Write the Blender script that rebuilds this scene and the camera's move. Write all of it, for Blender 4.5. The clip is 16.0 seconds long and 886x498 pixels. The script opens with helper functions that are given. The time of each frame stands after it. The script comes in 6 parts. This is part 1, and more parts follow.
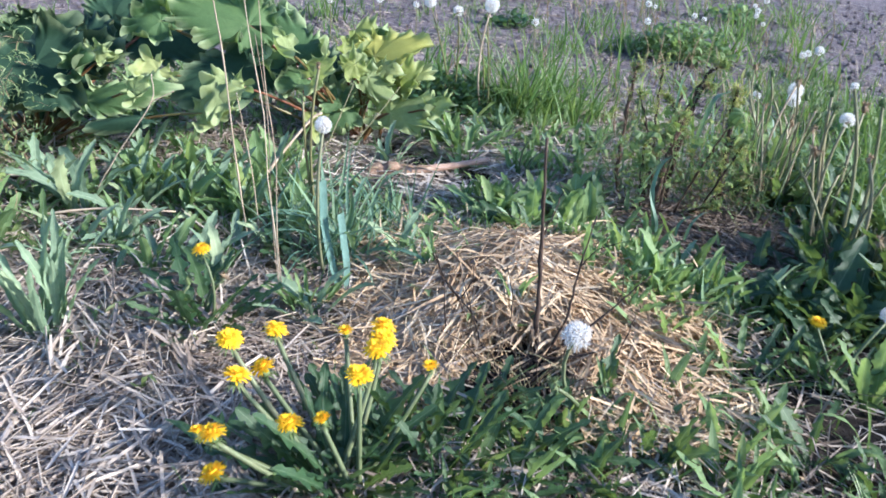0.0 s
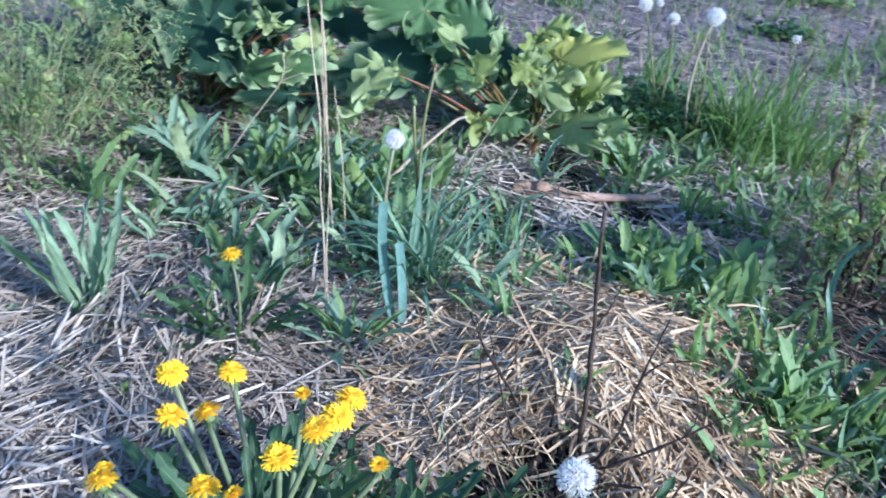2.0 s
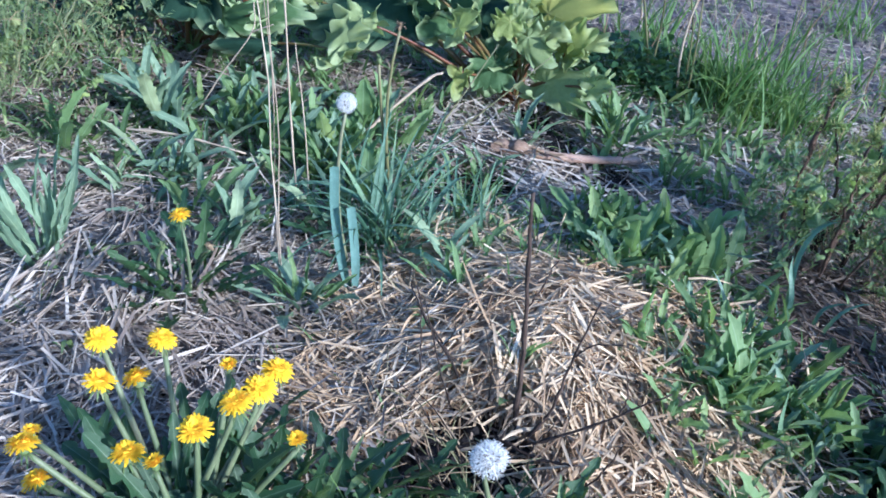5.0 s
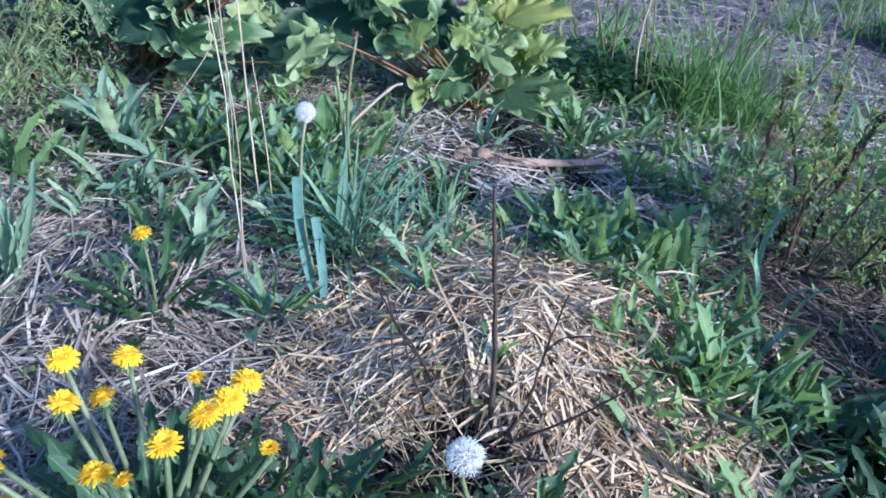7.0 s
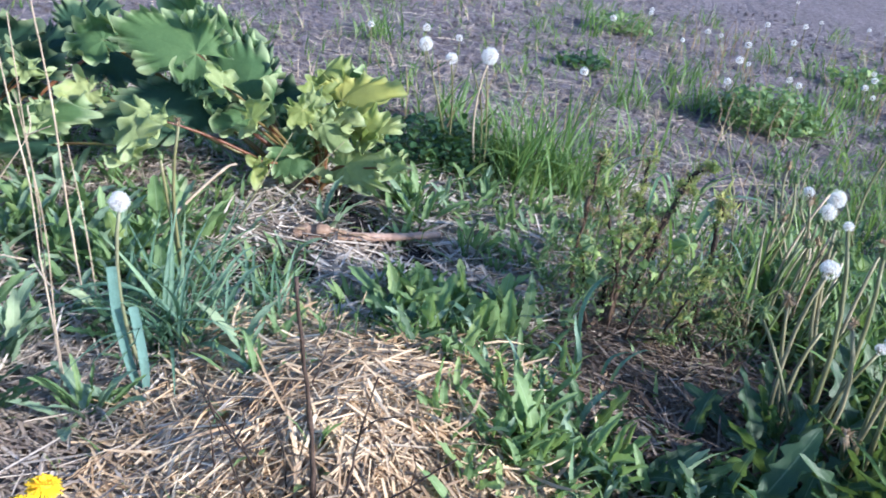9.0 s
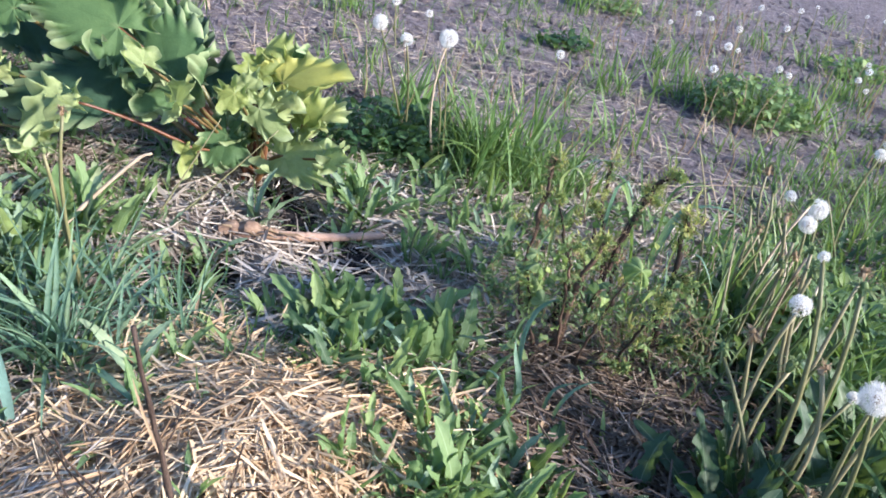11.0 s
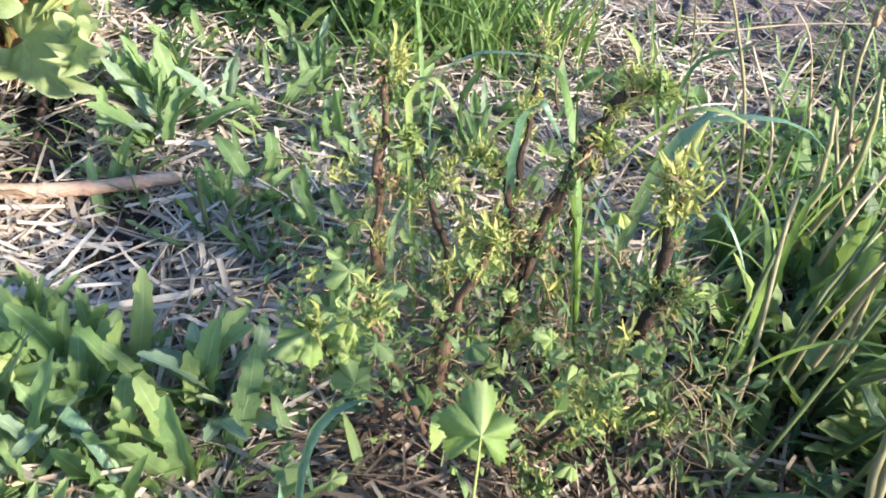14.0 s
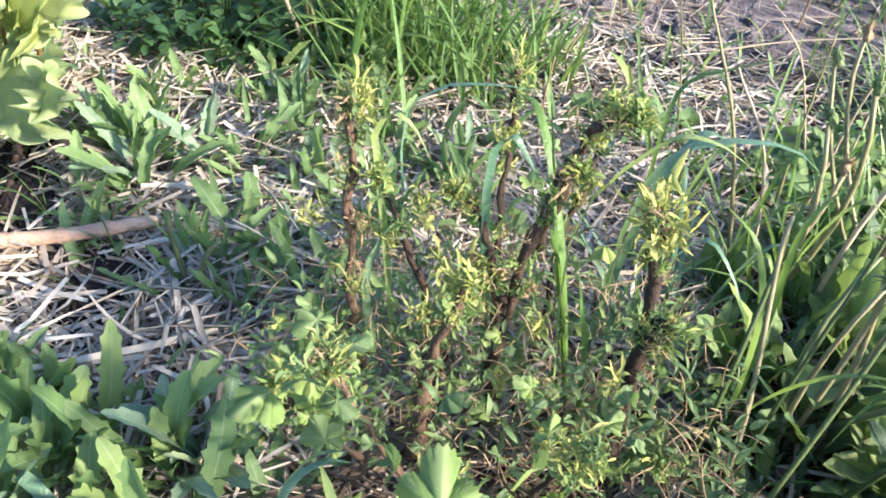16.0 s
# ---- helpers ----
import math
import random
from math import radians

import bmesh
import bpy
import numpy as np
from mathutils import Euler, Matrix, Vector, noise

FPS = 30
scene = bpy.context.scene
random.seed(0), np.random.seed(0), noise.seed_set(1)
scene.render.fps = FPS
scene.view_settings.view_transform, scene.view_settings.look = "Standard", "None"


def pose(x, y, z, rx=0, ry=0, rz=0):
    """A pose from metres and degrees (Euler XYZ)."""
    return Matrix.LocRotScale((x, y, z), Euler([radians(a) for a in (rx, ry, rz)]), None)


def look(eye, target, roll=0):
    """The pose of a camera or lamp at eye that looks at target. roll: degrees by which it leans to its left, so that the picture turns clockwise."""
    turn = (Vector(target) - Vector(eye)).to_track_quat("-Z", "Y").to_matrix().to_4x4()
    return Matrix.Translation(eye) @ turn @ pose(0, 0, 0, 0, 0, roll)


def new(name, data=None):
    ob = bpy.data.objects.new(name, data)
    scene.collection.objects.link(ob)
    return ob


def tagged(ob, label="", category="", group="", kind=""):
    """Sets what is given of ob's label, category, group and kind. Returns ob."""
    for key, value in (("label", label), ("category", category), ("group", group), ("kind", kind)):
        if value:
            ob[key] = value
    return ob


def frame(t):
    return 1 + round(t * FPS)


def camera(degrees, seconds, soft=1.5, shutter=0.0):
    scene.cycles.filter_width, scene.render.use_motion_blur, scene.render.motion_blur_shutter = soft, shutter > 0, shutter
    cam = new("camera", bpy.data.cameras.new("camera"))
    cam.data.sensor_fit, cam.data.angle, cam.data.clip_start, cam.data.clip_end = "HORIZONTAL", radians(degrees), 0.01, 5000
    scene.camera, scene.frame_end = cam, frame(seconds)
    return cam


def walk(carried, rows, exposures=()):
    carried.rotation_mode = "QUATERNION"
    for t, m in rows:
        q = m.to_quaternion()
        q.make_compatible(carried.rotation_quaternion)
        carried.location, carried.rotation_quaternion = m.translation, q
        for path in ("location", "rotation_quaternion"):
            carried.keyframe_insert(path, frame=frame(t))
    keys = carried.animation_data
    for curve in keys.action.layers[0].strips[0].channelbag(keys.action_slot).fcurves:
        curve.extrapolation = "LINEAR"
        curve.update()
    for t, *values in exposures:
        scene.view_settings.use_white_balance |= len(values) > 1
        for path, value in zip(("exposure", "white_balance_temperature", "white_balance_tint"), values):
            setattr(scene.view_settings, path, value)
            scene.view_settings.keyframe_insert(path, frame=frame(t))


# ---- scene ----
cam = camera(56.7, 16.0, soft=1.7, shutter=0.25)
PATH = [
    (0, (0.015, 0.002, 0.933), (0.033, 1.796, 0.049), 1.2),
    (0.5, (0.082, 0.166, 0.91), (0.039, 1.966, 0.04), 1.5),
    (1, (0.15, 0.29, 0.92), (0.07, 2.072, 0.016), 2.7),
    (1.5, (0.213, 0.342, 0.918), (-0.021, 2.106, 0.004), 3.6),
    (2, (0.338, 0.359, 0.937), (-0.27, 2.012, -0.011), 3.3),
    (2.5, (0.409, 0.354, 0.966), (-0.355, 1.935, 0.008), 3.2),
    (3, (0.43, 0.356, 0.954), (-0.364, 1.907, -0.028), 1.9),
    (3.5, (0.449, 0.37, 0.974), (-0.334, 1.943, 0.02), 2.2),
    (4, (0.445, 0.396, 0.99), (-0.227, 1.972, -0.042), 4.6),
    (4.2, (0.444, 0.41, 0.996), (-0.182, 1.984, -0.067), 5.4),
    (6.3, (0.412, 0.446, 0.946), (-0.18, 2.023, -0.131), 3.0),
    (6.5, (0.426, 0.445, 0.945), (-0.151, 2.033, -0.125), 2.8),
    (7, (0.446, 0.431, 0.955), (-0.117, 2.049, -0.077), 2.7),
    (7.5, (0.462, 0.416, 0.962), (-0.091, 2.046, -0.057), 2.8),
    (8, (0.469, 0.409, 0.971), (-0.057, 2.073, -0.005), 3.4),
    (8.5, (0.498, 0.419, 0.987), (0.034, 2.129, 0.058), 4.0),
    (9, (0.54, 0.447, 1.006), (0.234, 2.214, 0.122), 5.0),
    (9.5, (0.54, 0.493, 1.011), (0.336, 2.281, 0.139), 5.0),
    (9.7, (0.522, 0.533, 1.007), (0.36, 2.323, 0.13), 4.9),
    (11.8, (0.714, 0.883, 0.998), (0.397, 2.559, -0.047), 8.0),
    (12, (0.736, 0.971, 0.99), (0.46, 2.631, -0.089), 8.1),
    (12.5, (0.761, 1.229, 0.957), (0.565, 2.833, -0.221), 7.7),
    (13, (0.774, 1.416, 0.89), (0.583, 2.899, -0.438), 7.3),
    (13.5, (0.79, 1.543, 0.804), (0.454, 2.974, -0.553), 3.6),
    (14, (0.809, 1.642, 0.779), (0.422, 3.069, -0.568), 0.8),
    (14.5, (0.811, 1.696, 0.752), (0.377, 3.135, -0.568), -1.4),
    (15, (0.822, 1.696, 0.749), (0.388, 3.15, -0.555), -2.2),
    (15.5, (0.829, 1.694, 0.763), (0.389, 3.157, -0.527), -2.7),
    (16, (0.83, 1.691, 0.762), (0.413, 3.153, -0.537), -1.6),
]
EXPOSE = [(0.0, 2.0, 5180, 13), (1.4, 1.84, 4800, 11), (2.0, 1.76, 4550, 11), (3.0, 1.72, 4580, 12), (7.0, 1.64, 4450, 12), (8.5, 1.78, 4500, 12),
          (9.5, 2.03, 5520, 15), (12.0, 2.06, 5350, 16), (12.6, 2.19, 5680, 11), (14.0, 2.48, 5930, 11), (16.0, 2.58, 5830, 11)]
walk(cam, [(t, look(eye, target, roll)) for t, eye, target, roll in PATH], EXPOSE)

# ---- world, sun, exposure ----
SUN_AZ, SUN_EL = radians(104), radians(22)      # clockwise from +y, above the horizon
world = bpy.data.worlds.new("evening_sky")
scene.world = world
world.use_nodes = True
wn = world.node_tree
sky = wn.nodes.new("ShaderNodeTexSky")
sky.sky_type, sky.sun_disc = "NISHITA", False
sky.sun_elevation, sky.sun_rotation = SUN_EL, SUN_AZ
sky.air_density, sky.dust_density, sky.ozone_density = 1.0, 0.6, 1.6
wn.links.new(sky.outputs[0], wn.nodes["Background"].inputs[0])
wn.nodes["Background"].inputs[1].default_value = 0.086
sun_data = bpy.data.lights.new("sun", "SUN")
sun_data.energy, sun_data.angle, sun_data.color = 3.3, radians(5.0), (1.0, 0.86, 0.65)
sun = new("sun", sun_data)
to_sun = Vector((math.sin(SUN_AZ) * math.cos(SUN_EL), math.cos(SUN_AZ) * math.cos(SUN_EL), math.sin(SUN_EL)))
sun.matrix_world = look(to_sun * 30, (0, 0, 0))

# ---- materials ----
class Nodes:
    """A small builder for node materials."""
    def __init__(self, name):
        self.mat = bpy.data.materials.new(name)
        self.mat.use_nodes = True
        self.tree = self.mat.node_tree
        self.out = self.tree.nodes["Material Output"]
        self.bsdf = self.tree.nodes["Principled BSDF"]

    def add(self, kind, **sockets):
        node = self.tree.nodes.new(kind)
        for key, value in sockets.items():
            self.put(node.inputs[int(key[1:])], value)
        return node

    def put(self, socket, value):
        if isinstance(value, bpy.types.NodeSocket):
            self.tree.links.new(value, socket)
        else:
            socket.default_value = value

    def math(self, op, a, b=0.0, c=0.0):
        node = self.add("ShaderNodeMath", _0=a, _1=b, _2=c)
        node.operation = op
        return node.outputs[0]

    def mix(self, fac, a, b):
        node = self.tree.nodes.new("ShaderNodeMixRGB")
        for s, v in zip(node.inputs, (fac, a, b)):
            self.put(s, v if not isinstance(v, tuple) else (*v, 1.0))
        return node.outputs[0]

    def noise(self, vector, scale, detail=3.0, rough=0.55):
        node = self.add("ShaderNodeTexNoise")
        self.put(node.inputs["Vector"], vector)
        self.put(node.inputs["Scale"], scale)
        self.put(node.inputs["Detail"], detail)
        self.put(node.inputs["Roughness"], rough)
        return node.outputs["Fac"]

    def ramp(self, fac, stops):
        node = self.add("ShaderNodeValToRGB", _0=fac)
        els = node.color_ramp.elements
        while len(els) < len(stops):
            els.new(0.5)
        for e, (p, c) in zip(els, stops):
            e.position, e.color = p, (*c, 1.0)
        return node.outputs[0]

    def lift(self, fac, lo, hi):
        node = self.add("ShaderNodeMapRange", _0=fac, _1=lo, _2=hi)
        node.clamp = True
        return node.outputs[0]

    def chance(self):
        info = self.add("ShaderNodeObjectInfo").outputs["Random"]
        geo = self.add("ShaderNodeNewGeometry").outputs["Random Per Island"]
        return self.math("FRACT", self.math("ADD", info, geo))

    def bump(self, height, strength, distance):
        node = self.add("ShaderNodeBump")
        self.put(node.inputs["Strength"], strength)
        self.put(node.inputs["Distance"], distance)
        self.put(node.inputs["Height"], height)
        self.put(self.bsdf.inputs["Normal"], node.outputs[0])
        return node.outputs[0]

    def done(self, color, rough, spec=0.5, through_light=0.0, tint=None):
        self.put(self.bsdf.inputs["Base Color"], color)
        self.put(self.bsdf.inputs["Roughness"], rough)
        self.put(self.bsdf.inputs["Specular IOR Level"], spec)
        if through_light:
            t = self.add("ShaderNodeBsdfTranslucent")
            self.put(t.inputs[0], tint if tint is not None else color)
            m = self.add("ShaderNodeMixShader", _0=through_light)
            self.tree.links.new(self.bsdf.outputs[0], m.inputs[1])
            self.tree.links.new(t.outputs[0], m.inputs[2])
            self.tree.links.new(m.outputs[0], self.out.inputs[0])
        return self.mat


def leaf_material(name, dark, light, rib, rough=0.45, glow=0.35, veins=0.0, brown=0.0, rim=0.0, spec=0.4):
    n = Nodes(name)
    obj = n.add("ShaderNodeTexCoord").outputs["Object"]
    uv = n.add("ShaderNodeUVMap").outputs[0]
    xy = n.add("ShaderNodeSeparateXYZ", _0=uv)
    across = n.math("ABSOLUTE", n.math("SUBTRACT", xy.outputs[0], 0.5))
    big = n.noise(obj, 22.0, 3.0)
    fine = n.noise(obj, 240.0, 2.0)
    tone = n.math("ADD", n.math("MULTIPLY", n.chance(), 0.62), n.math("MULTIPLY", n.math("SUBTRACT", big, 0.3), 0.75))
    col = n.mix(n.lift(tone, 0.0, 1.0), dark, light)
    col = n.mix(n.math("MULTIPLY", n.lift(fine, 0.5, 0.8), 0.25), col, tuple(min(1, c * 1.5) for c in light))
    patch = n.noise(obj, 70.0, 3.0, 0.6)
    col = n.mix(n.math("MULTIPLY", n.lift(patch, 0.45, 0.75), 0.25), col, tuple(c * 0.7 for c in dark))
    col = n.mix(n.math("MULTIPLY", n.lift(n.chance(), 0.84, 0.98), 0.35), col, (light[0] * 1.6, light[1] * 1.25, light[2] * 0.8))
    height = fine
    if veins:
        wave = n.math("FRACT", n.math("MULTIPLY", n.math("SUBTRACT", xy.outputs[1], n.math("MULTIPLY", across, 0.9)), veins))
        line = n.math("ABSOLUTE", n.math("SUBTRACT", wave, 0.5))
        side = n.lift(line, 0.09, 0.02)
        col = n.mix(n.math("MULTIPLY", side, 0.07), col, rib)
        height = n.math("ADD", n.math("MULTIPLY", fine, 0.5), n.math("MULTIPLY", line, 0.45))
    if rib is not None:
        col = n.mix(n.math("MULTIPLY", n.lift(across, 0.045, 0.012), 0.55), col, rib)
    if rim:
        col = n.mix(n.math("MULTIPLY", n.lift(n.math("ADD", across, n.math("MULTIPLY", n.math("SUBTRACT", big, 0.5), 0.12)), 0.40, 0.49), rim), col, (0.33, 0.39, 0.21))
    if brown:
        spots = n.math("MULTIPLY", n.lift(n.noise(obj, 55.0, 4.0, 0.7), 0.70 - brown, 0.80 - brown), 0.8)
        col = n.mix(spots, col, (0.26, 0.15, 0.05))
    n.bump(height, 0.35, 0.004)
    return n.done(col, rough, spec, glow, n.mix(0.45, col, (0.28, 0.40, 0.06)))


def plain_material(name, stops, rough=0.6, scale=40.0, glow=0.0, spec=0.35, stretch=None, bump=0.3):
    n = Nodes(name)
    obj = n.add("ShaderNodeTexCoord").outputs["Object"]
    if stretch:
        m = n.add("ShaderNodeMapping", _0=obj)
        m.inputs[3].default_value = stretch
        obj = m.outputs[0]
    big = n.noise(obj, scale, 4.0, 0.65)
    fine = n.noise(obj, scale * 7, 2.0)
    t = n.math("ADD", n.math("MULTIPLY", n.chance(), 0.55), n.math("MULTIPLY", n.math("SUBTRACT", big, 0.25), 0.9))
    col = n.ramp(n.lift(t, 0.0, 1.0), stops)
    col = n.mix(n.math("MULTIPLY", n.lift(fine, 0.45, 0.8), 0.3), col, tuple(c * 0.5 for c in stops[0][1]))
    n.bump(n.math("ADD", big, n.math("MULTIPLY", fine, 0.5)), bump, 0.004)
    return n.done(col, rough, spec, glow)


def soil_material():
    n = Nodes("soil_and_litter")
    pos = n.add("ShaderNodeNewGeometry").outputs["Position"]
    big = n.noise(pos, 1.6, 4.0, 0.6)
    clod = n.noise(pos, 28.0, 5.0, 0.65)
    grit = n.noise(pos, 260.0, 3.0, 0.6)
    soil = n.mix(n.lift(clod, 0.3, 0.75), (0.058, 0.047, 0.052), (0.350, 0.303, 0.338))
    soil = n.mix(n.math("MULTIPLY", n.lift(big, 0.35, 0.75), 0.3), soil, (0.39, 0.345, 0.375))
    m = n.add("ShaderNodeMapping", _0=pos)
    m.inputs[3].default_value = (160.0, 22.0, 40.0)
    bits = n.noise(m.outputs[0], 1.0, 2.0)
    soil = n.mix(n.math("MULTIPLY", n.lift(bits, 0.60, 0.70), 0.55), soil, (0.30, 0.235, 0.17))
    soil = n.mix(n.math("MULTIPLY", n.lift(grit, 0.6, 0.75), 0.4), soil, (0.25, 0.21, 0.20))
    place = n.add("ShaderNodeSeparateXYZ", _0=pos)
    wander = n.math("MULTIPLY", n.math("SUBTRACT", big, 0.5), 1.2)
    far_x = n.math("ABSOLUTE", n.math("ADD", place.outputs[0], 0.3))
    far_y = n.math("ABSOLUTE", n.math("SUBTRACT", place.outputs[1], 1.55))
    mulched = n.lift(n.math("ADD", n.math("MAXIMUM", far_x, far_y), wander), 2.0, 1.45)
    # bed soil painted darker to deepen the shade in gaps between straws
    dark_tone = n.mix(n.lift(clod, 0.3, 0.75), (0.016, 0.013, 0.012), (0.072, 0.058, 0.052))
    soil = n.mix(mulched, soil, dark_tone)
    n.bump(n.math("ADD", n.math("MULTIPLY", clod, 2.0), grit), 1.0, 0.03)
    return n.done(soil, 0.95, 0.2)


def straw_material(name, stops):
    n = Nodes(name)
    uv = n.add("ShaderNodeUVMap").outputs[0]
    m = n.add("ShaderNodeMapping", _0=uv)
    m.inputs[3].default_value = (14.0, 3.0, 1.0)
    grain = n.noise(m.outputs[0], 3.0, 3.0)
    pos = n.add("ShaderNodeNewGeometry").outputs["Position"]
    patch = n.noise(pos, 3.5, 3.0)
    t = n.math("ADD", n.math("MULTIPLY", n.chance(), 0.75), n.math("MULTIPLY", n.math("SUBTRACT", patch, 0.35), 0.9))
    col = n.ramp(n.lift(t, 0.0, 1.0), stops)
    col = n.mix(n.math("MULTIPLY", n.lift(grain, 0.40, 0.75), 0.55), col, (0.20, 0.145, 0.10))
    dark_tone = n.noise(pos, 9.0, 3.0)
    col = n.mix(n.math("MULTIPLY", n.lift(dark_tone, 0.48, 0.72), 0.5), col, (0.17, 0.125, 0.09))
    n.bump(grain, 0.3, 0.002)
    return n.done(col, 0.5, 0.45, 0.12)


M = {}
M["soil"] = soil_material()
M["straw"] = straw_material("straw", [(0.0, (0.13, 0.098, 0.083)), (0.25, (0.30, 0.242, 0.198)), (0.55, (0.47, 0.395, 0.325)), (0.85, (0.60, 0.52, 0.44)), (1.0, (0.70, 0.64, 0.57))])
# old straw of the bottom layer, darkened to paint depth into the gaps
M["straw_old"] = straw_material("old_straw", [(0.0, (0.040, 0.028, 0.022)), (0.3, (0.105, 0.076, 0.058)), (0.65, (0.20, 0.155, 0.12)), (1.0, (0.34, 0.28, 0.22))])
# brown straw, its colour darkened to paint the shade before the bush
M["straw_brown"] = straw_material("brown_shaded_straw", [(0.0, (0.026, 0.016, 0.012)), (0.3, (0.062, 0.041, 0.030)), (0.65, (0.155, 0.112, 0.082)), (1.0, (0.38, 0.31, 0.25))])
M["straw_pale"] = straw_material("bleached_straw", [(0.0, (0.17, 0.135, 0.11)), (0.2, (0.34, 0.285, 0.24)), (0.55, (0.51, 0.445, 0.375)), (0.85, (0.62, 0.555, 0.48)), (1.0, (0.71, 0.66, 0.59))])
# soil coloured near black, with the shade of the hollows painted in
M["hollow_soil"] = plain_material("dark_hollow_soil", [(0.0, (0.012, 0.010, 0.010)), (0.6, (0.030, 0.024, 0.023)), (1.0, (0.060, 0.048, 0.045))], 0.85, 60.0, 0.0, 0.3, None, 0.8)
# golden colour paints warm sunlight onto the mound's straw
M["straw_sunlit"] = straw_material("sunlit_golden_straw", [(0.0, (0.17, 0.095, 0.045)), (0.25, (0.42, 0.275, 0.145)), (0.55, (0.66, 0.475, 0.285)), (0.85, (0.77, 0.60, 0.39)), (1.0, (0.84, 0.71, 0.52))])
M["thistle"] = leaf_material("blue_green_leaf", (0.115, 0.180, 0.112), (0.280, 0.365, 0.235), (0.42, 0.50, 0.32), 0.6, 0.30, 9.0)
M["fresh"] = leaf_material("fresh_green_leaf", (0.098, 0.172, 0.066), (0.240, 0.335, 0.135), (0.36, 0.46, 0.26), 0.5, 0.42, 8.0)
M["dandelion_leaf"] = leaf_material("dark_dandelion_leaf", (0.016, 0.044, 0.020), (0.050, 0.100, 0.040), (0.20, 0.26, 0.15), 0.42, 0.28, 6.0)
M["grass"] = leaf_material("grass_blade", (0.052, 0.112, 0.028), (0.160, 0.250, 0.075), None, 0.42, 0.36)
M["pale_grass"] = leaf_material("pale_grass_blade", (0.120, 0.175, 0.055), (0.300, 0.350, 0.140), None, 0.45, 0.36)
M["blue_grass"] = leaf_material("blue_green_grass_blade", (0.062, 0.124, 0.080), (0.175, 0.278, 0.190), None, 0.36, 0.30)
# lighter copy of blue_grass, with the sun's highlight put into its colour
M["blue_blade"] = leaf_material("sunlit_blue_green_blade", (0.085, 0.160, 0.140), (0.190, 0.300, 0.265), None, 0.4, 0.25)
M["currant"] = leaf_material("currant_leaf", (0.068, 0.125, 0.052), (0.210, 0.280, 0.108), (0.24, 0.30, 0.14), 0.5, 0.34, 5.0, 0.03)
M["currant_pale"] = leaf_material("pale_currant_leaf", (0.110, 0.180, 0.052), (0.290, 0.360, 0.115), (0.32, 0.38, 0.17), 0.5, 0.36, 5.0, 0.03)
M["bud"] = leaf_material("yellow_green_shoot", (0.20, 0.22, 0.055), (0.46, 0.46, 0.17), None, 0.5, 0.36, 0.0, 0.10)
# one rhubarb leaf in shaded (dark) to sunlit (pale, yellow) colours
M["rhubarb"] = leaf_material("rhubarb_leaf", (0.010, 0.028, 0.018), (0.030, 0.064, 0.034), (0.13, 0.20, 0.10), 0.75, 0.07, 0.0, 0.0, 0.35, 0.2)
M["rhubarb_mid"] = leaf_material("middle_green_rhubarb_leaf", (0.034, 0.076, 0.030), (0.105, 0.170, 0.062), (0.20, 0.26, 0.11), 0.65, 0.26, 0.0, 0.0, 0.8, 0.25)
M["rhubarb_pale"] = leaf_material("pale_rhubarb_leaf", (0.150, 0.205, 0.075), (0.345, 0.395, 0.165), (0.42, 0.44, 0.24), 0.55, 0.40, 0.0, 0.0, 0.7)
M["rhubarb_sunlit"] = leaf_material("sunlit_rhubarb_leaf", (0.160, 0.205, 0.052), (0.385, 0.410, 0.120), (0.45, 0.44, 0.18), 0.5, 0.45, 0.0, 0.03, 0.4)
M["weed_grey"] = leaf_material("grey_green_small_leaf", (0.100, 0.150, 0.062), (0.270, 0.320, 0.145), None, 0.55, 0.34)
M["clover"] = leaf_material("low_weed_leaf", (0.020, 0.056, 0.023), (0.060, 0.122, 0.042), (0.10, 0.16, 0.06), 0.5, 0.30)
M["petiole"] = plain_material("red_green_petiole", [(0.0, (0.10, 0.024, 0.018)), (0.4, (0.15, 0.062, 0.026)), (1.0, (0.12, 0.14, 0.045))], 0.4, 20.0, 0.15, 0.45, (1, 1, 0.2))
M["green_stem"] = plain_material("pale_green_stem", [(0.0, (0.085, 0.115, 0.050)), (0.6, (0.165, 0.195, 0.100)), (1.0, (0.25, 0.225, 0.145))], 0.5, 30.0, 0.18, 0.4, (1, 1, 0.2))
M["olive_stem"] = plain_material("olive_green_stem", [(0.0, (0.050, 0.080, 0.024)), (0.6, (0.105, 0.135, 0.045)), (1.0, (0.19, 0.165, 0.080))], 0.45, 30.0, 0.25, 0.4, (1, 1, 0.2))
M["pale_stem"] = plain_material("pale_green_twig", [(0.0, (0.13, 0.15, 0.07)), (0.6, (0.23, 0.26, 0.13)), (1.0, (0.33, 0.32, 0.20))], 0.6, 30.0, 0.1, 0.3, (1, 1, 0.3))
M["old_stem"] = plain_material("yellow_brown_stem", [(0.0, (0.10, 0.105, 0.042)), (0.45, (0.185, 0.175, 0.080)), (1.0, (0.29, 0.245, 0.16))], 0.5, 30.0, 0.12, 0.4, (1, 1, 0.2))
M["dry"] = plain_material("bleached_dry_stalk", [(0.0, (0.26, 0.19, 0.13)), (0.5, (0.42, 0.33, 0.24)), (1.0, (0.56, 0.48, 0.37))], 0.6, 30.0, 0.05, 0.35, (1, 1, 0.15))
M["bark"] = plain_material("dark_twig_bark", [(0.0, (0.014, 0.010, 0.008)), (0.6, (0.040, 0.025, 0.019)), (1.0, (0.10, 0.068, 0.052))], 0.75, 60.0, 0.0, 0.3, (1, 1, 0.4), 0.8)
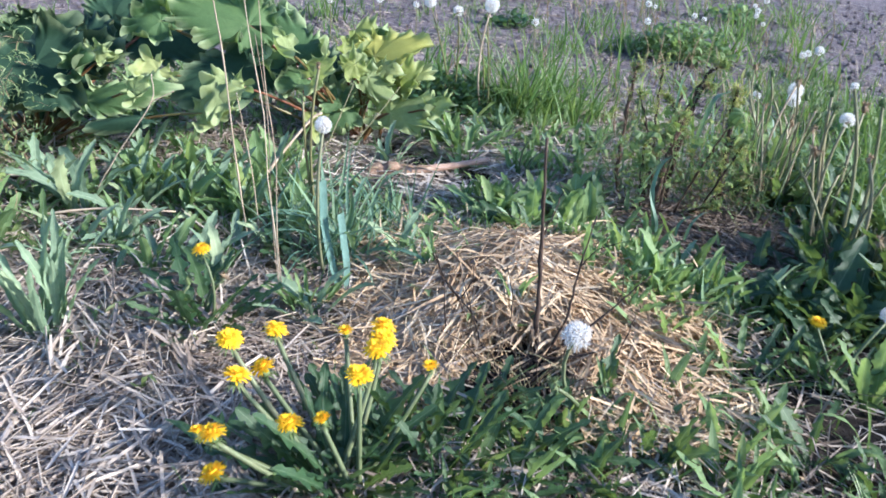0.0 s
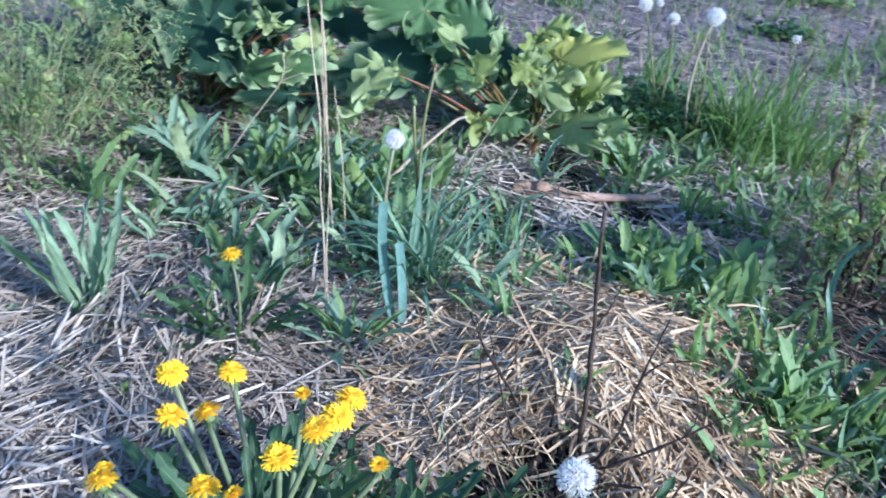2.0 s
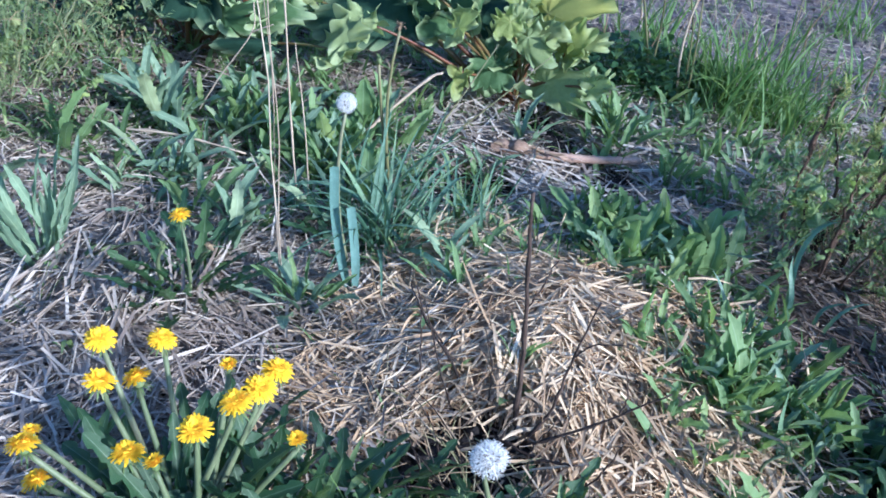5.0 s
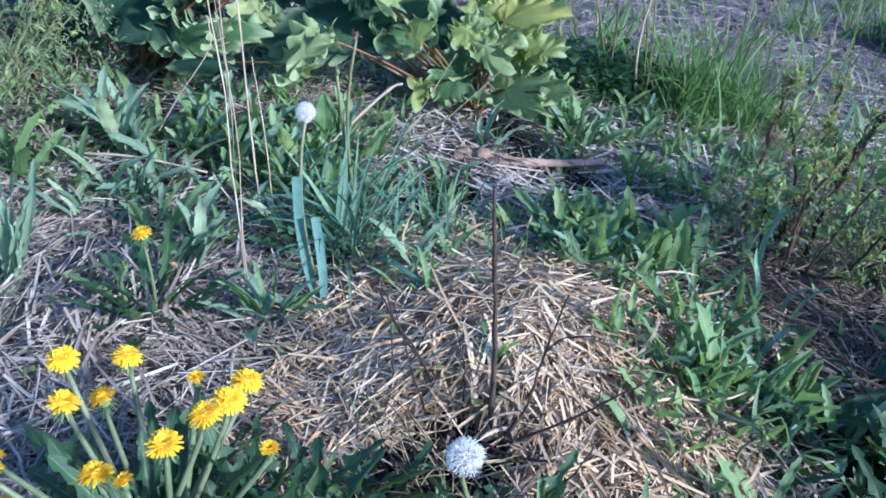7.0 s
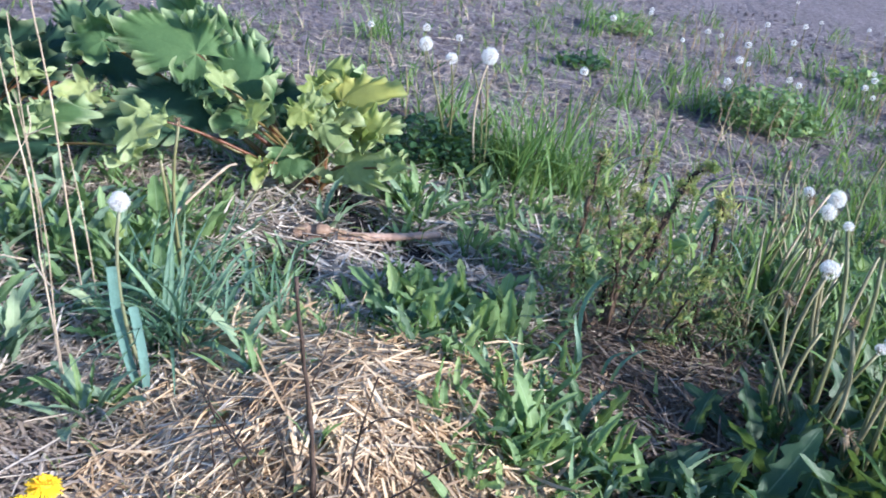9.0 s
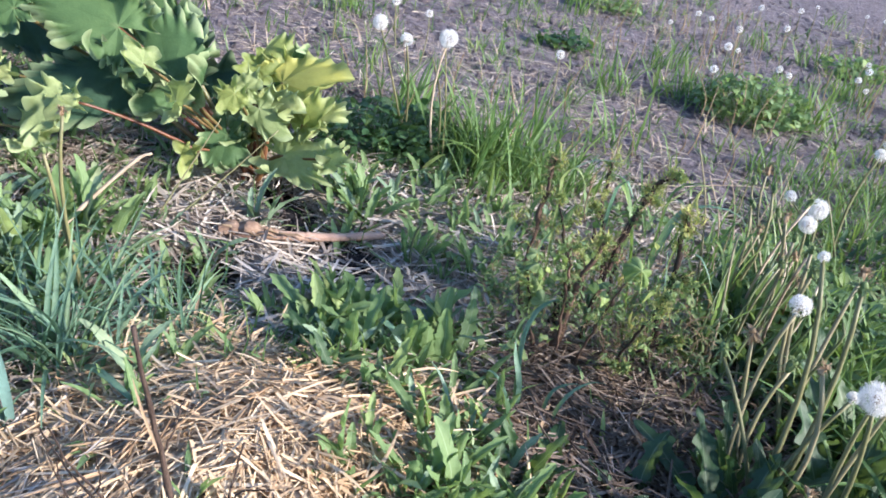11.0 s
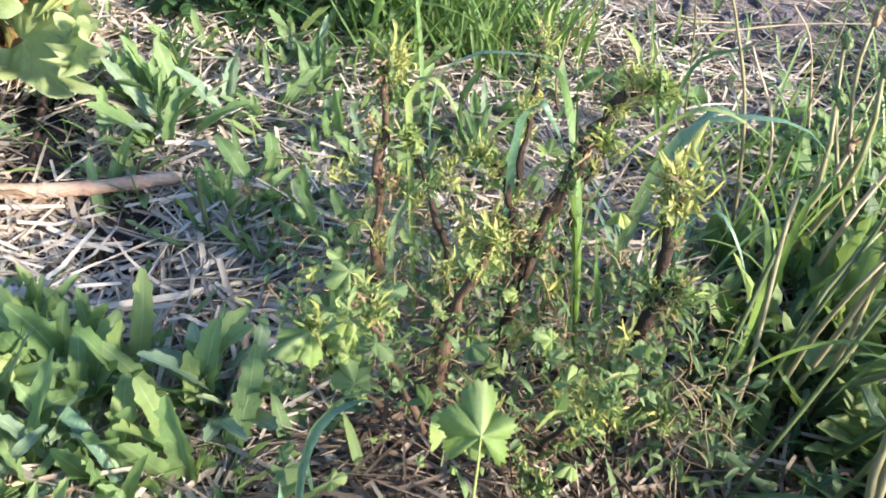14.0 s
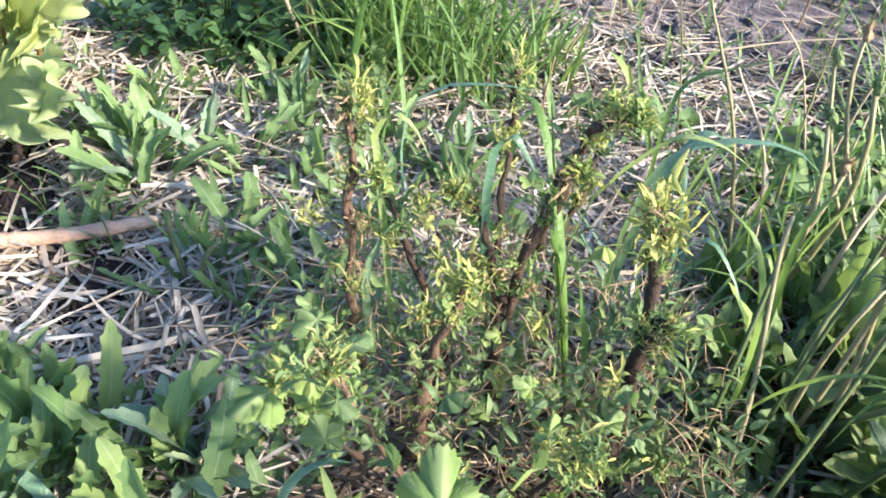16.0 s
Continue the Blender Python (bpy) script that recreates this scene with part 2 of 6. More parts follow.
M["twig_bark"] = plain_material("brown_peeling_twig_bark", [(0.0, (0.014, 0.010, 0.008)), (0.5, (0.045, 0.028, 0.020)), (0.85, (0.11, 0.068, 0.046)), (1.0, (0.22, 0.15, 0.105))], 0.75, 90.0, 0.0, 0.3, (1, 1, 0.35), 1.0)
M["root"] = plain_material("gnarled_root", [(0.0, (0.030, 0.017, 0.012)), (0.4, (0.13, 0.075, 0.050)), (0.75, (0.28, 0.185, 0.125)), (1.0, (0.42, 0.31, 0.22))], 0.75, 70.0, 0.0, 0.3, (0.4, 1, 1), 1.0)
M["stalk"] = plain_material("tan_old_stalk", [(0.0, (0.11, 0.050, 0.036)), (0.35, (0.24, 0.135, 0.098)), (0.7, (0.37, 0.245, 0.18)), (1.0, (0.48, 0.36, 0.27))], 0.6, 45.0, 0.0, 0.4, (0.5, 1, 1), 1.0)
M["petal"] = plain_material("yellow_petal", [(0.0, (0.84, 0.46, 0.003)), (0.5, (0.90, 0.58, 0.006)), (1.0, (0.93, 0.66, 0.015))], 0.6, 60.0, 0.25, 0.25)
M["sepal"] = plain_material("green_sepal", [(0.0, (0.07, 0.11, 0.04)), (0.6, (0.14, 0.19, 0.07)), (1.0, (0.26, 0.26, 0.14))], 0.6, 60.0, 0.15, 0.3)
M["fluff"] = plain_material("white_seed_fluff", [(0.0, (0.74, 0.72, 0.70)), (1.0, (0.86, 0.85, 0.84))], 0.9, 60.0, 0.45, 0.1, None, 0.0)
M["seed"] = plain_material("brown_seeds", [(0.0, (0.16, 0.12, 0.08)), (1.0, (0.36, 0.30, 0.22))], 0.8, 90.0, 0.0, 0.3)
M["withered"] = plain_material("withered_brown", [(0.0, (0.14, 0.09, 0.055)), (0.5, (0.28, 0.195, 0.115)), (1.0, (0.44, 0.35, 0.22))], 0.7, 60.0, 0.2, 0.3)


# ---- ground form ----
def ground(x, y):
    z = -0.0787 * 5.0 * math.tanh(x / 5.0)
    z += 0.115 * math.exp(-(((x - 0.24) / 0.29) ** 2 + ((y - 1.60) / 0.29) ** 2))
    z += 0.035 * math.exp(-(((x + 0.50) / 0.20) ** 2 + ((y - 1.22) / 0.16) ** 2))
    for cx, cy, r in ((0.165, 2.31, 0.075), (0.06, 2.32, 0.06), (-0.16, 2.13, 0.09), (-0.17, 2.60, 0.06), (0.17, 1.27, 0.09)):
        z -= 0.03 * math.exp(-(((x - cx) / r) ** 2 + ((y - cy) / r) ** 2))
    z += 0.012 * noise.noise((x * 2.3, y * 2.3, 1.7)) + 0.006 * noise.noise((x * 8.0, y * 8.0, 4.1))
    if y > 3.0 or x > 1.6 or x < -1.6:
        z += 0.014 * noise.noise((x * 15.0, y * 15.0, 9.0)) * min(1.0, max(y - 3.0, abs(x) - 1.6))
    return z


# ---- mesh builder ----
class Geo:
    """Gathers vertices, faces and uv for one mesh."""
    def __init__(self):
        self.v, self.f, self.uv = [], [], []

    def grid(self, rows, uvs):
        base, k = len(self.v), len(rows[0])
        for r, u in zip(rows, uvs):
            self.v.extend(r)
            self.uv.extend(u)
        for i in range(len(rows) - 1):
            for j in range(k - 1):
                a = base + i * k + j
                self.f.append((a, a + 1, a + k + 1, a + k))

    def tube(self, pts, radii, sides=6, cap=True, knob=0.0, rnd=None):
        base, n = len(self.v), len(pts)
        ref = Vector((0.31, 0.87, 0.38))
        for i, p in enumerate(pts):
            d = (pts[min(i + 1, n - 1)] - pts[max(i - 1, 0)]).normalized()
            a = d.cross(ref).normalized()
            b = d.cross(a)
            for j in range(sides):
                t = math.tau * j / sides
                r = radii[i] * (1 + (rnd.uniform(-knob, knob) if rnd else 0.0))
                self.v.append(p + (a * math.cos(t) + b * math.sin(t)) * r)
                self.uv.append((j / sides, i / max(1, n - 1)))
        for i in range(n - 1):
            for j in range(sides):
                a, b = base + i * sides + j, base + i * sides + (j + 1) % sides
                self.f.append((a, b, b + sides, a + sides))
        if cap:
            self.f.append(tuple(base + (n - 1) * sides + j for j in range(sides)))
            self.f.append(tuple(base + sides - 1 - j for j in range(sides)))

    def blade(self, path, sides, widths, cols=3, fold=0.2, ruffle=0.0, freq=5.0, phase=0.0):
        """A leaf or blade along path; sides point across it."""
        rows, uvs, n = [], [], len(path)
        for i, p in enumerate(path):
            d = (path[min(i + 1, n - 1)] - path[max(i - 1, 0)]).normalized()
            s = sides[i] - d * sides[i].dot(d)
            s.normalize()
            up = s.cross(d)
            row, ur = [], []
            for j in range(cols):
                u = 2 * j / (cols - 1) - 1
                w = widths[i] * abs(u)
                lift = fold * w + ruffle * widths[i] * abs(u) ** 2 * math.sin(freq * math.tau * i / (n - 1) + phase + (1.9 if u > 0 else 0))
                row.append(p + s * (u * widths[i]) + up * lift)
                ur.append((0.5 + 0.5 * u, i / (n - 1)))
            rows.append(row)
            uvs.append(ur)
        self.grid(rows, uvs)

    def mesh(self, name, mat, smooth=True):
        me = bpy.data.meshes.new(name)
        me.from_pydata([tuple(v) for v in self.v], [], self.f)
        layer = me.uv_layers.new(name="UVMap")
        idx = np.empty(len(me.loops), dtype=np.int32)
        me.loops.foreach_get("vertex_index", idx)
        layer.data.foreach_set("uv", np.array(self.uv, dtype=np.float32)[idx].ravel())
        me.polygons.foreach_set("use_smooth", np.full(len(me.polygons), smooth))
        me.materials.append(mat)
        return me


def part(name, mesh, parent, m=None, label=""):
    ob = new(name, mesh)
    ob.parent = parent
    if m is not None:
        ob.matrix_basis = m
    return tagged(ob, label)


def thing(name, x, y, label, category, group="", z=None, turn=0.0):
    ob = new(name)
    ob.empty_display_size = 0.05
    ob.matrix_basis = pose(x, y, ground(x, y) if z is None else z, 0, 0, turn)
    return tagged(ob, label, category, group)


def arc(length, start, end, n, sway=0.0, rnd=None):
    """A path that leaves the origin towards +y, rising at start degrees and ending at end degrees."""
    p, pts, x = Vector((0, 0, 0)), [Vector((0, 0, 0))], 0.0
    for i in range(1, n):
        a = radians(start + (end - start) * ((i - 0.5) / (n - 1)) ** 1.3)
        x = sway * length * math.sin(math.pi * i / (n - 1)) if sway else 0.0
        p = p + Vector((0, math.cos(a), math.sin(a))) * (length / (n - 1))
        pts.append(Vector((x, p.y, p.z)))
    return pts


def bow(a, b, sag, n):
    """A gently curved path from a to b, bent by the vector sag."""
    a, b, sag = Vector(a), Vector(b), Vector(sag)
    return [a.lerp(b, i / (n - 1)) + sag * (4 * (i / (n - 1)) * (1 - i / (n - 1))) for i in range(n)]


def profile(style, s):
    if style == "lance":
        return (0.16 + 0.84 * math.sin(math.pi * min(1.0, s ** 1.25)) ** 0.8) * (1.0 if s < 0.97 else 0.35) if s > 0.02 else 0.2
    if style == "dandelion":
        tooth = (s * 7.5) % 1.0
        body = 0.16 + 0.84 * math.sin(math.pi * s ** 1.55) ** 0.75 if s < 1 else 0.03
        return body * (0.24 + 0.76 * (0.68 + 0.32 * math.sin(s * 29.0)) * (1 - tooth) ** 1.3 if s < 0.91 else 0.8)
    if style == "sow":
        tooth = (s * 9.0) % 1.0
        body = 0.22 + 0.78 * math.sin(math.pi * min(1.0, s ** 1.35)) ** 0.7
        return body * (0.62 + 0.38 * tooth * (0.6 + 0.4 * math.sin(s * 31.0))) if s < 0.985 else 0.08
    if style == "broad":
        tooth = (s * 7.0) % 1.0
        body = 0.20 + 0.80 * math.sin(math.pi * min(1.0, s ** 1.45)) ** 0.7
        return body * (0.42 + 0.58 * (1 - tooth) * (0.65 + 0.35 * math.sin(s * 27.0))) if s < 0.985 else 0.06
    if style == "grass":
        return (0.55 + 0.45 * math.sin(math.pi * min(1, s * 0.9 + 0.1))) * (1 - s ** 2.5) + 0.02
    return 1.0


def leaf_mesh(name, mat, length, width, start, end, style, rows=13, cols=5, fold=0.25, ruffle=0.0, freq=4.0, sway=0.0, seed=0):
    g = Geo()
    path = arc(length, start, end, rows, sway)
    twist = random.Random(seed).uniform(-0.5, 0.5)
    sides = [Vector((math.cos(twist * i / rows), 0.0, math.sin(twist * i / rows))) for i in range(rows)]
    g.blade(path, sides, [0.5 * width * profile(style, i / (rows - 1)) for i in range(rows)], cols, fold, ruffle, freq, seed * 1.3)
    return g.mesh(name, mat)


# leaf shapes, each shared by many leaves
RND = random.Random(7)
LEAF = {}
for kind, mat, style, wide, count, rows in (("thistle", "thistle", "sow", 0.21, 8, 41), ("fresh", "fresh", "sow", 0.26, 10, 41),
                                            ("dandelion", "dandelion_leaf", "dandelion", 0.25, 8, 47), ("dock", "currant", "lance", 0.30, 6, 13), ("broad", "dandelion_leaf", "broad", 0.30, 8, 37)):
    LEAF[kind] = [leaf_mesh(kind + "_leaf", M[mat], 1.0, wide * RND.uniform(0.75, 1.15), 0, RND.uniform(-5, -48) - (22 if kind == "thistle" else 0), style, rows, 5,
                            RND.uniform(0.15, 0.45), RND.uniform(0.05, 0.28), RND.uniform(2.5, 5), RND.uniform(-0.08, 0.08), i) for i in range(count)]
LEAF["upright"] = [leaf_mesh("thistle_leaf", M["thistle"], 1.0, 0.105 * RND.uniform(0.85, 1.15), 0, RND.uniform(0, -34), "sow", 41, 5, RND.uniform(0.2, 0.5), RND.uniform(0.1, 0.3), RND.uniform(3, 6), RND.uniform(-0.06, 0.06), i) for i in range(6)]
LEAF["blade"] = [leaf_mesh("grass_blade", M["grass"], 1.0, 0.032, 0, -e, "grass", 9, 3, 0.3, 0, 1, s, i) for i, (e, s) in enumerate(((20, 0.03), (50, -0.04), (85, 0.05), (120, 0.0), (35, -0.02)))]
LEAF["blue"] = [leaf_mesh("blue_blade", M["blue_grass"], 1.0, 0.045, 0, -e, "grass", 11, 3, 0.3, 0, 1, s, i) for i, (e, s) in enumerate(((12, 0.03), (45, -0.04), (95, 0.05), (135, 0.0), (70, -0.02)))]


def place(name, meshes, parent, rnd, turn, rise, size, offset=(0, 0, 0), label="", wide=1.0):
    """One leaf, grown from its plant towards turn, rising at rise degrees."""
    m = pose(*offset, 0, 0, turn) @ pose(0, 0, 0, rise, rnd.uniform(-18, 18), 0) @ Matrix.Diagonal((size * wide, size, size, 1))
    return part(name, rnd.choice(meshes), parent, m, label)


def leafy_plant(name, x, y, kind, count, length, rise, seed, label, category, group="", spread=0.015, wide=1.0, turn=0.0, fan=360.0):
    rnd = random.Random(seed)
    root = thing(name, x, y, label, category, group)
    for i in range(count):
        a = turn + fan * (i + rnd.uniform(-0.9, 0.9)) / count
        r = rise + rnd.uniform(-22, 22)
        place("leaf", LEAF[kind], root, rnd, a, r, length * rnd.uniform(0.55, 1.1),
              (rnd.uniform(-spread, spread), rnd.uniform(-spread, spread), -0.006), "", wide * rnd.uniform(0.85, 1.15))
    return root


# ---- flower heads ----
def flower_mesh(seed, spread):
    rnd, g = random.Random(seed), Geo()
    for ring, (count, length, up) in enumerate(((30, 0.0205, 8), (26, 0.0175, 26), (20, 0.0130, 46), (12, 0.0085, 66))):
        for i in range(count):
            a = math.tau * (i + rnd.uniform(-0.3, 0.3)) / count
            e = radians(min(86, up + (1 - spread) * 40 + rnd.uniform(-9, 9)))
            out = Vector((math.cos(a), math.sin(a), 0))
            ln = length * rnd.uniform(0.86, 1.08)
            pts = [out * (0.002 * k) + Vector((0, 0, 0.0015 * ring)) + (out * math.cos(e - 0.35 * s) + Vector((0, 0, math.sin(e - 0.35 * s)))) * ln * s
                   for k, s in ((1, 0.0), (1, 0.55), (1, 1.0))]
            side = Vector((-math.sin(a), math.cos(a), 0))
            g.blade(pts, [side] * 3, [0.0009, 0.0019, 0.0013], 2, 0.0)
    g.tube([Vector((0, 0, z)) for z in (-0.004, 0.001, 0.0045, 0.0068, 0.0078)], [0.0075, 0.0090, 0.0082, 0.0055, 0.0015], 9, True, 0.12, rnd)
    return g.mesh("petals", M["petal"], False)


def cup_mesh(seed, size=1.0):
    rnd, g = random.Random(seed), Geo()
    g.tube([Vector((0, 0, z * size)) for z in (-0.016, -0.013, -0.007, -0.001, 0.002)], [r * size for r in (0.0025, 0.006, 0.0075, 0.0068, 0.005)], 9)
    for i in range(12):
        a = math.tau * i / 12 + rnd.uniform(-0.1, 0.1)
        out, side = Vector((math.cos(a), math.sin(a), 0)), Vector((-math.sin(a), math.cos(a), 0))
        g.blade([out * 0.006 * size + Vector((0, 0, -0.013 * size)), out * 0.012 * size + Vector((0, 0, -0.015 * size)),
                 out * 0.017 * size + Vector((0, 0, -0.021 * size))], [side] * 3, [0.0016 * size, 0.0013 * size, 0.0003], 2, 0.0)
    return g.mesh("green_cup", M["sepal"])


def fluff_mesh(seed, radius, count=150, half=False):
    rnd, g = random.Random(seed), Geo()
    for i in range(count):
        zz = 1 - 2 * (i + 0.5) / count
        if half and zz < -0.1 and rnd.random() < 0.75:
            continue
        a = i * 2.399963 + rnd.uniform(-0.08, 0.08)
        d = Vector((math.cos(a) * math.sqrt(1 - zz * zz), math.sin(a) * math.sqrt(1 - zz * zz), zz))
        p, q = d.orthogonal().normalized(), None
        q = d.cross(p)
        r = radius * rnd.uniform(0.76, 1.08)
        hub = d * r * 0.70
        g.blade([d * r * 0.18, hub], [p, p], [0.00022, 0.00022], 2, 0.0)
        for k in range(13):
            t = math.tau * k / 13 + rnd.random()
            ray = (p * math.cos(t) + q * math.sin(t)) * 0.30 * radius + d * radius * 0.28
            s = d.cross(ray).normalized()
            g.blade([hub, hub + ray], [s, s], [0.00030, 0.00018], 2, 0.0)
    return g.mesh("fluff", M["fluff"], False)


def button_mesh(radius, mat="seed"):
    g = Geo()
    g.tube([Vector((0, 0, z * radius)) for z in (-1.0, -0.6, 0.0, 0.6, 0.95)], [radius * k for k in (0.3, 0.85, 1.0, 0.75, 0.25)], 9)
    return g.mesh("seed_button", M[mat])


FLOWER = [flower_mesh(1, 1.0), flower_mesh(2, 0.9), flower_mesh(3, 0.62), flower_mesh(4, 0.2)]
CUP = [cup_mesh(1), cup_mesh(2), cup_mesh(3, 1.15)]
FLUFF = [fluff_mesh(1, 0.0275, 135), fluff_mesh(2, 0.0230, 120), fluff_mesh(3, 0.0195, 110, True)]
FAR_FLUFF = fluff_mesh(4, 0.021, 60)
BUTTON = button_mesh(0.0085)


def stem_part(parent, a, b, sag, r0, r1, mat, name="stem", n=7, label=""):
    """A stem between two world points, under its plant."""
    g, o = Geo(), parent.matrix_basis.translation
    g.tube([p - o for p in bow(a, b, sag, n)], [r0 + (r1 - r0) * i / (n - 1) for i in range(n)], 6)
    return part(name, g.mesh(name, M[mat]), parent, None, label)


def flower_on(parent, at, mesh, seed, lean=(0, 0), size=1.0, turn=0.0):
    o = parent.matrix_basis.translation
    m = Matrix.Translation(Vector(at) - o) @ pose(0, 0, 0, lean[0], lean[1], seed * 47 + turn) @ Matrix.Diagonal((size, size, size, 1))
    head = part("flower_head", mesh, parent, m, "yellow flower head")
    part("sepal_cup", CUP[seed % 3], head, None, "green cup of sepals")
    return head


def clock_on(parent, at, mesh, seed, size=1.0, lean=(0, 0)):
    o = parent.matrix_basis.translation
    m = Matrix.Translation(Vector(at) - o) @ pose(0, 0, 0, lean[0], lean[1], seed * 61) @ Matrix.Diagonal((size, size, size, 1))
    ball = part("seed_head", mesh, parent, m, "white fluffy seed head")
    part("seed_button", BUTTON, ball)
    return ball


def spent_on(parent, at, seed, size=1.0, lean=(0, 0), label="withered bud"):
    o = parent.matrix_basis.translation
    m = Matrix.Translation(Vector(at) - o) @ pose(0, 0, 0, lean[0], lean[1], seed * 33) @ Matrix.Diagonal((size, size, size, 1))
    bud = part("spent_bud", SPENT[seed % len(SPENT)], parent, m, label)
    return bud


def spent_mesh(seed, mat):
    """A spent head: a small cup with many ragged bracts, bent back and up, and a few white hairs."""
    rnd, g = random.Random(seed), Geo()
    g.tube([Vector((0, 0, z)) for z in (-0.014, -0.010, -0.003, 0.004, 0.007)], [0.002, 0.0050, 0.0058, 0.0042, 0.002], 8, True, 0.18, rnd)
    for i in range(30):
        a = rnd.uniform(0, math.tau)
        out, side = Vector((math.cos(a), math.sin(a), 0)), Vector((-math.sin(a), math.cos(a), 0))
        e, ln = rnd.uniform(-1.2, 1.5), rnd.uniform(0.7, 1.5)
        g.blade([out * 0.004, out * (0.004 + 0.008 * ln * math.cos(e)) + Vector((0, 0, 0.008 * ln * math.sin(e))),
                 out * (0.005 + 0.013 * ln * math.cos(e)) + Vector((0, 0, 0.012 * ln * math.sin(e) - 0.003))], [side] * 3, [0.0013, 0.0011, 0.0003], 2, 0.0)
    return g.mesh("spent_bud", M[mat], False)


SPENT = [spent_mesh(1, "sepal"), spent_mesh(2, "withered"), spent_mesh(3, "sepal")]


# ---- ground sheet ----
def ground_sheet():
    def axis(lo, hi, step, far):
        mid = list(np.arange(lo, hi + 1e-6, step))
        a, b, s = [], [], step
        while (lo - sum(a)) > -far:
            s *= 1.35
            a.append(s)
        left = list(lo - np.cumsum(a))[::-1]
        return left + mid + list(hi + np.cumsum(a))
    xs, ys = axis(-2.2, 2.8, 0.022, 600), axis(0.1, 6.6, 0.026, 600)
    g = Geo()
    g.grid([[Vector((x, y, ground(x, y))) for x in xs] for y in ys], [[(x, y) for x in xs] for y in ys])
    return tagged(new("ground", g.mesh("ground", M["soil"])), "brown garden soil with litter, a low mound in it", "ground", "", "structure")


ground_sheet()


# ---- straw ----
def straw_cover(x, y):
    """How thickly straw lies, from 0 to 1."""
    wob = 0.45 * noise.noise((x * 1.9, y * 1.9, 71.0)) + 0.2 * noise.noise((x * 6.0, y * 6.0, 31.0))
    d = 0.28 + 0.67 * min(1.0, max(0.0, (3.45 + wob - y) / 0.5))
    if x > 1.0 and y > 1.6:
        d *= 0.45
    if x < -0.9 and y > 1.9:
        d *= 0.45
    if x > 0.72 and y < 1.78:
        d *= 0.10
    elif x > 0.50 and y < 1.45:
        d *= 0.28
    if y < 3.0:
        d *= min(1.0, max(0.0, (min(x + 2.0, 1.6 - x, y - 0.05) + wob) / 0.6))
    for cx, cy, r in ((0.152, 2.315, 0.055), (0.04, 2.31, 0.04), (0.135, 2.42, 0.04), (-0.13, 2.56, 0.07), (-0.18, 2.12, 0.13), (-0.17, 2.60, 0.09), (-0.02, 2.44, 0.06), (0.17, 1.26, 0.12), (0.12, 1.21, 0.11), (0.16, 1.32, 0.08), (0.125, 2.397, 0.06), (0.162, 2.296, 0.045), (-0.073, 2.497, 0.06), (-0.062, 2.441, 0.05)):
        if (x - cx) ** 2 + (y - cy) ** 2 < r * r:
            d *= 0.03
    return d * (0.55 + 0.9 * (0.5 + 0.5 * noise.noise((x * 3.1, y * 3.1, 20.0))))


def straw_layer(name, count, box, length, width, height, seed, label, mat="straw", lie=None, skip=()):
    """Flat split straws and some round ones, strewn over a box; lie: a common direction in degrees; skip: ovals (x, y, rx, ry) left out."""
    rnd, g, made = random.Random(seed), Geo(), 0
    while made < count:
        x, y = rnd.uniform(box[0], box[1]), rnd.uniform(box[2], box[3])
        if rnd.random() > straw_cover(x, y) or any(((x - a) / rx) ** 2 + ((y - b) / ry) ** 2 < rnd.uniform(0.6, 1.2) for a, b, rx, ry in skip):
            made += 0.15
            continue
        made += 1
        a = math.pi * (2.2 * noise.noise((x * 2.6, y * 2.6, 33.0)) + rnd.gauss(0.1, 0.30))
        if math.exp(-(((x - 0.24) / 0.32) ** 2 + ((y - 1.60) / 0.32) ** 2)) > 0.25:
            a = math.atan2(y - 1.66, x - 0.20) + rnd.gauss(0, 1.0)
        if lie is not None:
            a = radians(lie) + rnd.gauss(0, 0.28)
        ln, w = rnd.uniform(*length) * (0.6 if rnd.random() < 0.35 else 1.0), rnd.uniform(*width)
        h = height * rnd.random() ** 1.5
        d = Vector((math.cos(a), math.sin(a), 0))
        side = Vector((-d.y, d.x, 0))
        bend, tilt = rnd.uniform(-0.10, 0.10), rnd.gauss(0, 0.15)
        pts = []
        kink = rnd.uniform(-0.05, 0.05) if rnd.random() < 0.3 else 0.0
        for s in (-0.5, -0.1, 0.5):
            q = Vector((x, y, 0)) + d * (s * ln) + side * (bend * ln * (0.25 - s * s) + (kink * ln if s < -0.3 else 0.0))
            low = ground(q.x, q.y)
            q.z = max(low + 0.003 + h + s * tilt * ln, low + 0.003)
            pts.append(q)
        if rnd.random() < 0.4:
            g.tube(pts, [w * 0.42, w * 0.42, w * 0.34], 3, False)
        else:
            across = side + Vector((0, 0, rnd.gauss(0, 0.35)))
            g.blade(pts, [across] * 3, [w * 0.62, w * 0.66, w * 0.50], 3, rnd.uniform(-0.7, 0.2))
    return tagged(new(name, g.mesh(name, M[mat])), label, "straw", "", "stuff")


HEAP = (0.25, 1.58, 0.40, 0.40)
FRONT = (0.88, 1.98, 0.34, 0.26)
straw_layer("straw_mulch", 21000, (-2.2, 1.8, -0.1, 3.6), (0.04, 0.15), (0.0026, 0.0056), 0.016, 11, "thick under-layer of old brownish straw mulch, darkened for shade in the gaps", "straw_old")
straw_layer("straw_mulch", 23000, (-2.2, 1.8, -0.1, 3.4), (0.05, 0.18), (0.0024, 0.0054), 0.030, 10, "loose pale dry straw on top of the mulch", "straw", None, (HEAP, FRONT))
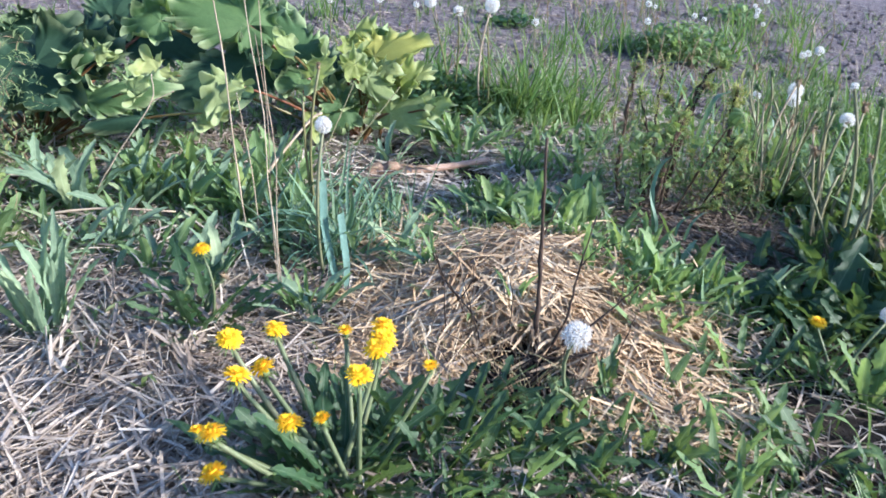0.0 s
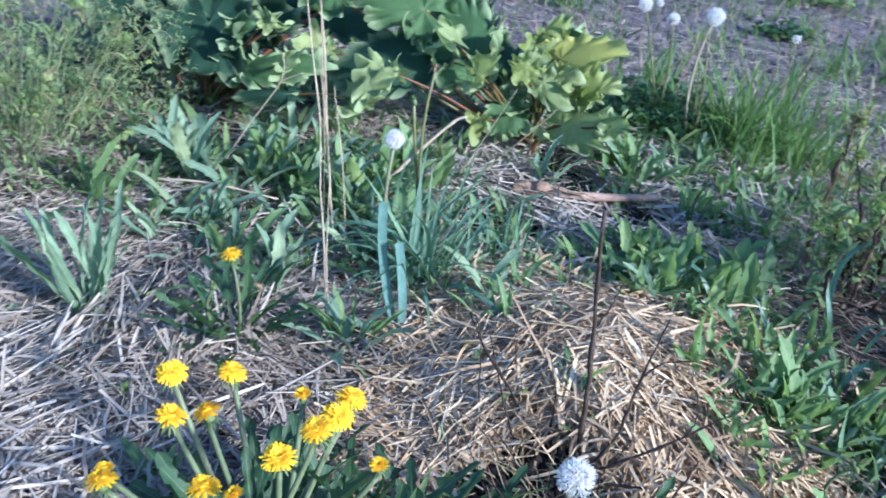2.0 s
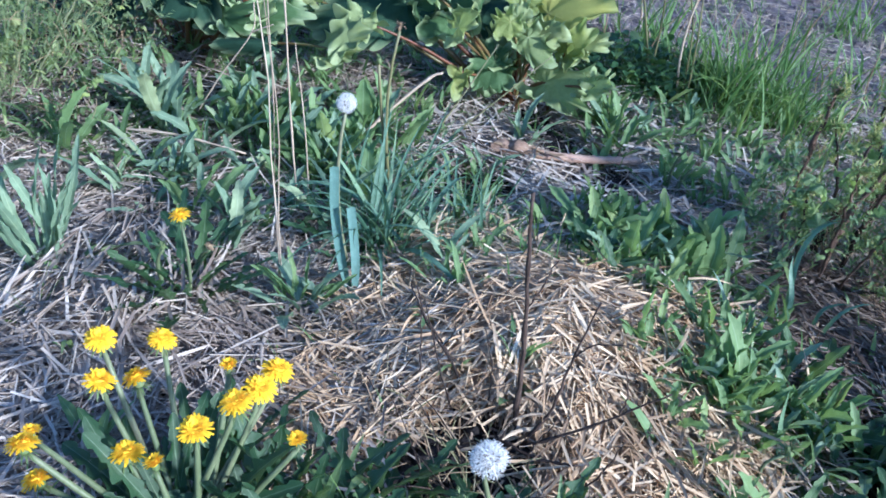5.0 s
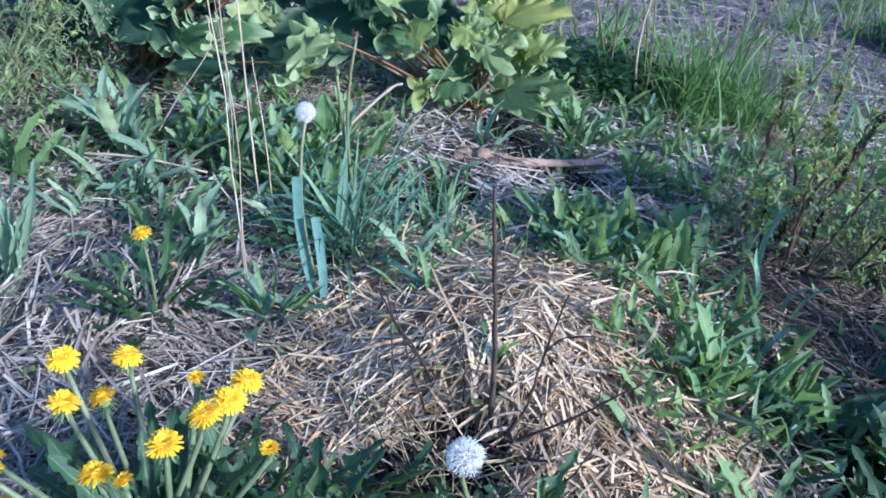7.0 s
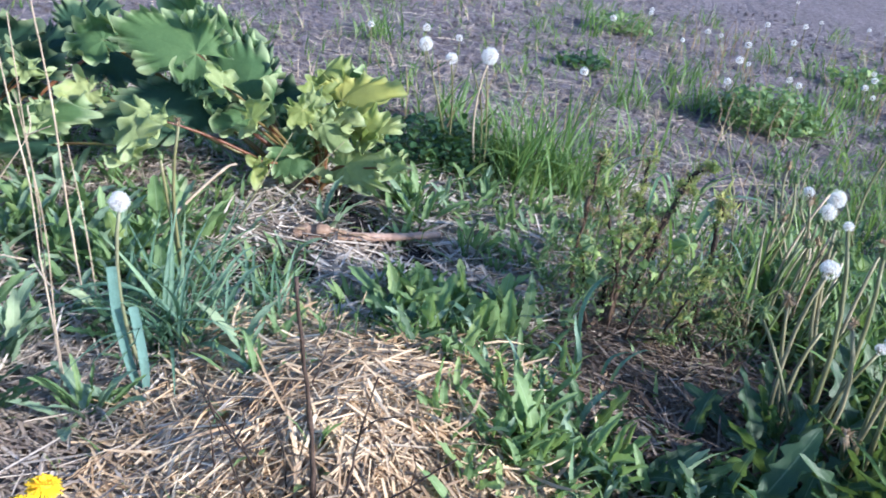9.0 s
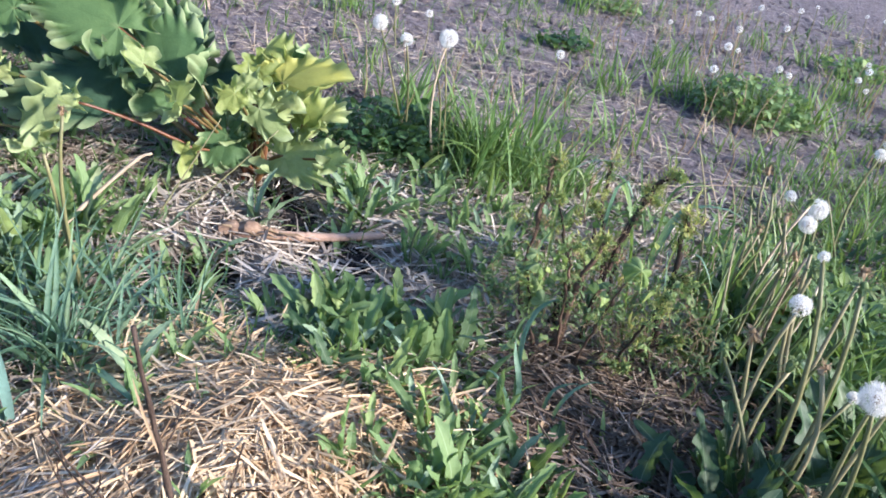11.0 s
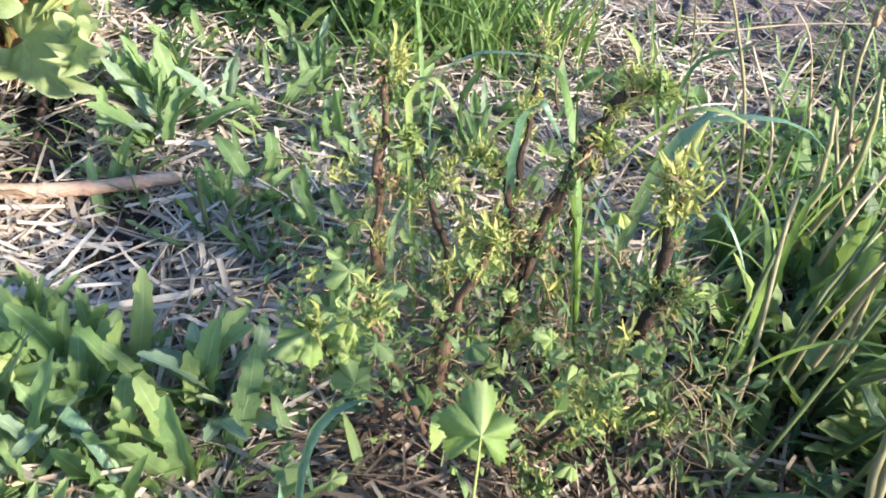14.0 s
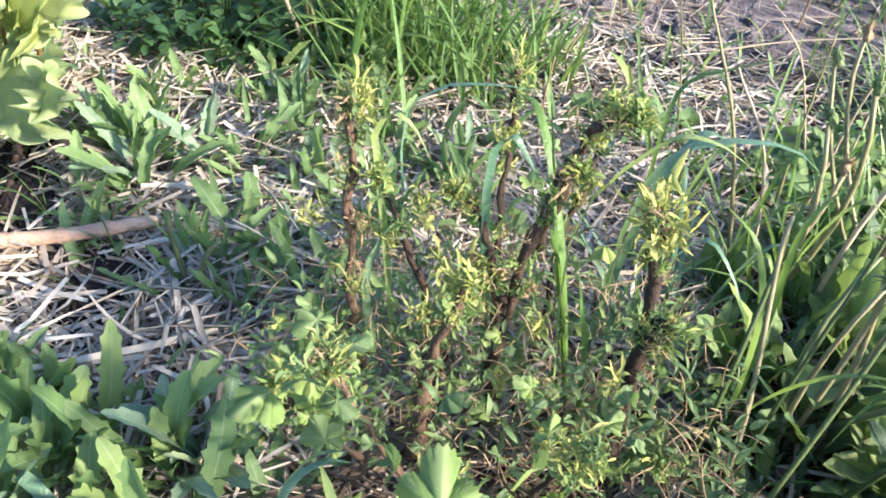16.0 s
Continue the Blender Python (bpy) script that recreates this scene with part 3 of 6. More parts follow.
straw_layer("straw_mulch", 13500, (-0.18, 0.62, 1.12, 1.92), (0.05, 0.16), (0.0019, 0.0046), 0.045, 12, "heap of straw mulch piled round a sapling, coloured golden as if sunlit", "straw_sunlit")
straw_layer("straw_mulch", 9500, (-1.1, 0.05, 0.5, 1.65), (0.06, 0.19), (0.0021, 0.0048), 0.040, 13, "loose pale straw mulch beside flowering dandelions")
straw_layer("straw_mulch", 420, (-0.68, -0.42, 1.20, 1.50), (0.10, 0.20), (0.0034, 0.0064), 0.060, 31, "sheaf of pale straws lying all one way", "straw", 118)
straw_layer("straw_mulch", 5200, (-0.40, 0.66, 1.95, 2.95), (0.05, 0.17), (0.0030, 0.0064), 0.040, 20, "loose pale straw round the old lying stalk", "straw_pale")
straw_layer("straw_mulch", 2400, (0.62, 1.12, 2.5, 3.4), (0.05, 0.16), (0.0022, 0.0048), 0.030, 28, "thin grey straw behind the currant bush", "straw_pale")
straw_layer("straw_mulch", 4200, (0.56, 1.12, 1.76, 2.24), (0.06, 0.18), (0.0022, 0.0050), 0.055, 29, "old brown straw, darkened for shade under the front of the currant bush", "straw_brown")
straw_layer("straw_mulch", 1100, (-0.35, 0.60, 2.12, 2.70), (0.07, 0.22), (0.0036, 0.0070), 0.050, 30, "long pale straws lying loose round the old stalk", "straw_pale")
straw_layer("fine_straw", 9000, (-1.5, 0.9, 0.5, 2.9), (0.03, 0.13), (0.0010, 0.0022), 0.050, 17, "fine thin straw bits and dry grass on top of the mulch", "straw", None, ((0.32, 1.55, 0.30, 0.36),))
straw_layer("straw_litter", 7000, (-2.0, 2.4, 3.0, 4.6), (0.03, 0.13), (0.0014, 0.0036), 0.014, 9, "fine pale straw litter on the soil beyond the bed")
straw_layer("straw_litter", 9000, (-2.5, 3.6, 2.9, 8.0), (0.03, 0.15), (0.0018, 0.0045), 0.012, 14, "sparse straw litter scattered over bare soil")


def husk_layer(name, count, box, seed, label, mat, skip=None):
    rnd, g = random.Random(seed), Geo()
    for i in range(count):
        x, y = rnd.uniform(box[0], box[1]), rnd.uniform(box[2], box[3])
        if rnd.random() > straw_cover(x, y) or (skip and ((x - skip[0]) / skip[2]) ** 2 + ((y - skip[1]) / skip[3]) ** 2 < 1):
            continue
        ln, w = rnd.uniform(0.05, 0.17), rnd.uniform(0.0030, 0.0065)
        m = pose(x, y, ground(x, y) + rnd.uniform(0.012, 0.035), 0, 0, rnd.uniform(0, 360)) @ pose(0, 0, 0, rnd.gauss(0, 8), rnd.uniform(-40, 40), 0)
        path = [m @ v for v in arc(ln, rnd.uniform(-4, 22), rnd.uniform(-25, 4), 6, rnd.uniform(-0.12, 0.12))]
        for v in path:
            v.z = max(v.z, ground(v.x, v.y) + 0.008)
        g.blade(path, [m.to_3x3() @ Vector((1, 0, 0))] * 6, [0.5 * w * k for k in (0.6, 1.0, 1.0, 0.95, 0.8, 0.2)], 3, rnd.uniform(-0.5, 0.6))
    return tagged(new(name, g.mesh(name, M[mat])), label, "straw", "", "stuff")


husk_layer("straw_husks", 5200, (-1.6, 1.0, 0.3, 3.0), 18, "flat dry straw leaves lying on the mulch", "straw", HEAP)
husk_layer("straw_husks", 900, (-0.1, 0.65, 1.2, 1.95), 19, "flat straw leaves on the heap, coloured golden as if sunlit", "straw_sunlit")


# ---- crumbs of soil ----
def soil_crumbs(name, count, box, size, seed, label, spots=(), mat="soil"):
    rnd, g = random.Random(seed), Geo()
    for i in range(count):
        if spots:
            cx, cy, r = rnd.choice(spots)
            x, y = rnd.gauss(cx, r * 0.6), rnd.gauss(cy, r * 0.6)
        else:
            x, y = rnd.uniform(box[0], box[1]), box[2] + (box[3] - box[2]) * rnd.random() ** 1.5
        s = size * rnd.uniform(0.25, 1.0) ** 2
        c = Vector((x, y, ground(x, y) + 0.25 * s))
        g.tube([c + Vector((rnd.uniform(-0.2, 0.2) * s, rnd.uniform(-0.2, 0.2) * s, z * s)) for z in (-0.4, 0.05, 0.42)], [s * rnd.uniform(0.3, 0.5), s * rnd.uniform(0.5, 0.8), s * rnd.uniform(0.15, 0.4)], 6, True, 0.25, rnd)
    return tagged(new(name, g.mesh(name, M[mat], False)), label, "soil", "", "stuff")


soil_crumbs("soil_crumbs", 5200, (-2.4, 3.6, 3.15, 8.5), 0.030, 15, "crumbs and clods of bare garden soil")
# dark crumbs add painted shade to the hollows and the sapling's foot
soil_crumbs("dark_soil", 2900, (0, 1, 0, 1), 0.024, 16, "soil in hollows between straw, darkened for shade",
            ((0.155, 2.315, 0.06), (0.135, 2.42, 0.04), (-0.13, 2.56, 0.06), (-0.09, 2.48, 0.05), (0.02, 2.29, 0.05), (-0.16, 2.13, 0.08), (-0.17, 2.58, 0.07), (-0.086, 2.53, 0.06), (0.17, 1.26, 0.10), (0.15, 1.25, 0.10), (0.06, 2.34, 0.04), (0.11, 1.21, 0.09), (0.125, 2.397, 0.06), (0.162, 2.296, 0.045), (-0.073, 2.497, 0.06), (-0.062, 2.441, 0.05)), "hollow_soil")


# ---- low green growth between the plants ----
def green_cover(x, y):
    d = 0.25
    if y > 1.75:
        d = 0.62
    if x < -0.05 and 1.65 < y < 2.35:
        d = 0.85
    if 0.62 < x < 1.8 and 1.7 < y < 3.3:
        d = 0.36
    if -0.35 < x < 0.60 and 2.1 < y < 2.75:
        d = 0.16
    if 0.60 < x < 1.05 and 1.75 < y < 2.22:
        d = 0.18
    if 0.0 < x < 1.0 and 0.75 < y < 1.28:
        d = 0.8
    if x < 0.0 and y < 1.6:
        d = 0.06
    if (x - 0.25) ** 2 + (y - 1.5) ** 2 < 0.09:
        d = 0.03
    if 0.62 < x < 1.05 and 2.55 < y < 3.3:
        d = 0.30
    if y > 3.3:
        d = 0.16
    if y > 3.3 and x > 1.3 and y < 3.9:
        d = 0.8
    return d * (0.4 + 1.3 * max(0.0, 0.5 + noise.noise((x * 2.7, y * 2.7, 55.0))))


def low_growth(name, count, box, seed, mat, length, width, rise, label, lance=False):
    rnd, g, made = random.Random(seed), Geo(), 0
    while made < count:
        x, y = rnd.uniform(box[0], box[1]), rnd.uniform(box[2], box[3])
        made += 0.2
        if rnd.random() > green_cover(x, y):
            continue
        made += 0.8
        base = Vector((x, y, ground(x, y) - 0.003))
        for k in range(rnd.randint(2, 5)):
            ln, w = rnd.uniform(*length), rnd.uniform(*width)
            a, e = rnd.uniform(0, math.tau), radians(rnd.uniform(*rise))
            m = Matrix.Translation(base) @ Matrix.Rotation(a, 4, "Z")
            n = 5
            path = [m @ p for p in arc(ln, math.degrees(e), math.degrees(e) - rnd.uniform(15, 95), n)]
            s = (m.to_3x3() @ Vector((1, 0, 0)))
            prof = (0.25, 0.8, 1.0, 0.75, 0.08) if lance else (0.7, 1.0, 0.9, 0.6, 0.08)
            g.blade(path, [s] * n, [0.5 * w * q for q in prof], 3 if lance else 2, 0.25)
    return tagged(new(name, g.mesh(name, M[mat])), label, "weeds", "", "stuff")


low_growth("short_grass", 2200, (-1.9, 1.9, 0.7, 3.4), 21, "grass", (0.04, 0.13), (0.002, 0.005), (40, 88), "short green grass blades growing through straw")
low_growth("low_weeds", 800, (-1.9, 1.9, 0.7, 3.4), 22, "clover", (0.025, 0.075), (0.010, 0.022), (15, 75), "low dark green weeds on the ground", True)
low_growth("low_weeds", 1300, (-1.6, 1.7, 0.7, 3.3), 23, "fresh", (0.05, 0.13), (0.008, 0.022), (40, 84), "fresh green weed seedlings among straw", True)
low_growth("short_grass", 2400, (-2.5, 3.4, 3.2, 7.2), 24, "grass", (0.04, 0.15), (0.003, 0.006), (50, 88), "thin grass on the bare soil beyond the bed")
low_growth("dry_grass", 700, (-2.5, 3.4, 3.3, 7.2), 27, "dry", (0.06, 0.17), (0.002, 0.004), (45, 88), "bleached dry grass blades on bare soil")
low_growth("low_weeds", 500, (-2.5, 3.4, 3.2, 7.2), 26, "pale_grass", (0.05, 0.13), (0.004, 0.010), (30, 85), "pale green weeds scattered over bare soil", True)
low_growth("short_grass", 260, (1.2, 2.1, 1.7, 3.9), 25, "grass", (0.10, 0.24), (0.004, 0.007), (45, 85), "taller green grass at the bed's edge")


# ---- flowering dandelion beside the mound ----
YELLOW = [  # head place, mesh, lean
    ((-0.292, 0.912, 0.195), 0, (-10, -14)), ((-0.303, 0.925, 0.112), 1, (-16, -20)), ((-0.296, 1.062, 0.254), 1, (14, -10)), ((-0.236, 1.112, 0.240), 0, (16, -4)),
    ((-0.284, 1.036, 0.202), 2, (6, -14)), ((-0.253, 1.070, 0.196), 1, (18, 14)), ((-0.094, 1.000, 0.232), 2, (-6, 10)), ((-0.200, 0.985, 0.155), 1, (-8, -8)),
    ((-0.071, 1.052, 0.246), 0, (2, -6)), ((-0.065, 1.096, 0.236), 0, (14, 6)), ((-0.068, 1.140, 0.232), 1, (16, 8)),
    ((-0.148, 0.978, 0.168), 3, (-5, 12)), ((-0.125, 1.110, 0.238), 3, (4, 2)), ((0.010, 1.065, 0.205), 3, (0, 8)), ((-0.325, 0.950, 0.165), 3, (-4, -10))]


def flowering_dandelion():
    rnd = random.Random(31)
    root = thing("dandelion_plant", -0.125, 0.985, "dandelion with many yellow flowers and dark green toothed leaves, in straw", "dandelion")
    for i, (at, mesh, lean) in enumerate(YELLOW):
        at = Vector(at)
        foot = Vector((-0.125 + rnd.uniform(-0.03, 0.03), 0.985 + rnd.uniform(-0.02, 0.02), ground(-0.125, 0.985)))
        out = at - foot
        stem_part(root, foot, at - Vector((0, 0, 0.014)), Vector((out.x * 0.12, out.y * 0.12, 0.02)), 0.0052, 0.0038, "green_stem")
        flower_on(root, at, FLOWER[mesh], i, lean, rnd.uniform(0.96, 1.08) * (0.62 if mesh == 3 else 1.0))
    for i in range(70):
        place("leaf", LEAF["dandelion"], root, rnd, 12 * i + rnd.uniform(-8, 8), rnd.uniform(12, 68), rnd.uniform(0.13, 0.24),
              (rnd.uniform(-0.02, 0.02), rnd.uniform(-0.02, 0.02), 0), "", rnd.uniform(0.7, 1.1))


flowering_dandelion()


# ---- seed-head dandelions ----
def clock_plant(x, y, heads, leaves, seed, label, rise=45, size=0.16, mat="green_stem", thick=1.0):
    """heads: (place, kind) with kind 0 to 2 for fluff, 3 spent bud, 4 yellow flower, 5 small closed bud."""
    rnd = random.Random(seed)
    root = thing("dandelion_plant", x, y, label, "dandelion", "dandelions gone to seed")
    for i, (at, kind, *grown) in enumerate(heads):
        at = Vector(at)
        foot = Vector((x + rnd.uniform(-0.02, 0.02), y + rnd.uniform(-0.02, 0.02), ground(x, y) - 0.004))
        out = at - foot
        stem_part(root, foot, at - Vector((0, 0, 0.006 if kind < 3 else 0.012)), Vector((out.x * 0.14 + rnd.uniform(-0.032, 0.032), out.y * 0.14 + rnd.uniform(-0.025, 0.025), 0.012)), thick * rnd.uniform(0.0034, 0.0048), thick * rnd.uniform(0.0024, 0.0034), mat)
        if kind < 3:
            clock_on(root, at, FLUFF[kind], seed + i, grown[0] if grown else 1.0, (rnd.uniform(-15, 15), rnd.uniform(-15, 15)))
        elif kind == 4:
            flower_on(root, at, FLOWER[1], seed + i, (8, 5), 0.85)
        else:
            spent_on(root, at, seed + i, (1.1 if kind == 3 else 0.8) * (1.0 if thick < 1.1 else 1.3), (rnd.uniform(-30, 30), rnd.uniform(-30, 30)))
    for i in range(leaves):
        place("leaf", LEAF["dandelion"], root, rnd, 360 * i / max(1, leaves) + rnd.uniform(-15, 15), rise + rnd.uniform(-20, 20), size * rnd.uniform(0.6, 1.2),
              (rnd.uniform(-0.015, 0.015), rnd.uniform(-0.015, 0.015), -0.004), "", rnd.uniform(0.65, 1.0))
    return root


clock_plant(0.29, 1.20, [((0.245, 1.126, 0.226), 2, 1.32), ((0.215, 1.13, 0.135), 3)], 7, 41, "dandelion with one ragged white seed head beside the straw mound")
clock_plant(-0.24, 1.66, [((-0.214, 1.586, 0.425), 1, 0.78)], 5, 42, "dandelion with a round white seed head on a tall stem")
clock_plant(-0.27, 1.93, [((-0.261, 1.88, 0.474), 5), ((-0.30, 1.87, 0.40), 5)], 6, 43, "dandelion with closed white-tipped buds on tall stems", mat="old_stem")
clock_plant(-0.437, 1.396, [((-0.424, 1.383, 0.244), 4), ((-0.45, 1.36, 0.19), 5), ((-0.40, 1.42, 0.17), 5)], 26, 44, "dandelion with one small yellow flower and dense dark leaves", 48, 0.21)
clock_plant(0.62, 1.50, [((0.613, 1.496, 0.078), 3), ((0.537, 1.449, 0.09), 3)], 5, 45, "low dandelion with a shrivelled seed head", 40, 0.12)
clock_plant(0.83, 1.38, [((0.81, 1.46, 0.06), 4), ((0.93, 1.42, 0.10), 2), ((0.95, 1.36, 0.03), 3)], 10, 46, "dandelion with a yellow flower and a seed head in dark leaves", 40, 0.2)


# ---- big dark dandelions at the bed's edge, gone to seed ----
clock_plant(1.00, 1.89, [((1.020, 1.948, 0.344), 2), ((0.975, 1.985, 0.255), 3), ((1.06, 2.00, 0.20), 3)], 13, 51,
            "large dandelion with dark leaves, thick stems and a ragged seed head", 56, 0.18, "old_stem", 1.2)
clock_plant(1.125, 1.845, [((1.132, 1.819, 0.279), 0), ((1.16, 1.86, 0.31), 5), ((1.19, 1.87, 0.29), 3), ((1.08, 1.78, 0.10), 3)], 11, 52,
            "large dandelion with a round white seed head and leaning stems", 48, 0.19, "old_stem", 1.2)
clock_plant(1.035, 1.86, [((1.045, 2.00, 0.415), 2, 0.55), ((1.115, 1.98, 0.385), 3), ((1.075, 1.90, 0.265), 5), ((0.925, 1.95, 0.235), 3), ((1.135, 1.90, 0.220), 2, 0.6)], 6, 59,
            "old dandelion with thick yellowed stems and spiky spent heads", 50, 0.20, "old_stem", 1.25)
clock_plant(1.13, 2.12, [((1.074, 2.163, 0.355), 5), ((1.085, 2.15, 0.318), 3), ((1.19, 2.20, 0.31), 3)], 14, 53,
            "dandelion with several spent heads on yellowed stems", 55, 0.19, "old_stem", 1.2)
clock_plant(1.19, 2.66, [((1.206, 2.690, 0.185), 1), ((1.242, 2.771, 0.199), 0), ((1.12, 2.66, 0.22), 3), ((1.06, 2.74, 0.26), 3), ((1.10, 2.80, 0.27), 3)], 12, 54,
            "dandelion with a pair of round white seed heads in long grass", 50, 0.2, "old_stem")
clock_plant(1.45, 3.10, [((1.473, 3.156, 0.25), 2), ((1.28, 3.20, 0.06), 2), ((1.36, 3.12, 0.12), 5)], 8, 55, "dandelion with loose seed heads in green grass", 50, 0.2, "old_stem")
clock_plant(1.05, 2.40, [((1.16, 2.30, 0.18), 3), ((1.14, 2.36, 0.24), 3), ((1.10, 2.44, 0.20), 3)], 12, 56, "dandelion with thick curved green stems and jagged leaves", 50, 0.15)
clock_plant(0.20, 3.06, [((0.199, 2.96, 0.43), 0)], 4, 57, "dandelion seed head on a tall bleached stem beside grass", 45, 0.12, "dry")
clock_plant(0.06, 3.10, [((0.081, 2.95, 0.41), 2), ((-0.018, 3.02, 0.43), 1)], 4, 58, "two dandelion seed heads on long stems", 45, 0.12, "old_stem")

for i, (x, y, heads) in enumerate(((1.06, 2.36, ((1.091, 2.35, 0.295), (1.082, 2.35, 0.228), (1.065, 2.36, 0.33))), (1.12, 2.40, ((1.128, 2.35, 0.263), (1.136, 2.35, 0.197), (1.17, 2.35, 0.207))),
                                  (1.00, 2.58, ((1.079, 2.60, 0.189), (1.043, 2.60, 0.253), (1.08, 2.60, 0.30))), (1.10, 2.58, ((1.17, 2.60, 0.28), (1.143, 2.60, 0.18), (1.176, 2.60, 0.136))))):
    clock_plant(x, y, [(at, 3) for at in heads], 0, 620 + i, "yellowed dandelion stems with shaggy tan spent heads", 50, 0.15, "dry" if i % 2 else "old_stem")


# ---- leafy weeds ----
MORE = random.Random(66)
THISTLE = "young sow thistle with long blue-green toothed leaves in straw"
FRESH = "upright clump of fresh green lance-shaped leaves in straw"
for i, (x, y, n, ln, rise, wide) in enumerate((
        (-0.68, 1.36, 4, 0.22, 25, 0.8), (-0.78, 1.34, 4, 0.22, 30, 0.8), (-0.243, 1.460, 9, 0.175, 62, 0.95), (-0.18, 1.52, 4, 0.15, 30, 1.1),
        (-0.980, 1.916, 8, 0.22, 66, 0.8), (-0.870, 1.880, 8, 0.26, 70, 0.8), (-0.74, 1.70, 6, 0.17, 55, 0.8), (-0.60, 1.66, 6, 0.16, 55, 0.8),
        (-0.127, 2.410, 7, 0.18, 66, 0.8), (-0.054, 1.712, 5, 0.18, 78, 0.8), (0.100, 2.600, 5, 0.19, 66, 1.0), (0.05, 2.66, 4, 0.15, 50, 0.9),
        (-0.46, 1.74, 5, 0.16, 55, 0.8), (-0.16, 2.22, 5, 0.14, 50, 0.8), (-1.25, 1.32, 6, 0.22, 55, 0.9), (-1.02, 1.50, 5, 0.26, 30, 0.9))):
    leafy_plant("sow_thistle", x, y, "thistle", n, ln, rise, 100 + i, THISTLE, "weed", "sow thistles in the straw", 0.015, wide)
for i, (x, y, n, ln, rise, wide) in enumerate((
        (0.16, 2.66, 8, 0.16, 66, 0.95), (0.06, 2.62, 7, 0.13, 62, 0.9), (0.27, 2.80, 7, 0.14, 45, 1.0), (0.29, 2.50, 7, 0.14, 66, 0.9), (0.35, 2.68, 6, 0.12, 60, 0.9), (0.43, 2.70, 6, 0.12, 62, 0.9), (0.38, 2.92, 7, 0.13, 66, 0.9), (0.50, 3.02, 6, 0.14, 72, 0.85),
        (0.22, 1.96, 7, 0.12, 66, 0.9), (0.31, 1.91, 6, 0.11, 62, 0.9), (0.42, 1.98, 6, 0.11, 60, 0.9), (0.56, 1.90, 7, 0.12, 62, 0.85), (0.66, 1.88, 6, 0.11, 55, 0.9), (0.48, 1.78, 6, 0.12, 62, 0.85),
        (0.02, 2.82, 7, 0.13, 55, 1.0), (0.20, 2.86, 7, 0.13, 50, 1.0), (-0.62, 1.98, 7, 0.19, 72, 0.8), (-0.70, 2.08, 7, 0.18, 70, 0.85), (-0.50, 2.06, 8, 0.18, 72, 0.8))):
    leafy_plant("leafy_weed", x, y, "fresh" if i % 4 else "thistle", n, ln, rise, 560 + i, FRESH, "weed", "leafy weeds in the straw", 0.014, wide)
leafy_plant("sow_thistle", -0.715, 1.345, "upright", 22, 0.29, 80, 99, "tall upright sow thistle with long blue-green wavy leaves in straw", "weed", "sow thistles in the straw", 0.028, 1.0)
for i, (x, y, n, ln, rise, wide) in enumerate((
        (0.640, 1.690, 8, 0.14, 60, 0.9), (0.56, 1.48, 5, 0.12, 40, 1.0),
        (0.212, 2.975, 7, 0.11, 65, 1.0), (0.350, 3.000, 6, 0.14, 78, 0.9), (0.25, 2.75, 5, 0.10, 60, 1.0), (0.42, 2.82, 6, 0.13, 72, 0.9), (0.12, 2.86, 6, 0.12, 60, 1.0), (0.50, 2.60, 6, 0.14, 65, 0.9),
        (0.08, 1.16, 6, 0.12, 45, 1.1), (0.20, 1.13, 7, 0.13, 55, 0.9), (0.33, 1.22, 6, 0.13, 60, 0.9), (0.47, 1.24, 6, 0.17, 35, 0.9), (0.54, 1.12, 7, 0.13, 45, 1.0),
        (0.38, 1.10, 8, 0.14, 50, 1.0), (0.28, 1.03, 7, 0.13, 50, 1.0), (0.51, 1.03, 7, 0.14, 50, 1.0), (0.70, 1.16, 7, 0.15, 50, 0.9), (0.80, 1.08, 6, 0.14, 50, 0.9), (0.14, 1.00, 6, 0.13, 45, 1.0))):
    leafy_plant("leafy_weed", x, y, "broad" if i > 8 and i % 3 else "fresh", n, ln, rise, 200 + i, FRESH, "weed", "leafy weeds in the straw", 0.018, wide)
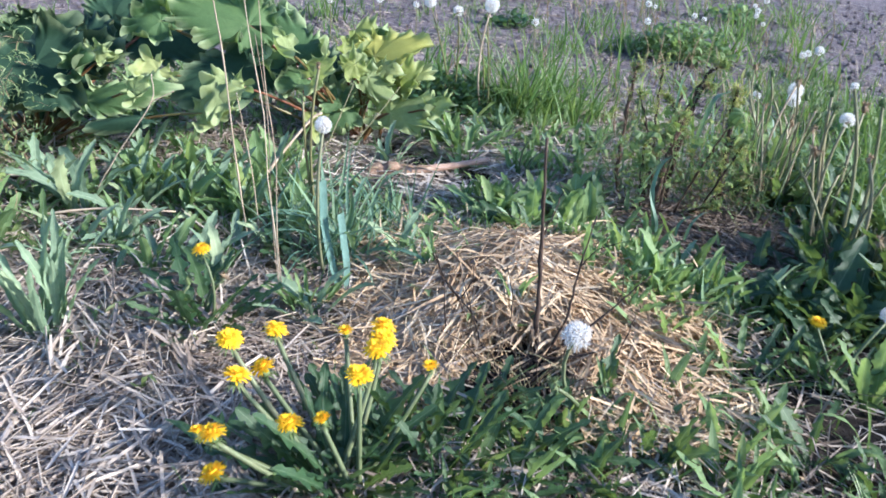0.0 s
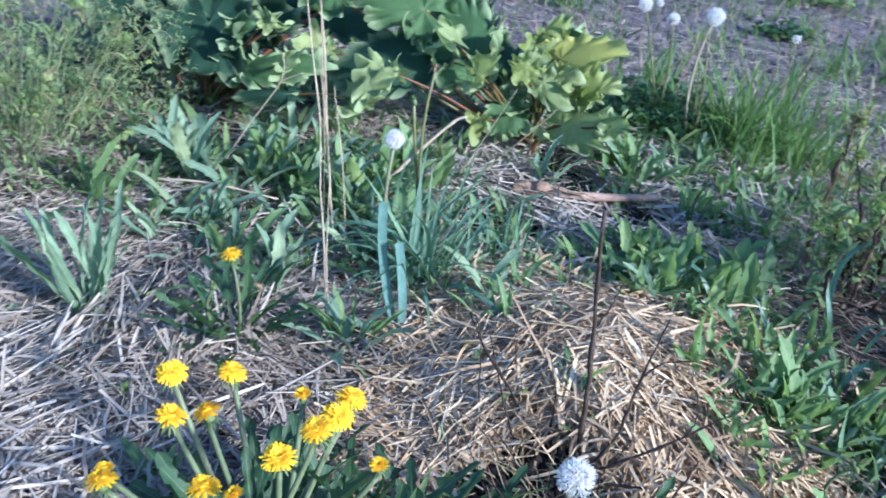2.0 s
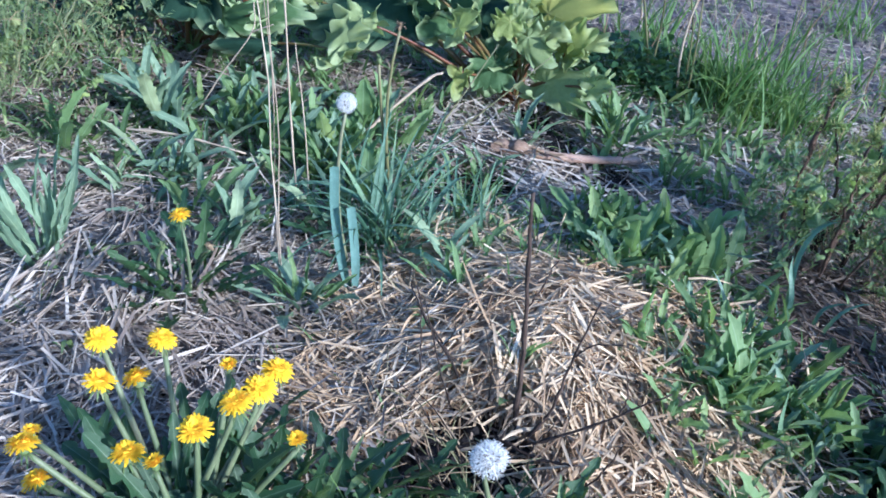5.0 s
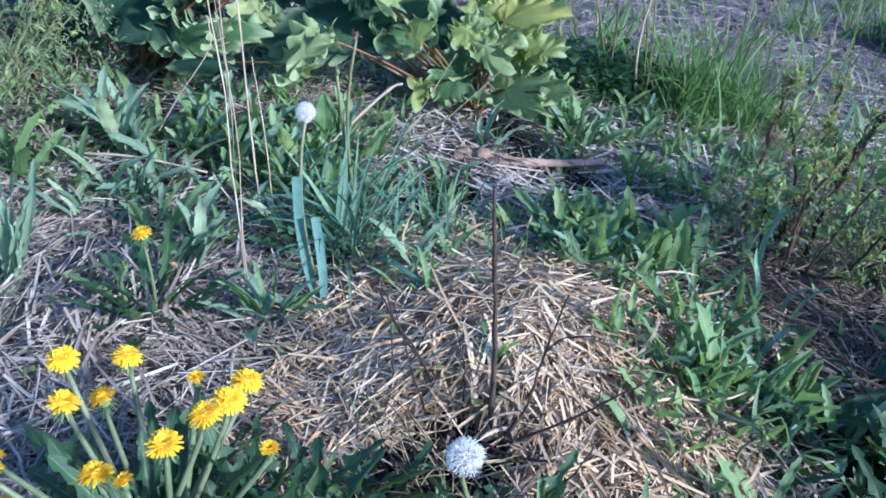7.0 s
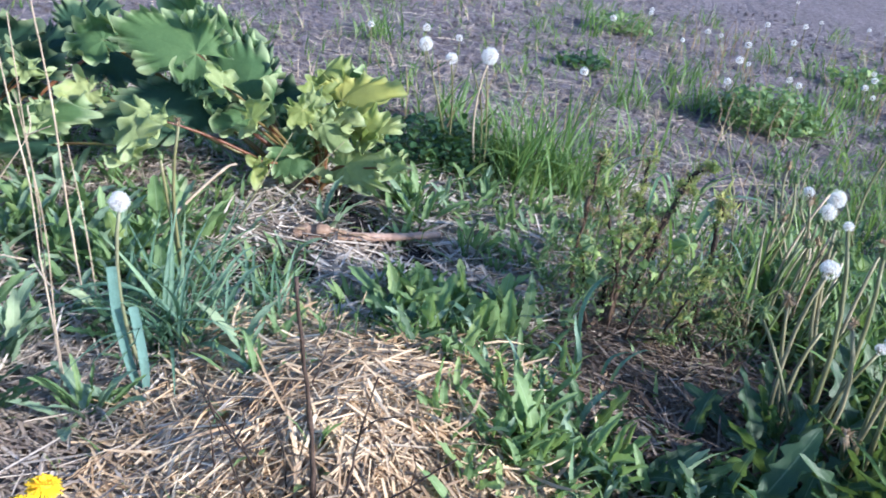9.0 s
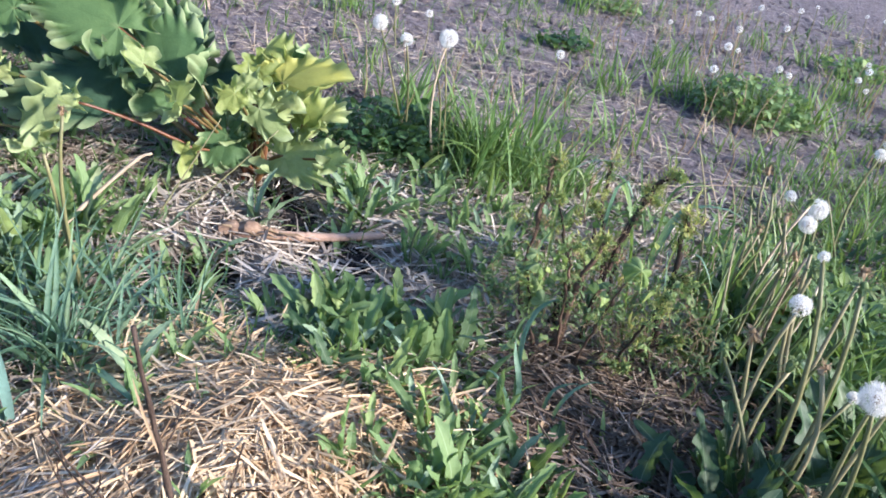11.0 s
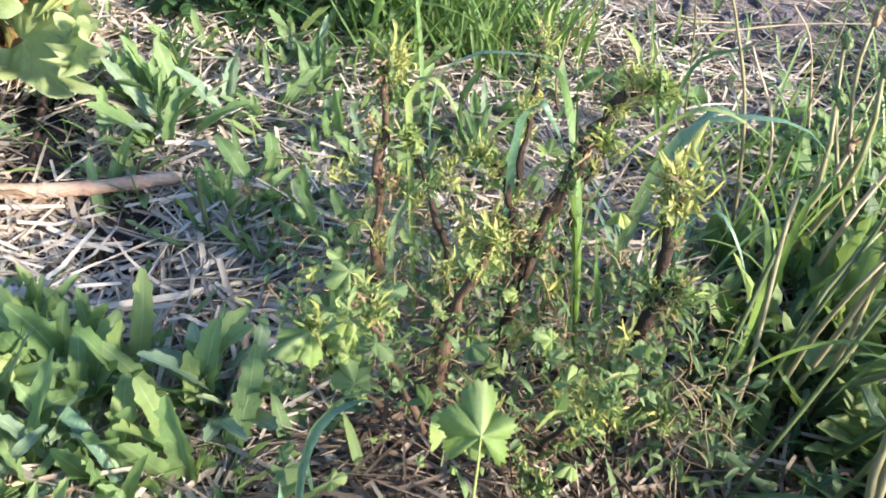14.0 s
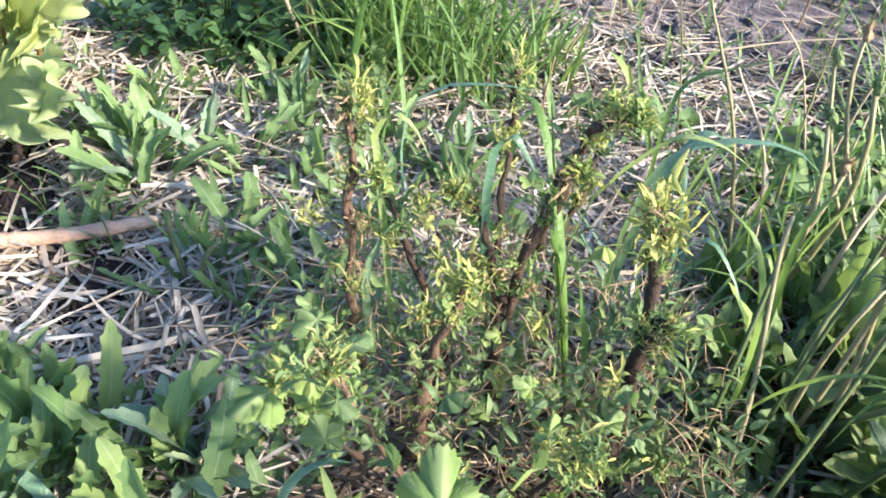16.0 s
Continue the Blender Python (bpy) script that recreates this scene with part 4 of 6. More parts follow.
for cx, cy, rx, ry, n, lo, hi, wide in ((0.270, 2.085, 0.20, 0.125, 19, 0.12, 0.185, 1.15), (0.56, 1.70, 0.16, 0.12, 13, 0.11, 0.17, 0.70), (0.72, 1.62, 0.12, 0.12, 8, 0.11, 0.17, 0.75), (0.32, 1.86, 0.14, 0.06, 6, 0.08, 0.12, 0.85), (0.455, 1.67, 0.11, 0.10, 15, 0.09, 0.16, 0.80), (-0.66, 2.03, 0.22, 0.10, 22, 0.12, 0.20, 0.90),
                                        (-0.44, 2.02, 0.10, 0.14, 10, 0.10, 0.17, 0.8), (0.34, 2.44, 0.10, 0.10, 9, 0.10, 0.16, 0.7), (0.02, 2.66, 0.06, 0.05, 5, 0.12, 0.18, 0.75), (0.45, 2.70, 0.14, 0.14, 10, 0.09, 0.14, 0.75), (0.15, 2.16, 0.06, 0.06, 4, 0.10, 0.15, 0.8), (0.096, 2.577, 0.03, 0.03, 3, 0.12, 0.18, 0.8), (0.232, 2.855, 0.05, 0.04, 4, 0.09, 0.13, 0.8), (0.60, 1.62, 0.10, 0.10, 8, 0.09, 0.15, 0.9), (0.52, 1.56, 0.13, 0.12, 9, 0.08, 0.13, 0.85), (0.46, 1.86, 0.10, 0.08, 6, 0.08, 0.12, 0.8)):
    for i in range(n):
        a, r = MORE.uniform(0, math.tau), math.sqrt(MORE.random())
        leafy_plant("leafy_weed", cx + rx * r * math.cos(a), cy + ry * r * math.sin(a), "fresh" if MORE.random() < 0.75 else "thistle", MORE.randint(4, 7), MORE.uniform(lo, hi), MORE.uniform(70, 84), int(1000 * cx + i + 2000), FRESH, "weed", "leafy weeds in the straw", 0.012, wide * MORE.uniform(0.8, 1.15))
for i in range(36):
    leafy_plant("sow_thistle", MORE.uniform(-1.0, -0.30), MORE.uniform(1.56, 2.32), "thistle" if i % 3 else "fresh", MORE.randint(4, 8), MORE.uniform(0.12, 0.20), MORE.uniform(62, 84), 160 + i, THISTLE, "weed", "sow thistles in the straw", 0.02, 0.88)
# mostly the dark leaf colour, standing in for ground shade here
for i in range(22):
    leafy_plant("leafy_weed", MORE.uniform(0.60, 0.98), MORE.uniform(1.30, 1.80), "broad" if i % 3 else "fresh", MORE.randint(5, 8), MORE.uniform(0.11, 0.18), MORE.uniform(38, 68), 520 + i, "green leafy weed on bare soil beside the mound, mostly darkened for shade", "weed", "leafy weeds in the straw", 0.012, MORE.uniform(0.65, 0.9))
for i in range(16):
    leafy_plant("leafy_weed", MORE.uniform(0.38, 0.60), MORE.uniform(2.12, 2.62), "fresh" if i % 3 else "thistle", MORE.randint(4, 6), MORE.uniform(0.08, 0.14), MORE.uniform(55, 78), 420 + i, FRESH, "weed", "leafy weeds in the straw", 0.012, MORE.uniform(0.75, 1.0))
for i in range(20):
    leafy_plant("leafy_weed", MORE.uniform(0.94, 1.36), MORE.uniform(2.26, 2.95), "fresh" if i % 3 == 0 else "broad", MORE.randint(5, 8), MORE.uniform(0.10, 0.17), MORE.uniform(50, 74), 370 + i, "clump of fresh green leaves among old stems", "weed", "broad-leaved weeds at the edge", 0.015, MORE.uniform(0.8, 1.1))
for i in range(16):
    leafy_plant("leafy_weed", MORE.uniform(-0.35, 0.58), MORE.uniform(2.48, 3.0), "fresh", MORE.randint(4, 8), MORE.uniform(0.08, 0.15), MORE.uniform(55, 74), 180 + i, FRESH, "weed", "leafy weeds in the straw", 0.012, 0.85)
for i, (x, y, n, ln, rise, wide, kind) in enumerate((
        (-0.048, 1.645, 6, 0.13, 78, 0.55, "fresh"),
        (0.014, 1.624, 5, 0.12, 76, 0.6, "fresh"),
        (-0.016, 1.63, 6, 0.13, 78, 0.55, "fresh"),
        (-0.245, 1.476, 7, 0.15, 80, 0.5, "fresh"),
        (-0.277, 1.481, 5, 0.13, 78, 0.6, "fresh"),
        (-0.163, 1.793, 5, 0.12, 70, 0.6, "thistle"),
        (0.16, 1.988, 7, 0.14, 60, 0.9, "broad"),
        (0.164, 2.036, 6, 0.14, 66, 0.85, "fresh"),
        (0.222, 1.911, 7, 0.14, 55, 0.9, "broad"),
        (0.256, 1.842, 7, 0.13, 55, 0.9, "broad"),
        (0.207, 2.02, 6, 0.14, 70, 0.85, "thistle"),
        (0.415, 1.886, 6, 0.12, 62, 0.8, "fresh"),
        (0.463, 1.92, 6, 0.12, 66, 0.8, "fresh"),
        (0.291, 2.04, 5, 0.14, 55, 1.0, "fresh"))):
    leafy_plant("leafy_weed", x, y, kind, n, ln, rise, 640 + i, "small upright leafy weed growing through straw", "weed", "leafy weeds in the straw", 0.012, wide)
for i, (x, y, n, ln, rise) in enumerate(((0.09, 1.09, 10, 0.20, 32), (0.04, 1.05, 14, 0.20, 56), (-0.04, 1.10, 13, 0.19, 58), (-0.14, 1.12, 11, 0.17, 55), (0.12, 1.14, 10, 0.17, 50), (0.02, 1.10, 8, 0.22, 40), (-0.04, 1.03, 8, 0.22, 45), (0.06, 1.18, 8, 0.19, 38), (0.14, 1.05, 8, 0.20, 40), (0.26, 1.10, 8, 0.18, 40), (1.03, 2.17, 9, 0.15, 40), (0.98, 2.20, 9, 0.13, 30), (0.93, 2.16, 8, 0.12, 28), (1.06, 2.34, 9, 0.14, 38), (1.00, 2.42, 8, 0.13, 40), (0.90, 2.08, 7, 0.11, 28), (0.94, 2.33, 9, 0.14, 45), (1.08, 2.27, 10, 0.16, 45), (0.84, 1.50, 10, 0.18, 42), (0.66, 1.36, 6, 0.16, 35), (1.02, 1.62, 12, 0.18, 45), (0.95, 1.50, 10, 0.16, 40),
                                         (1.12, 1.66, 11, 0.18, 45), (-0.33, 1.74, 6, 0.16, 40), (1.28, 2.20, 9, 0.24, 50), (1.32, 2.45, 9, 0.22, 50))):
    leafy_plant("dandelion_rosette", x, y, "dandelion", n, ln, rise, 300 + i, "flat rosette of dark green jagged dandelion leaves", "dandelion", "dandelion rosettes", 0.012, 0.95)
for i, (x, y, n, ln, rise) in enumerate(((1.20, 1.90, 10, 0.26, 58), (1.24, 2.06, 10, 0.25, 58), (1.16, 1.76, 10, 0.25, 56), (0.72, 1.70, 9, 0.23, 36), (0.98, 1.78, 10, 0.25, 50), (1.09, 1.80, 10, 0.25, 52), (0.90, 1.64, 9, 0.25, 46), (1.02, 1.63, 9, 0.25, 50), (1.14, 1.66, 9, 0.24, 50), (0.84, 1.80, 7, 0.20, 42))):
    leafy_plant("dandelion_rosette", x, y, "broad", n, ln, rise, 330 + i, "large rosette of broad dark green dandelion leaves", "dandelion", "dandelion rosettes", 0.012, 0.8)
for i, (x, y, n, ln, rise) in enumerate(((1.02, 2.46, 8, 0.16, 68), (1.08, 2.38, 8, 0.17, 66), (0.98, 2.60, 7, 0.14, 68), (1.17, 2.33, 8, 0.17, 66), (1.22, 2.14, 8, 0.17, 64), (1.12, 2.52, 9, 0.19, 66), (1.18, 2.44, 8, 0.18, 64), (1.06, 2.62, 6, 0.16, 66))):
    leafy_plant("leafy_weed", x, y, "dock", n, ln, rise, 350 + i, "clump of broad smooth green leaves among old stems", "weed", "broad-leaved weeds at the edge", 0.02, 0.9)


# ---- grass tufts ----
def grass_tuft(x, y, kind, count, length, rise, seed, label, spread=0.03, wide=1.0, group="grass tufts"):
    rnd = random.Random(seed)
    root = thing("grass_tuft", x, y, label, "grass", group)
    for i in range(count):
        ox, oy = rnd.gauss(0, spread), rnd.gauss(0, spread)
        place("blade", LEAF[kind], root, rnd, rnd.uniform(0, 360), rnd.uniform(rise, 92), length * rnd.uniform(0.5, 1.1),
              (ox, oy, ground(x + ox, y + oy) - ground(x, y) - 0.004), "", wide * rnd.uniform(0.7, 1.2))
    return root


grass_tuft(-0.215, 1.745, "blue", 80, 0.34, 52, 61, "tuft of tall blue-green grass growing in straw", 0.045, 0.75)
grass_tuft(-0.33, 1.88, "blue", 22, 0.26, 50, 62, "tuft of blue-green grass beside the taller tuft", 0.035, 0.8)
grass_tuft(-0.08, 1.92, "blue", 64, 0.28, 28, 63, "spreading tuft of blue-green grass over straw", 0.05, 0.6)
grass_tuft(0.40, 3.10, "blade", 230, 0.38, 66, 64, "dense tuft of tall bright green grass", 0.095, 0.75)
grass_tuft(0.26, 3.16, "blade", 70, 0.28, 62, 65, "dense tuft of green grass beside dry stems", 0.06, 0.9)
grass_tuft(0.56, 3.14, "blade", 60, 0.26, 55, 66, "tuft of green grass at the edge of bare soil", 0.06, 0.9)
grass_tuft(0.95, 2.85, "blade", 22, 0.30, 50, 67, "tuft of long arching grass among old stems", 0.05, 0.75)
grass_tuft(1.02, 2.55, "blade", 18, 0.32, 45, 68, "tuft of long arching grass behind the currant bush", 0.05, 0.75)
grass_tuft(0.88, 2.50, "blue", 16, 0.24, 50, 69, "tuft of broad blue-green grass behind the currant bush", 0.05, 0.8)
# many nearer tufts are added, partly out of view, to shade the bed
for i, (x, y, n, h) in enumerate(((1.30, 1.98, 60, 0.34), (1.34, 2.16, 60, 0.34), (1.30, 2.34, 50, 0.32), (1.40, 2.52, 50, 0.32), (1.26, 2.62, 34, 0.26), (1.36, 1.80, 70, 0.38), (1.52, 2.05, 70, 0.36), (1.42, 1.40, 60, 0.40), (1.38, 1.60, 60, 0.40), (1.56, 1.92, 60, 0.40), (1.60, 2.20, 60, 0.34), (1.36, 1.22, 60, 0.38), (1.50, 1.70, 60, 0.42), (1.55, 3.20, 60, 0.22), (1.72, 3.05, 90, 0.28), (1.40, 3.02, 30, 0.20), (1.62, 2.80, 60, 0.26), (1.42, 2.72, 26, 0.20), (1.85, 3.35, 70, 0.26), (1.50, 2.50, 36, 0.24))):
    grass_tuft(x, y, "blade", n, h, 62, 70 + i, "dense dark green grass at the bed's edge, partly added unseen to cast shade", 0.075, 1.1, "edge grass")
for i, (x, y, n, h) in enumerate(((0.70, 4.40, 50, 0.26), (-0.62, 4.68, 45, 0.22), (0.77, 6.36, 40, 0.20), (0.95, 5.06, 36, 0.22), (1.59, 6.13, 36, 0.20), (1.05, 4.58, 40, 0.24),
                                  (2.87, 7.60, 40, 0.26), (1.90, 5.35, 30, 0.22), (2.45, 6.00, 30, 0.22), (0.10, 5.73, 30, 0.18), (-0.02, 3.42, 34, 0.28), (0.08, 3.36, 34, 0.30),
                                  (-0.30, 3.9, 26, 0.18), (0.85, 3.75, 24, 0.16), (1.30, 3.80, 26, 0.18), (1.55, 5.0, 26, 0.2), (2.2, 5.2, 26, 0.2), (0.35, 6.9, 24, 0.2), (1.3, 7.2, 24, 0.2), (2.3, 7.5, 24, 0.2), (-0.9, 5.6, 24, 0.2), (-1.20, 4.10, 30, 0.22), (1.86, 4.30, 30, 0.20), (0.52, 4.10, 30, 0.16), (0.20, 4.60, 24, 0.16))):
    grass_tuft(x, y, "blade", n, h, 55, 90 + i, "small grass tuft on bare soil", 0.06, 1.3, "far grass tufts")


for i in range(20):
    x, y = (1.32 + MORE.gauss(0, 0.16), 4.45 + MORE.gauss(0, 0.10)) if i < 4 else (MORE.uniform(0.35, 2.7), MORE.uniform(3.6, 6.8))
    grass_tuft(x, y, "blade", 20, MORE.uniform(0.16, 0.30), 62, 130 + i, "thin upright grass tuft on bare soil", 0.05, 1.4, "far grass tufts")


def blade_path(pts, n=13):
    """A smooth path through a few points (Catmull-Rom)."""
    p = [Vector(q) for q in pts]
    p = [p[0] * 2 - p[1]] + p + [p[-1] * 2 - p[-2]]
    out, segs = [], len(p) - 3
    for i in range(n):
        t = i / (n - 1) * segs
        k = min(int(t), segs - 1)
        t -= k
        a, b, c, d = p[k:k + 4]
        out.append(0.5 * (2 * b + (c - a) * t + (2 * a - 5 * b + 4 * c - d) * t * t + (3 * b - a - 3 * c + d) * t ** 3))
    return out


def long_blade(root, pts, width, mat, name="blade"):
    g, o = Geo(), root.matrix_basis.translation
    path = [p - o for p in blade_path(pts)]
    reach = path[-1] - path[0]
    across = (-reach.y, reach.x, 0.0) if Vector((reach.x, reach.y)).length > 0.06 else (1, 0.7, 0.1)
    n = len(path)
    g.blade(path, [Vector(across)] * n, [0.5 * width * (profile("grass", i / (n - 1)) if width < 0.0138 else 0.6 + 0.4 * min(1, 3 * i / n)) for i in range(n)], 3, 0.3)
    return part(name, g.mesh(name, M[mat]), root)


def long_blades(x, y, blades, label, mat="blue_grass"):
    root = thing("grass_shoot", x, y, label, "grass", "single grass shoots")
    for pts, width in blades:
        long_blade(root, [(x, y, ground(x, y) - 0.004)] + pts, width, mat)
    return root


long_blades(-0.182, 1.56, [([(-0.200, 1.55, 0.111), (-0.217, 1.55, 0.221), (-0.215, 1.545, 0.322)], 0.0165), ([(-0.174, 1.55, 0.118), (-0.178, 1.55, 0.184), (-0.182, 1.545, 0.250)], 0.0160)], "two broad upright blue-green grass blades", "blue_blade")
long_blades(0.592, 1.950, [([(0.585, 1.97, 0.06), (0.581, 2.002, 0.132), (0.598, 2.025, 0.185), (0.627, 2.041, 0.207), (0.648, 2.05, 0.198)], 0.012), ([(0.592, 1.96, 0.05), (0.574, 1.975, 0.11), (0.570, 1.985, 0.14)], 0.013), ([(0.575, 1.95, 0.03), (0.540, 1.955, 0.075), (0.510, 1.96, 0.062)], 0.012)],
            "tall hooked blue-green grass shoot beside the currant bush")
long_blades(0.665, 1.935, [([(0.662, 1.94, 0.0), (0.684, 1.96, 0.055), (0.722, 1.99, 0.073), (0.755, 2.015, 0.060)], 0.010), ([(0.645, 1.95, 0.0), (0.655, 1.975, 0.045), (0.690, 1.99, 0.062), (0.715, 1.995, 0.055)], 0.009)],
            "two drooping blue-green grass blades in front of the bush")
long_blades(0.41, 1.93, [([(0.368, 2.0, 0.02), (0.330, 2.02, 0.072), (0.300, 2.03, 0.088)], 0.014)], "broad bent blue-green grass blade")
long_blades(0.80, 2.44, [([(0.835, 2.46, 0.18), (0.885, 2.49, 0.255), (0.985, 2.52, 0.255), (1.045, 2.54, 0.20), (1.075, 2.55, 0.11)], 0.0135), ([(0.85, 2.50, 0.16), (0.90, 2.55, 0.235), (0.93, 2.57, 0.225)], 0.014)],
            "long arching blue-green grass blade behind the bush")
long_blades(0.84, 2.62, [([(0.86, 2.70, 0.14), (0.885, 2.75, 0.195), (0.942, 2.75, 0.222), (1.036, 2.75, 0.258)], 0.010)], "long pale grass blade leaning over the edge", "grass")
long_blades(0.80, 2.33, [([(0.775, 2.34, 0.14), (0.758, 2.35, 0.289), (0.742, 2.35, 0.45)], 0.009), ([(0.77, 2.36, 0.2), (0.735, 2.42, 0.305), (0.70, 2.47, 0.31), (0.61, 2.50, 0.29)], 0.012), ([(0.77, 2.34, 0.2), (0.735, 2.30, 0.30), (0.71, 2.27, 0.26)], 0.012)],
            "tall grass shoot growing out of the currant bush", "grass")
long_blades(0.52, 2.50, [([(0.520, 2.50, 0.158), (0.533, 2.50, 0.236), (0.558, 2.50, 0.248), (0.583, 2.50, 0.198)], 0.011)], "hooked pale grass blade beside the currant bush", "grass")
long_blades(0.50, 1.80, [([(0.49, 1.84, 0.04), (0.455, 1.87, 0.10), (0.43, 1.88, 0.125)], 0.010)], "bent blue-green grass blade beside the mound")
long_blades(0.62, 1.56, [([(0.60, 1.57, 0.06), (0.595, 1.575, 0.13)], 0.010)], "short upright grass blade beside the mound")
long_blades(0.98, 2.36, [([(1.00, 2.40, 0.10), (1.01, 2.42, 0.22), (1.06, 2.46, 0.27)], 0.010), ([(1.0, 2.32, 0.06), (1.06, 2.30, 0.14), (1.13, 2.28, 0.16)], 0.012), ([(0.99, 2.38, 0.1), (0.97, 2.40, 0.2), (0.93, 2.43, 0.23)], 0.011)],
            "green grass shoot among old dandelion stems", "grass")


# ---- dry stalks ----
def dry_stalk(stems, label, group="dry stalks", mat="dry", name="dry_stalk"):
    x, y, z = stems[0][0][0]
    root = thing(name, x, y, label, "dry stalk", group)
    for pts, r0, r1 in stems:
        g, o = Geo(), root.matrix_basis.translation
        path = [p - o + Vector((0.0004 * math.sin(2.9 * i + 40 * x), 0, 0)) for i, p in enumerate(blade_path(pts, 16))]
        g.tube(path, [(r0 + (r1 - r0) * i / 15) * (1.35 if i % 6 == 4 else 1.0) for i in range(16)], 6)
        part("stem", g.mesh("stem", M[mat]), root)
    return root


dry_stalk([([(-0.312, 1.500, 0.02), (-0.308, 1.502, 0.18), (-0.315, 1.502, 0.34), (-0.313, 1.502, 0.47), (-0.326, 1.502, 0.60), (-0.337, 1.50, 0.78)], 0.0016, 0.0009), ([(-0.300, 1.500, 0.02), (-0.306, 1.502, 0.20), (-0.297, 1.502, 0.38), (-0.306, 1.502, 0.54), (-0.305, 1.50, 0.74)], 0.0013, 0.0008), ([(-0.309, 1.506, 0.02), (-0.314, 1.506, 0.24), (-0.307, 1.506, 0.46), (-0.318, 1.506, 0.62)], 0.0011, 0.0006)],
          "bundle of tall bleached dry grass stalks")
dry_stalk([([(-0.425, 1.750, 0.03), (-0.440, 1.755, 0.30), (-0.446, 1.758, 0.52), (-0.462, 1.76, 0.70)], 0.0022, 0.0014), ([(-0.40, 1.755, 0.03), (-0.405, 1.755, 0.25), (-0.425, 1.758, 0.44)], 0.0016, 0.0009)], "thin tall dry stalk beside blue-green grass")
dry_stalk([([(-0.905, 1.99, 0.06), (-0.80, 1.99, 0.21), (-0.70, 2.0, 0.343), (-0.69, 2.0, 0.414)], 0.0020, 0.0012), ([(-0.70, 2.0, 0.343), (-0.67, 2.0, 0.358), (-0.64, 2.0, 0.372)], 0.0018, 0.0012)], "slanting forked dry stalk")
dry_stalk([([(-0.50, 2.10, 0.05), (-0.42, 2.17, 0.15), (-0.34, 2.225, 0.235), (-0.31, 2.24, 0.25)], 0.0050, 0.0032)], "slanting pale dry grass stalk in front of the rhubarb")
dry_stalk([([(-0.93, 1.765, 0.135), (-0.78, 1.80, 0.140), (-0.62, 1.838, 0.118)], 0.0030, 0.0022)], "pale dry blade lying across green leaves")
dry_stalk([([(0.16, 1.54, 0.115), (0.35, 1.66, 0.098), (0.55, 1.81, 0.055), (0.62, 1.86, -0.03)], 0.0018, 0.0014)], "thin pale grass stem lying across leaves")
dry_stalk([([(0.205, 3.05, -0.02), (0.200, 3.03, 0.20), (0.185, 3.00, 0.40)], 0.0034, 0.0022), ([(0.190, 3.06, -0.02), (0.180, 3.04, 0.22), (0.150, 3.00, 0.36)], 0.0034, 0.0022)], "two straight tan dry stems in front of tall grass", mat="old_stem")
dry_stalk([([(-0.36, 2.30, 0.03), (-0.30, 2.36, 0.15), (-0.24, 2.44, 0.28)], 0.0022, 0.0012), ([(-0.33, 2.30, 0.03), (-0.22, 2.36, 0.14), (-0.10, 2.46, 0.27)], 0.0022, 0.0012)], "thin green-tan seed stalks in front of the rhubarb", mat="old_stem")
for i, (pts, r) in enumerate((([(0.99, 2.64, -0.08), (0.945, 2.61, 0.20), (0.885, 2.60, 0.38)], 0.0042), ([(1.02, 2.66, -0.08), (0.99, 2.63, 0.16), (0.93, 2.60, 0.30)], 0.0036),
                              ([(1.04, 2.76, -0.08), (1.05, 2.77, 0.12), (1.06, 2.78, 0.27)], 0.0028), ([(1.10, 2.84, -0.09), (1.13, 2.84, 0.12), (1.16, 2.83, 0.26)], 0.0028),
                              ([(0.90, 2.98, -0.07), (0.88, 2.96, 0.12), (0.86, 2.95, 0.24)], 0.0026), ([(1.12, 2.94, -0.09), (1.06, 2.93, 0.14), (1.01, 2.92, 0.22)], 0.0026),
                              ([(1.24, 2.90, -0.1), (1.27, 2.88, 0.10), (1.33, 2.86, 0.20)], 0.0026), ([(1.18, 3.0, -0.09), (1.20, 3.0, 0.1), (1.21, 2.98, 0.25)], 0.0024))):
    dry_stalk([(pts, 0.75 * r, r * 0.4)], "old tan weed stem standing at the bed's edge", "old weed stems", "dry" if i % 2 else "old_stem", "weed_stalk")
for i, (a, b) in enumerate((((0.964, 2.412, -0.055), (1.045, 2.348, -0.058)), ((0.936, 2.349, -0.04), (0.998, 2.285, -0.045)), ((0.75, 3.3, -0.05), (0.98, 3.42, -0.06)), ((0.93, 3.20, 0.02), (1.22, 3.24, 0.06)))):
    dry_stalk([([a, tuple(0.5 * (p + q) + 0.006 for p, q in zip(a, b)), b], 0.0040 if i < 2 else 0.0018, 0.0034 if i < 2 else 0.0014)], "short broken straw-coloured stem lying in weeds", "broken stems")
for i in range(120):
    rnd = random.Random(900 + i)
    x, y = rnd.choice(((1.25, 4.5), (1.9, 5.1), (1.1, 5.4), (0.9, 3.5), (2.4, 6.4), (0.1, 3.5), (1.6, 4.0), (1.3, 6.0)))
    x, y = x + rnd.gauss(0, 0.28), y + rnd.gauss(0, 0.28)
    z, h = ground(x, y), rnd.uniform(0.10, 0.24)
    dry_stalk([([(x, y, z - 0.004), (x + rnd.uniform(-0.02, 0.02), y, z + h * 0.5), (x + rnd.uniform(-0.05, 0.05), y + 0.02, z + h)], 0.0024, 0.0014)],
              "thin reddish dry weed stem on bare soil", "far dry stems", "withered")


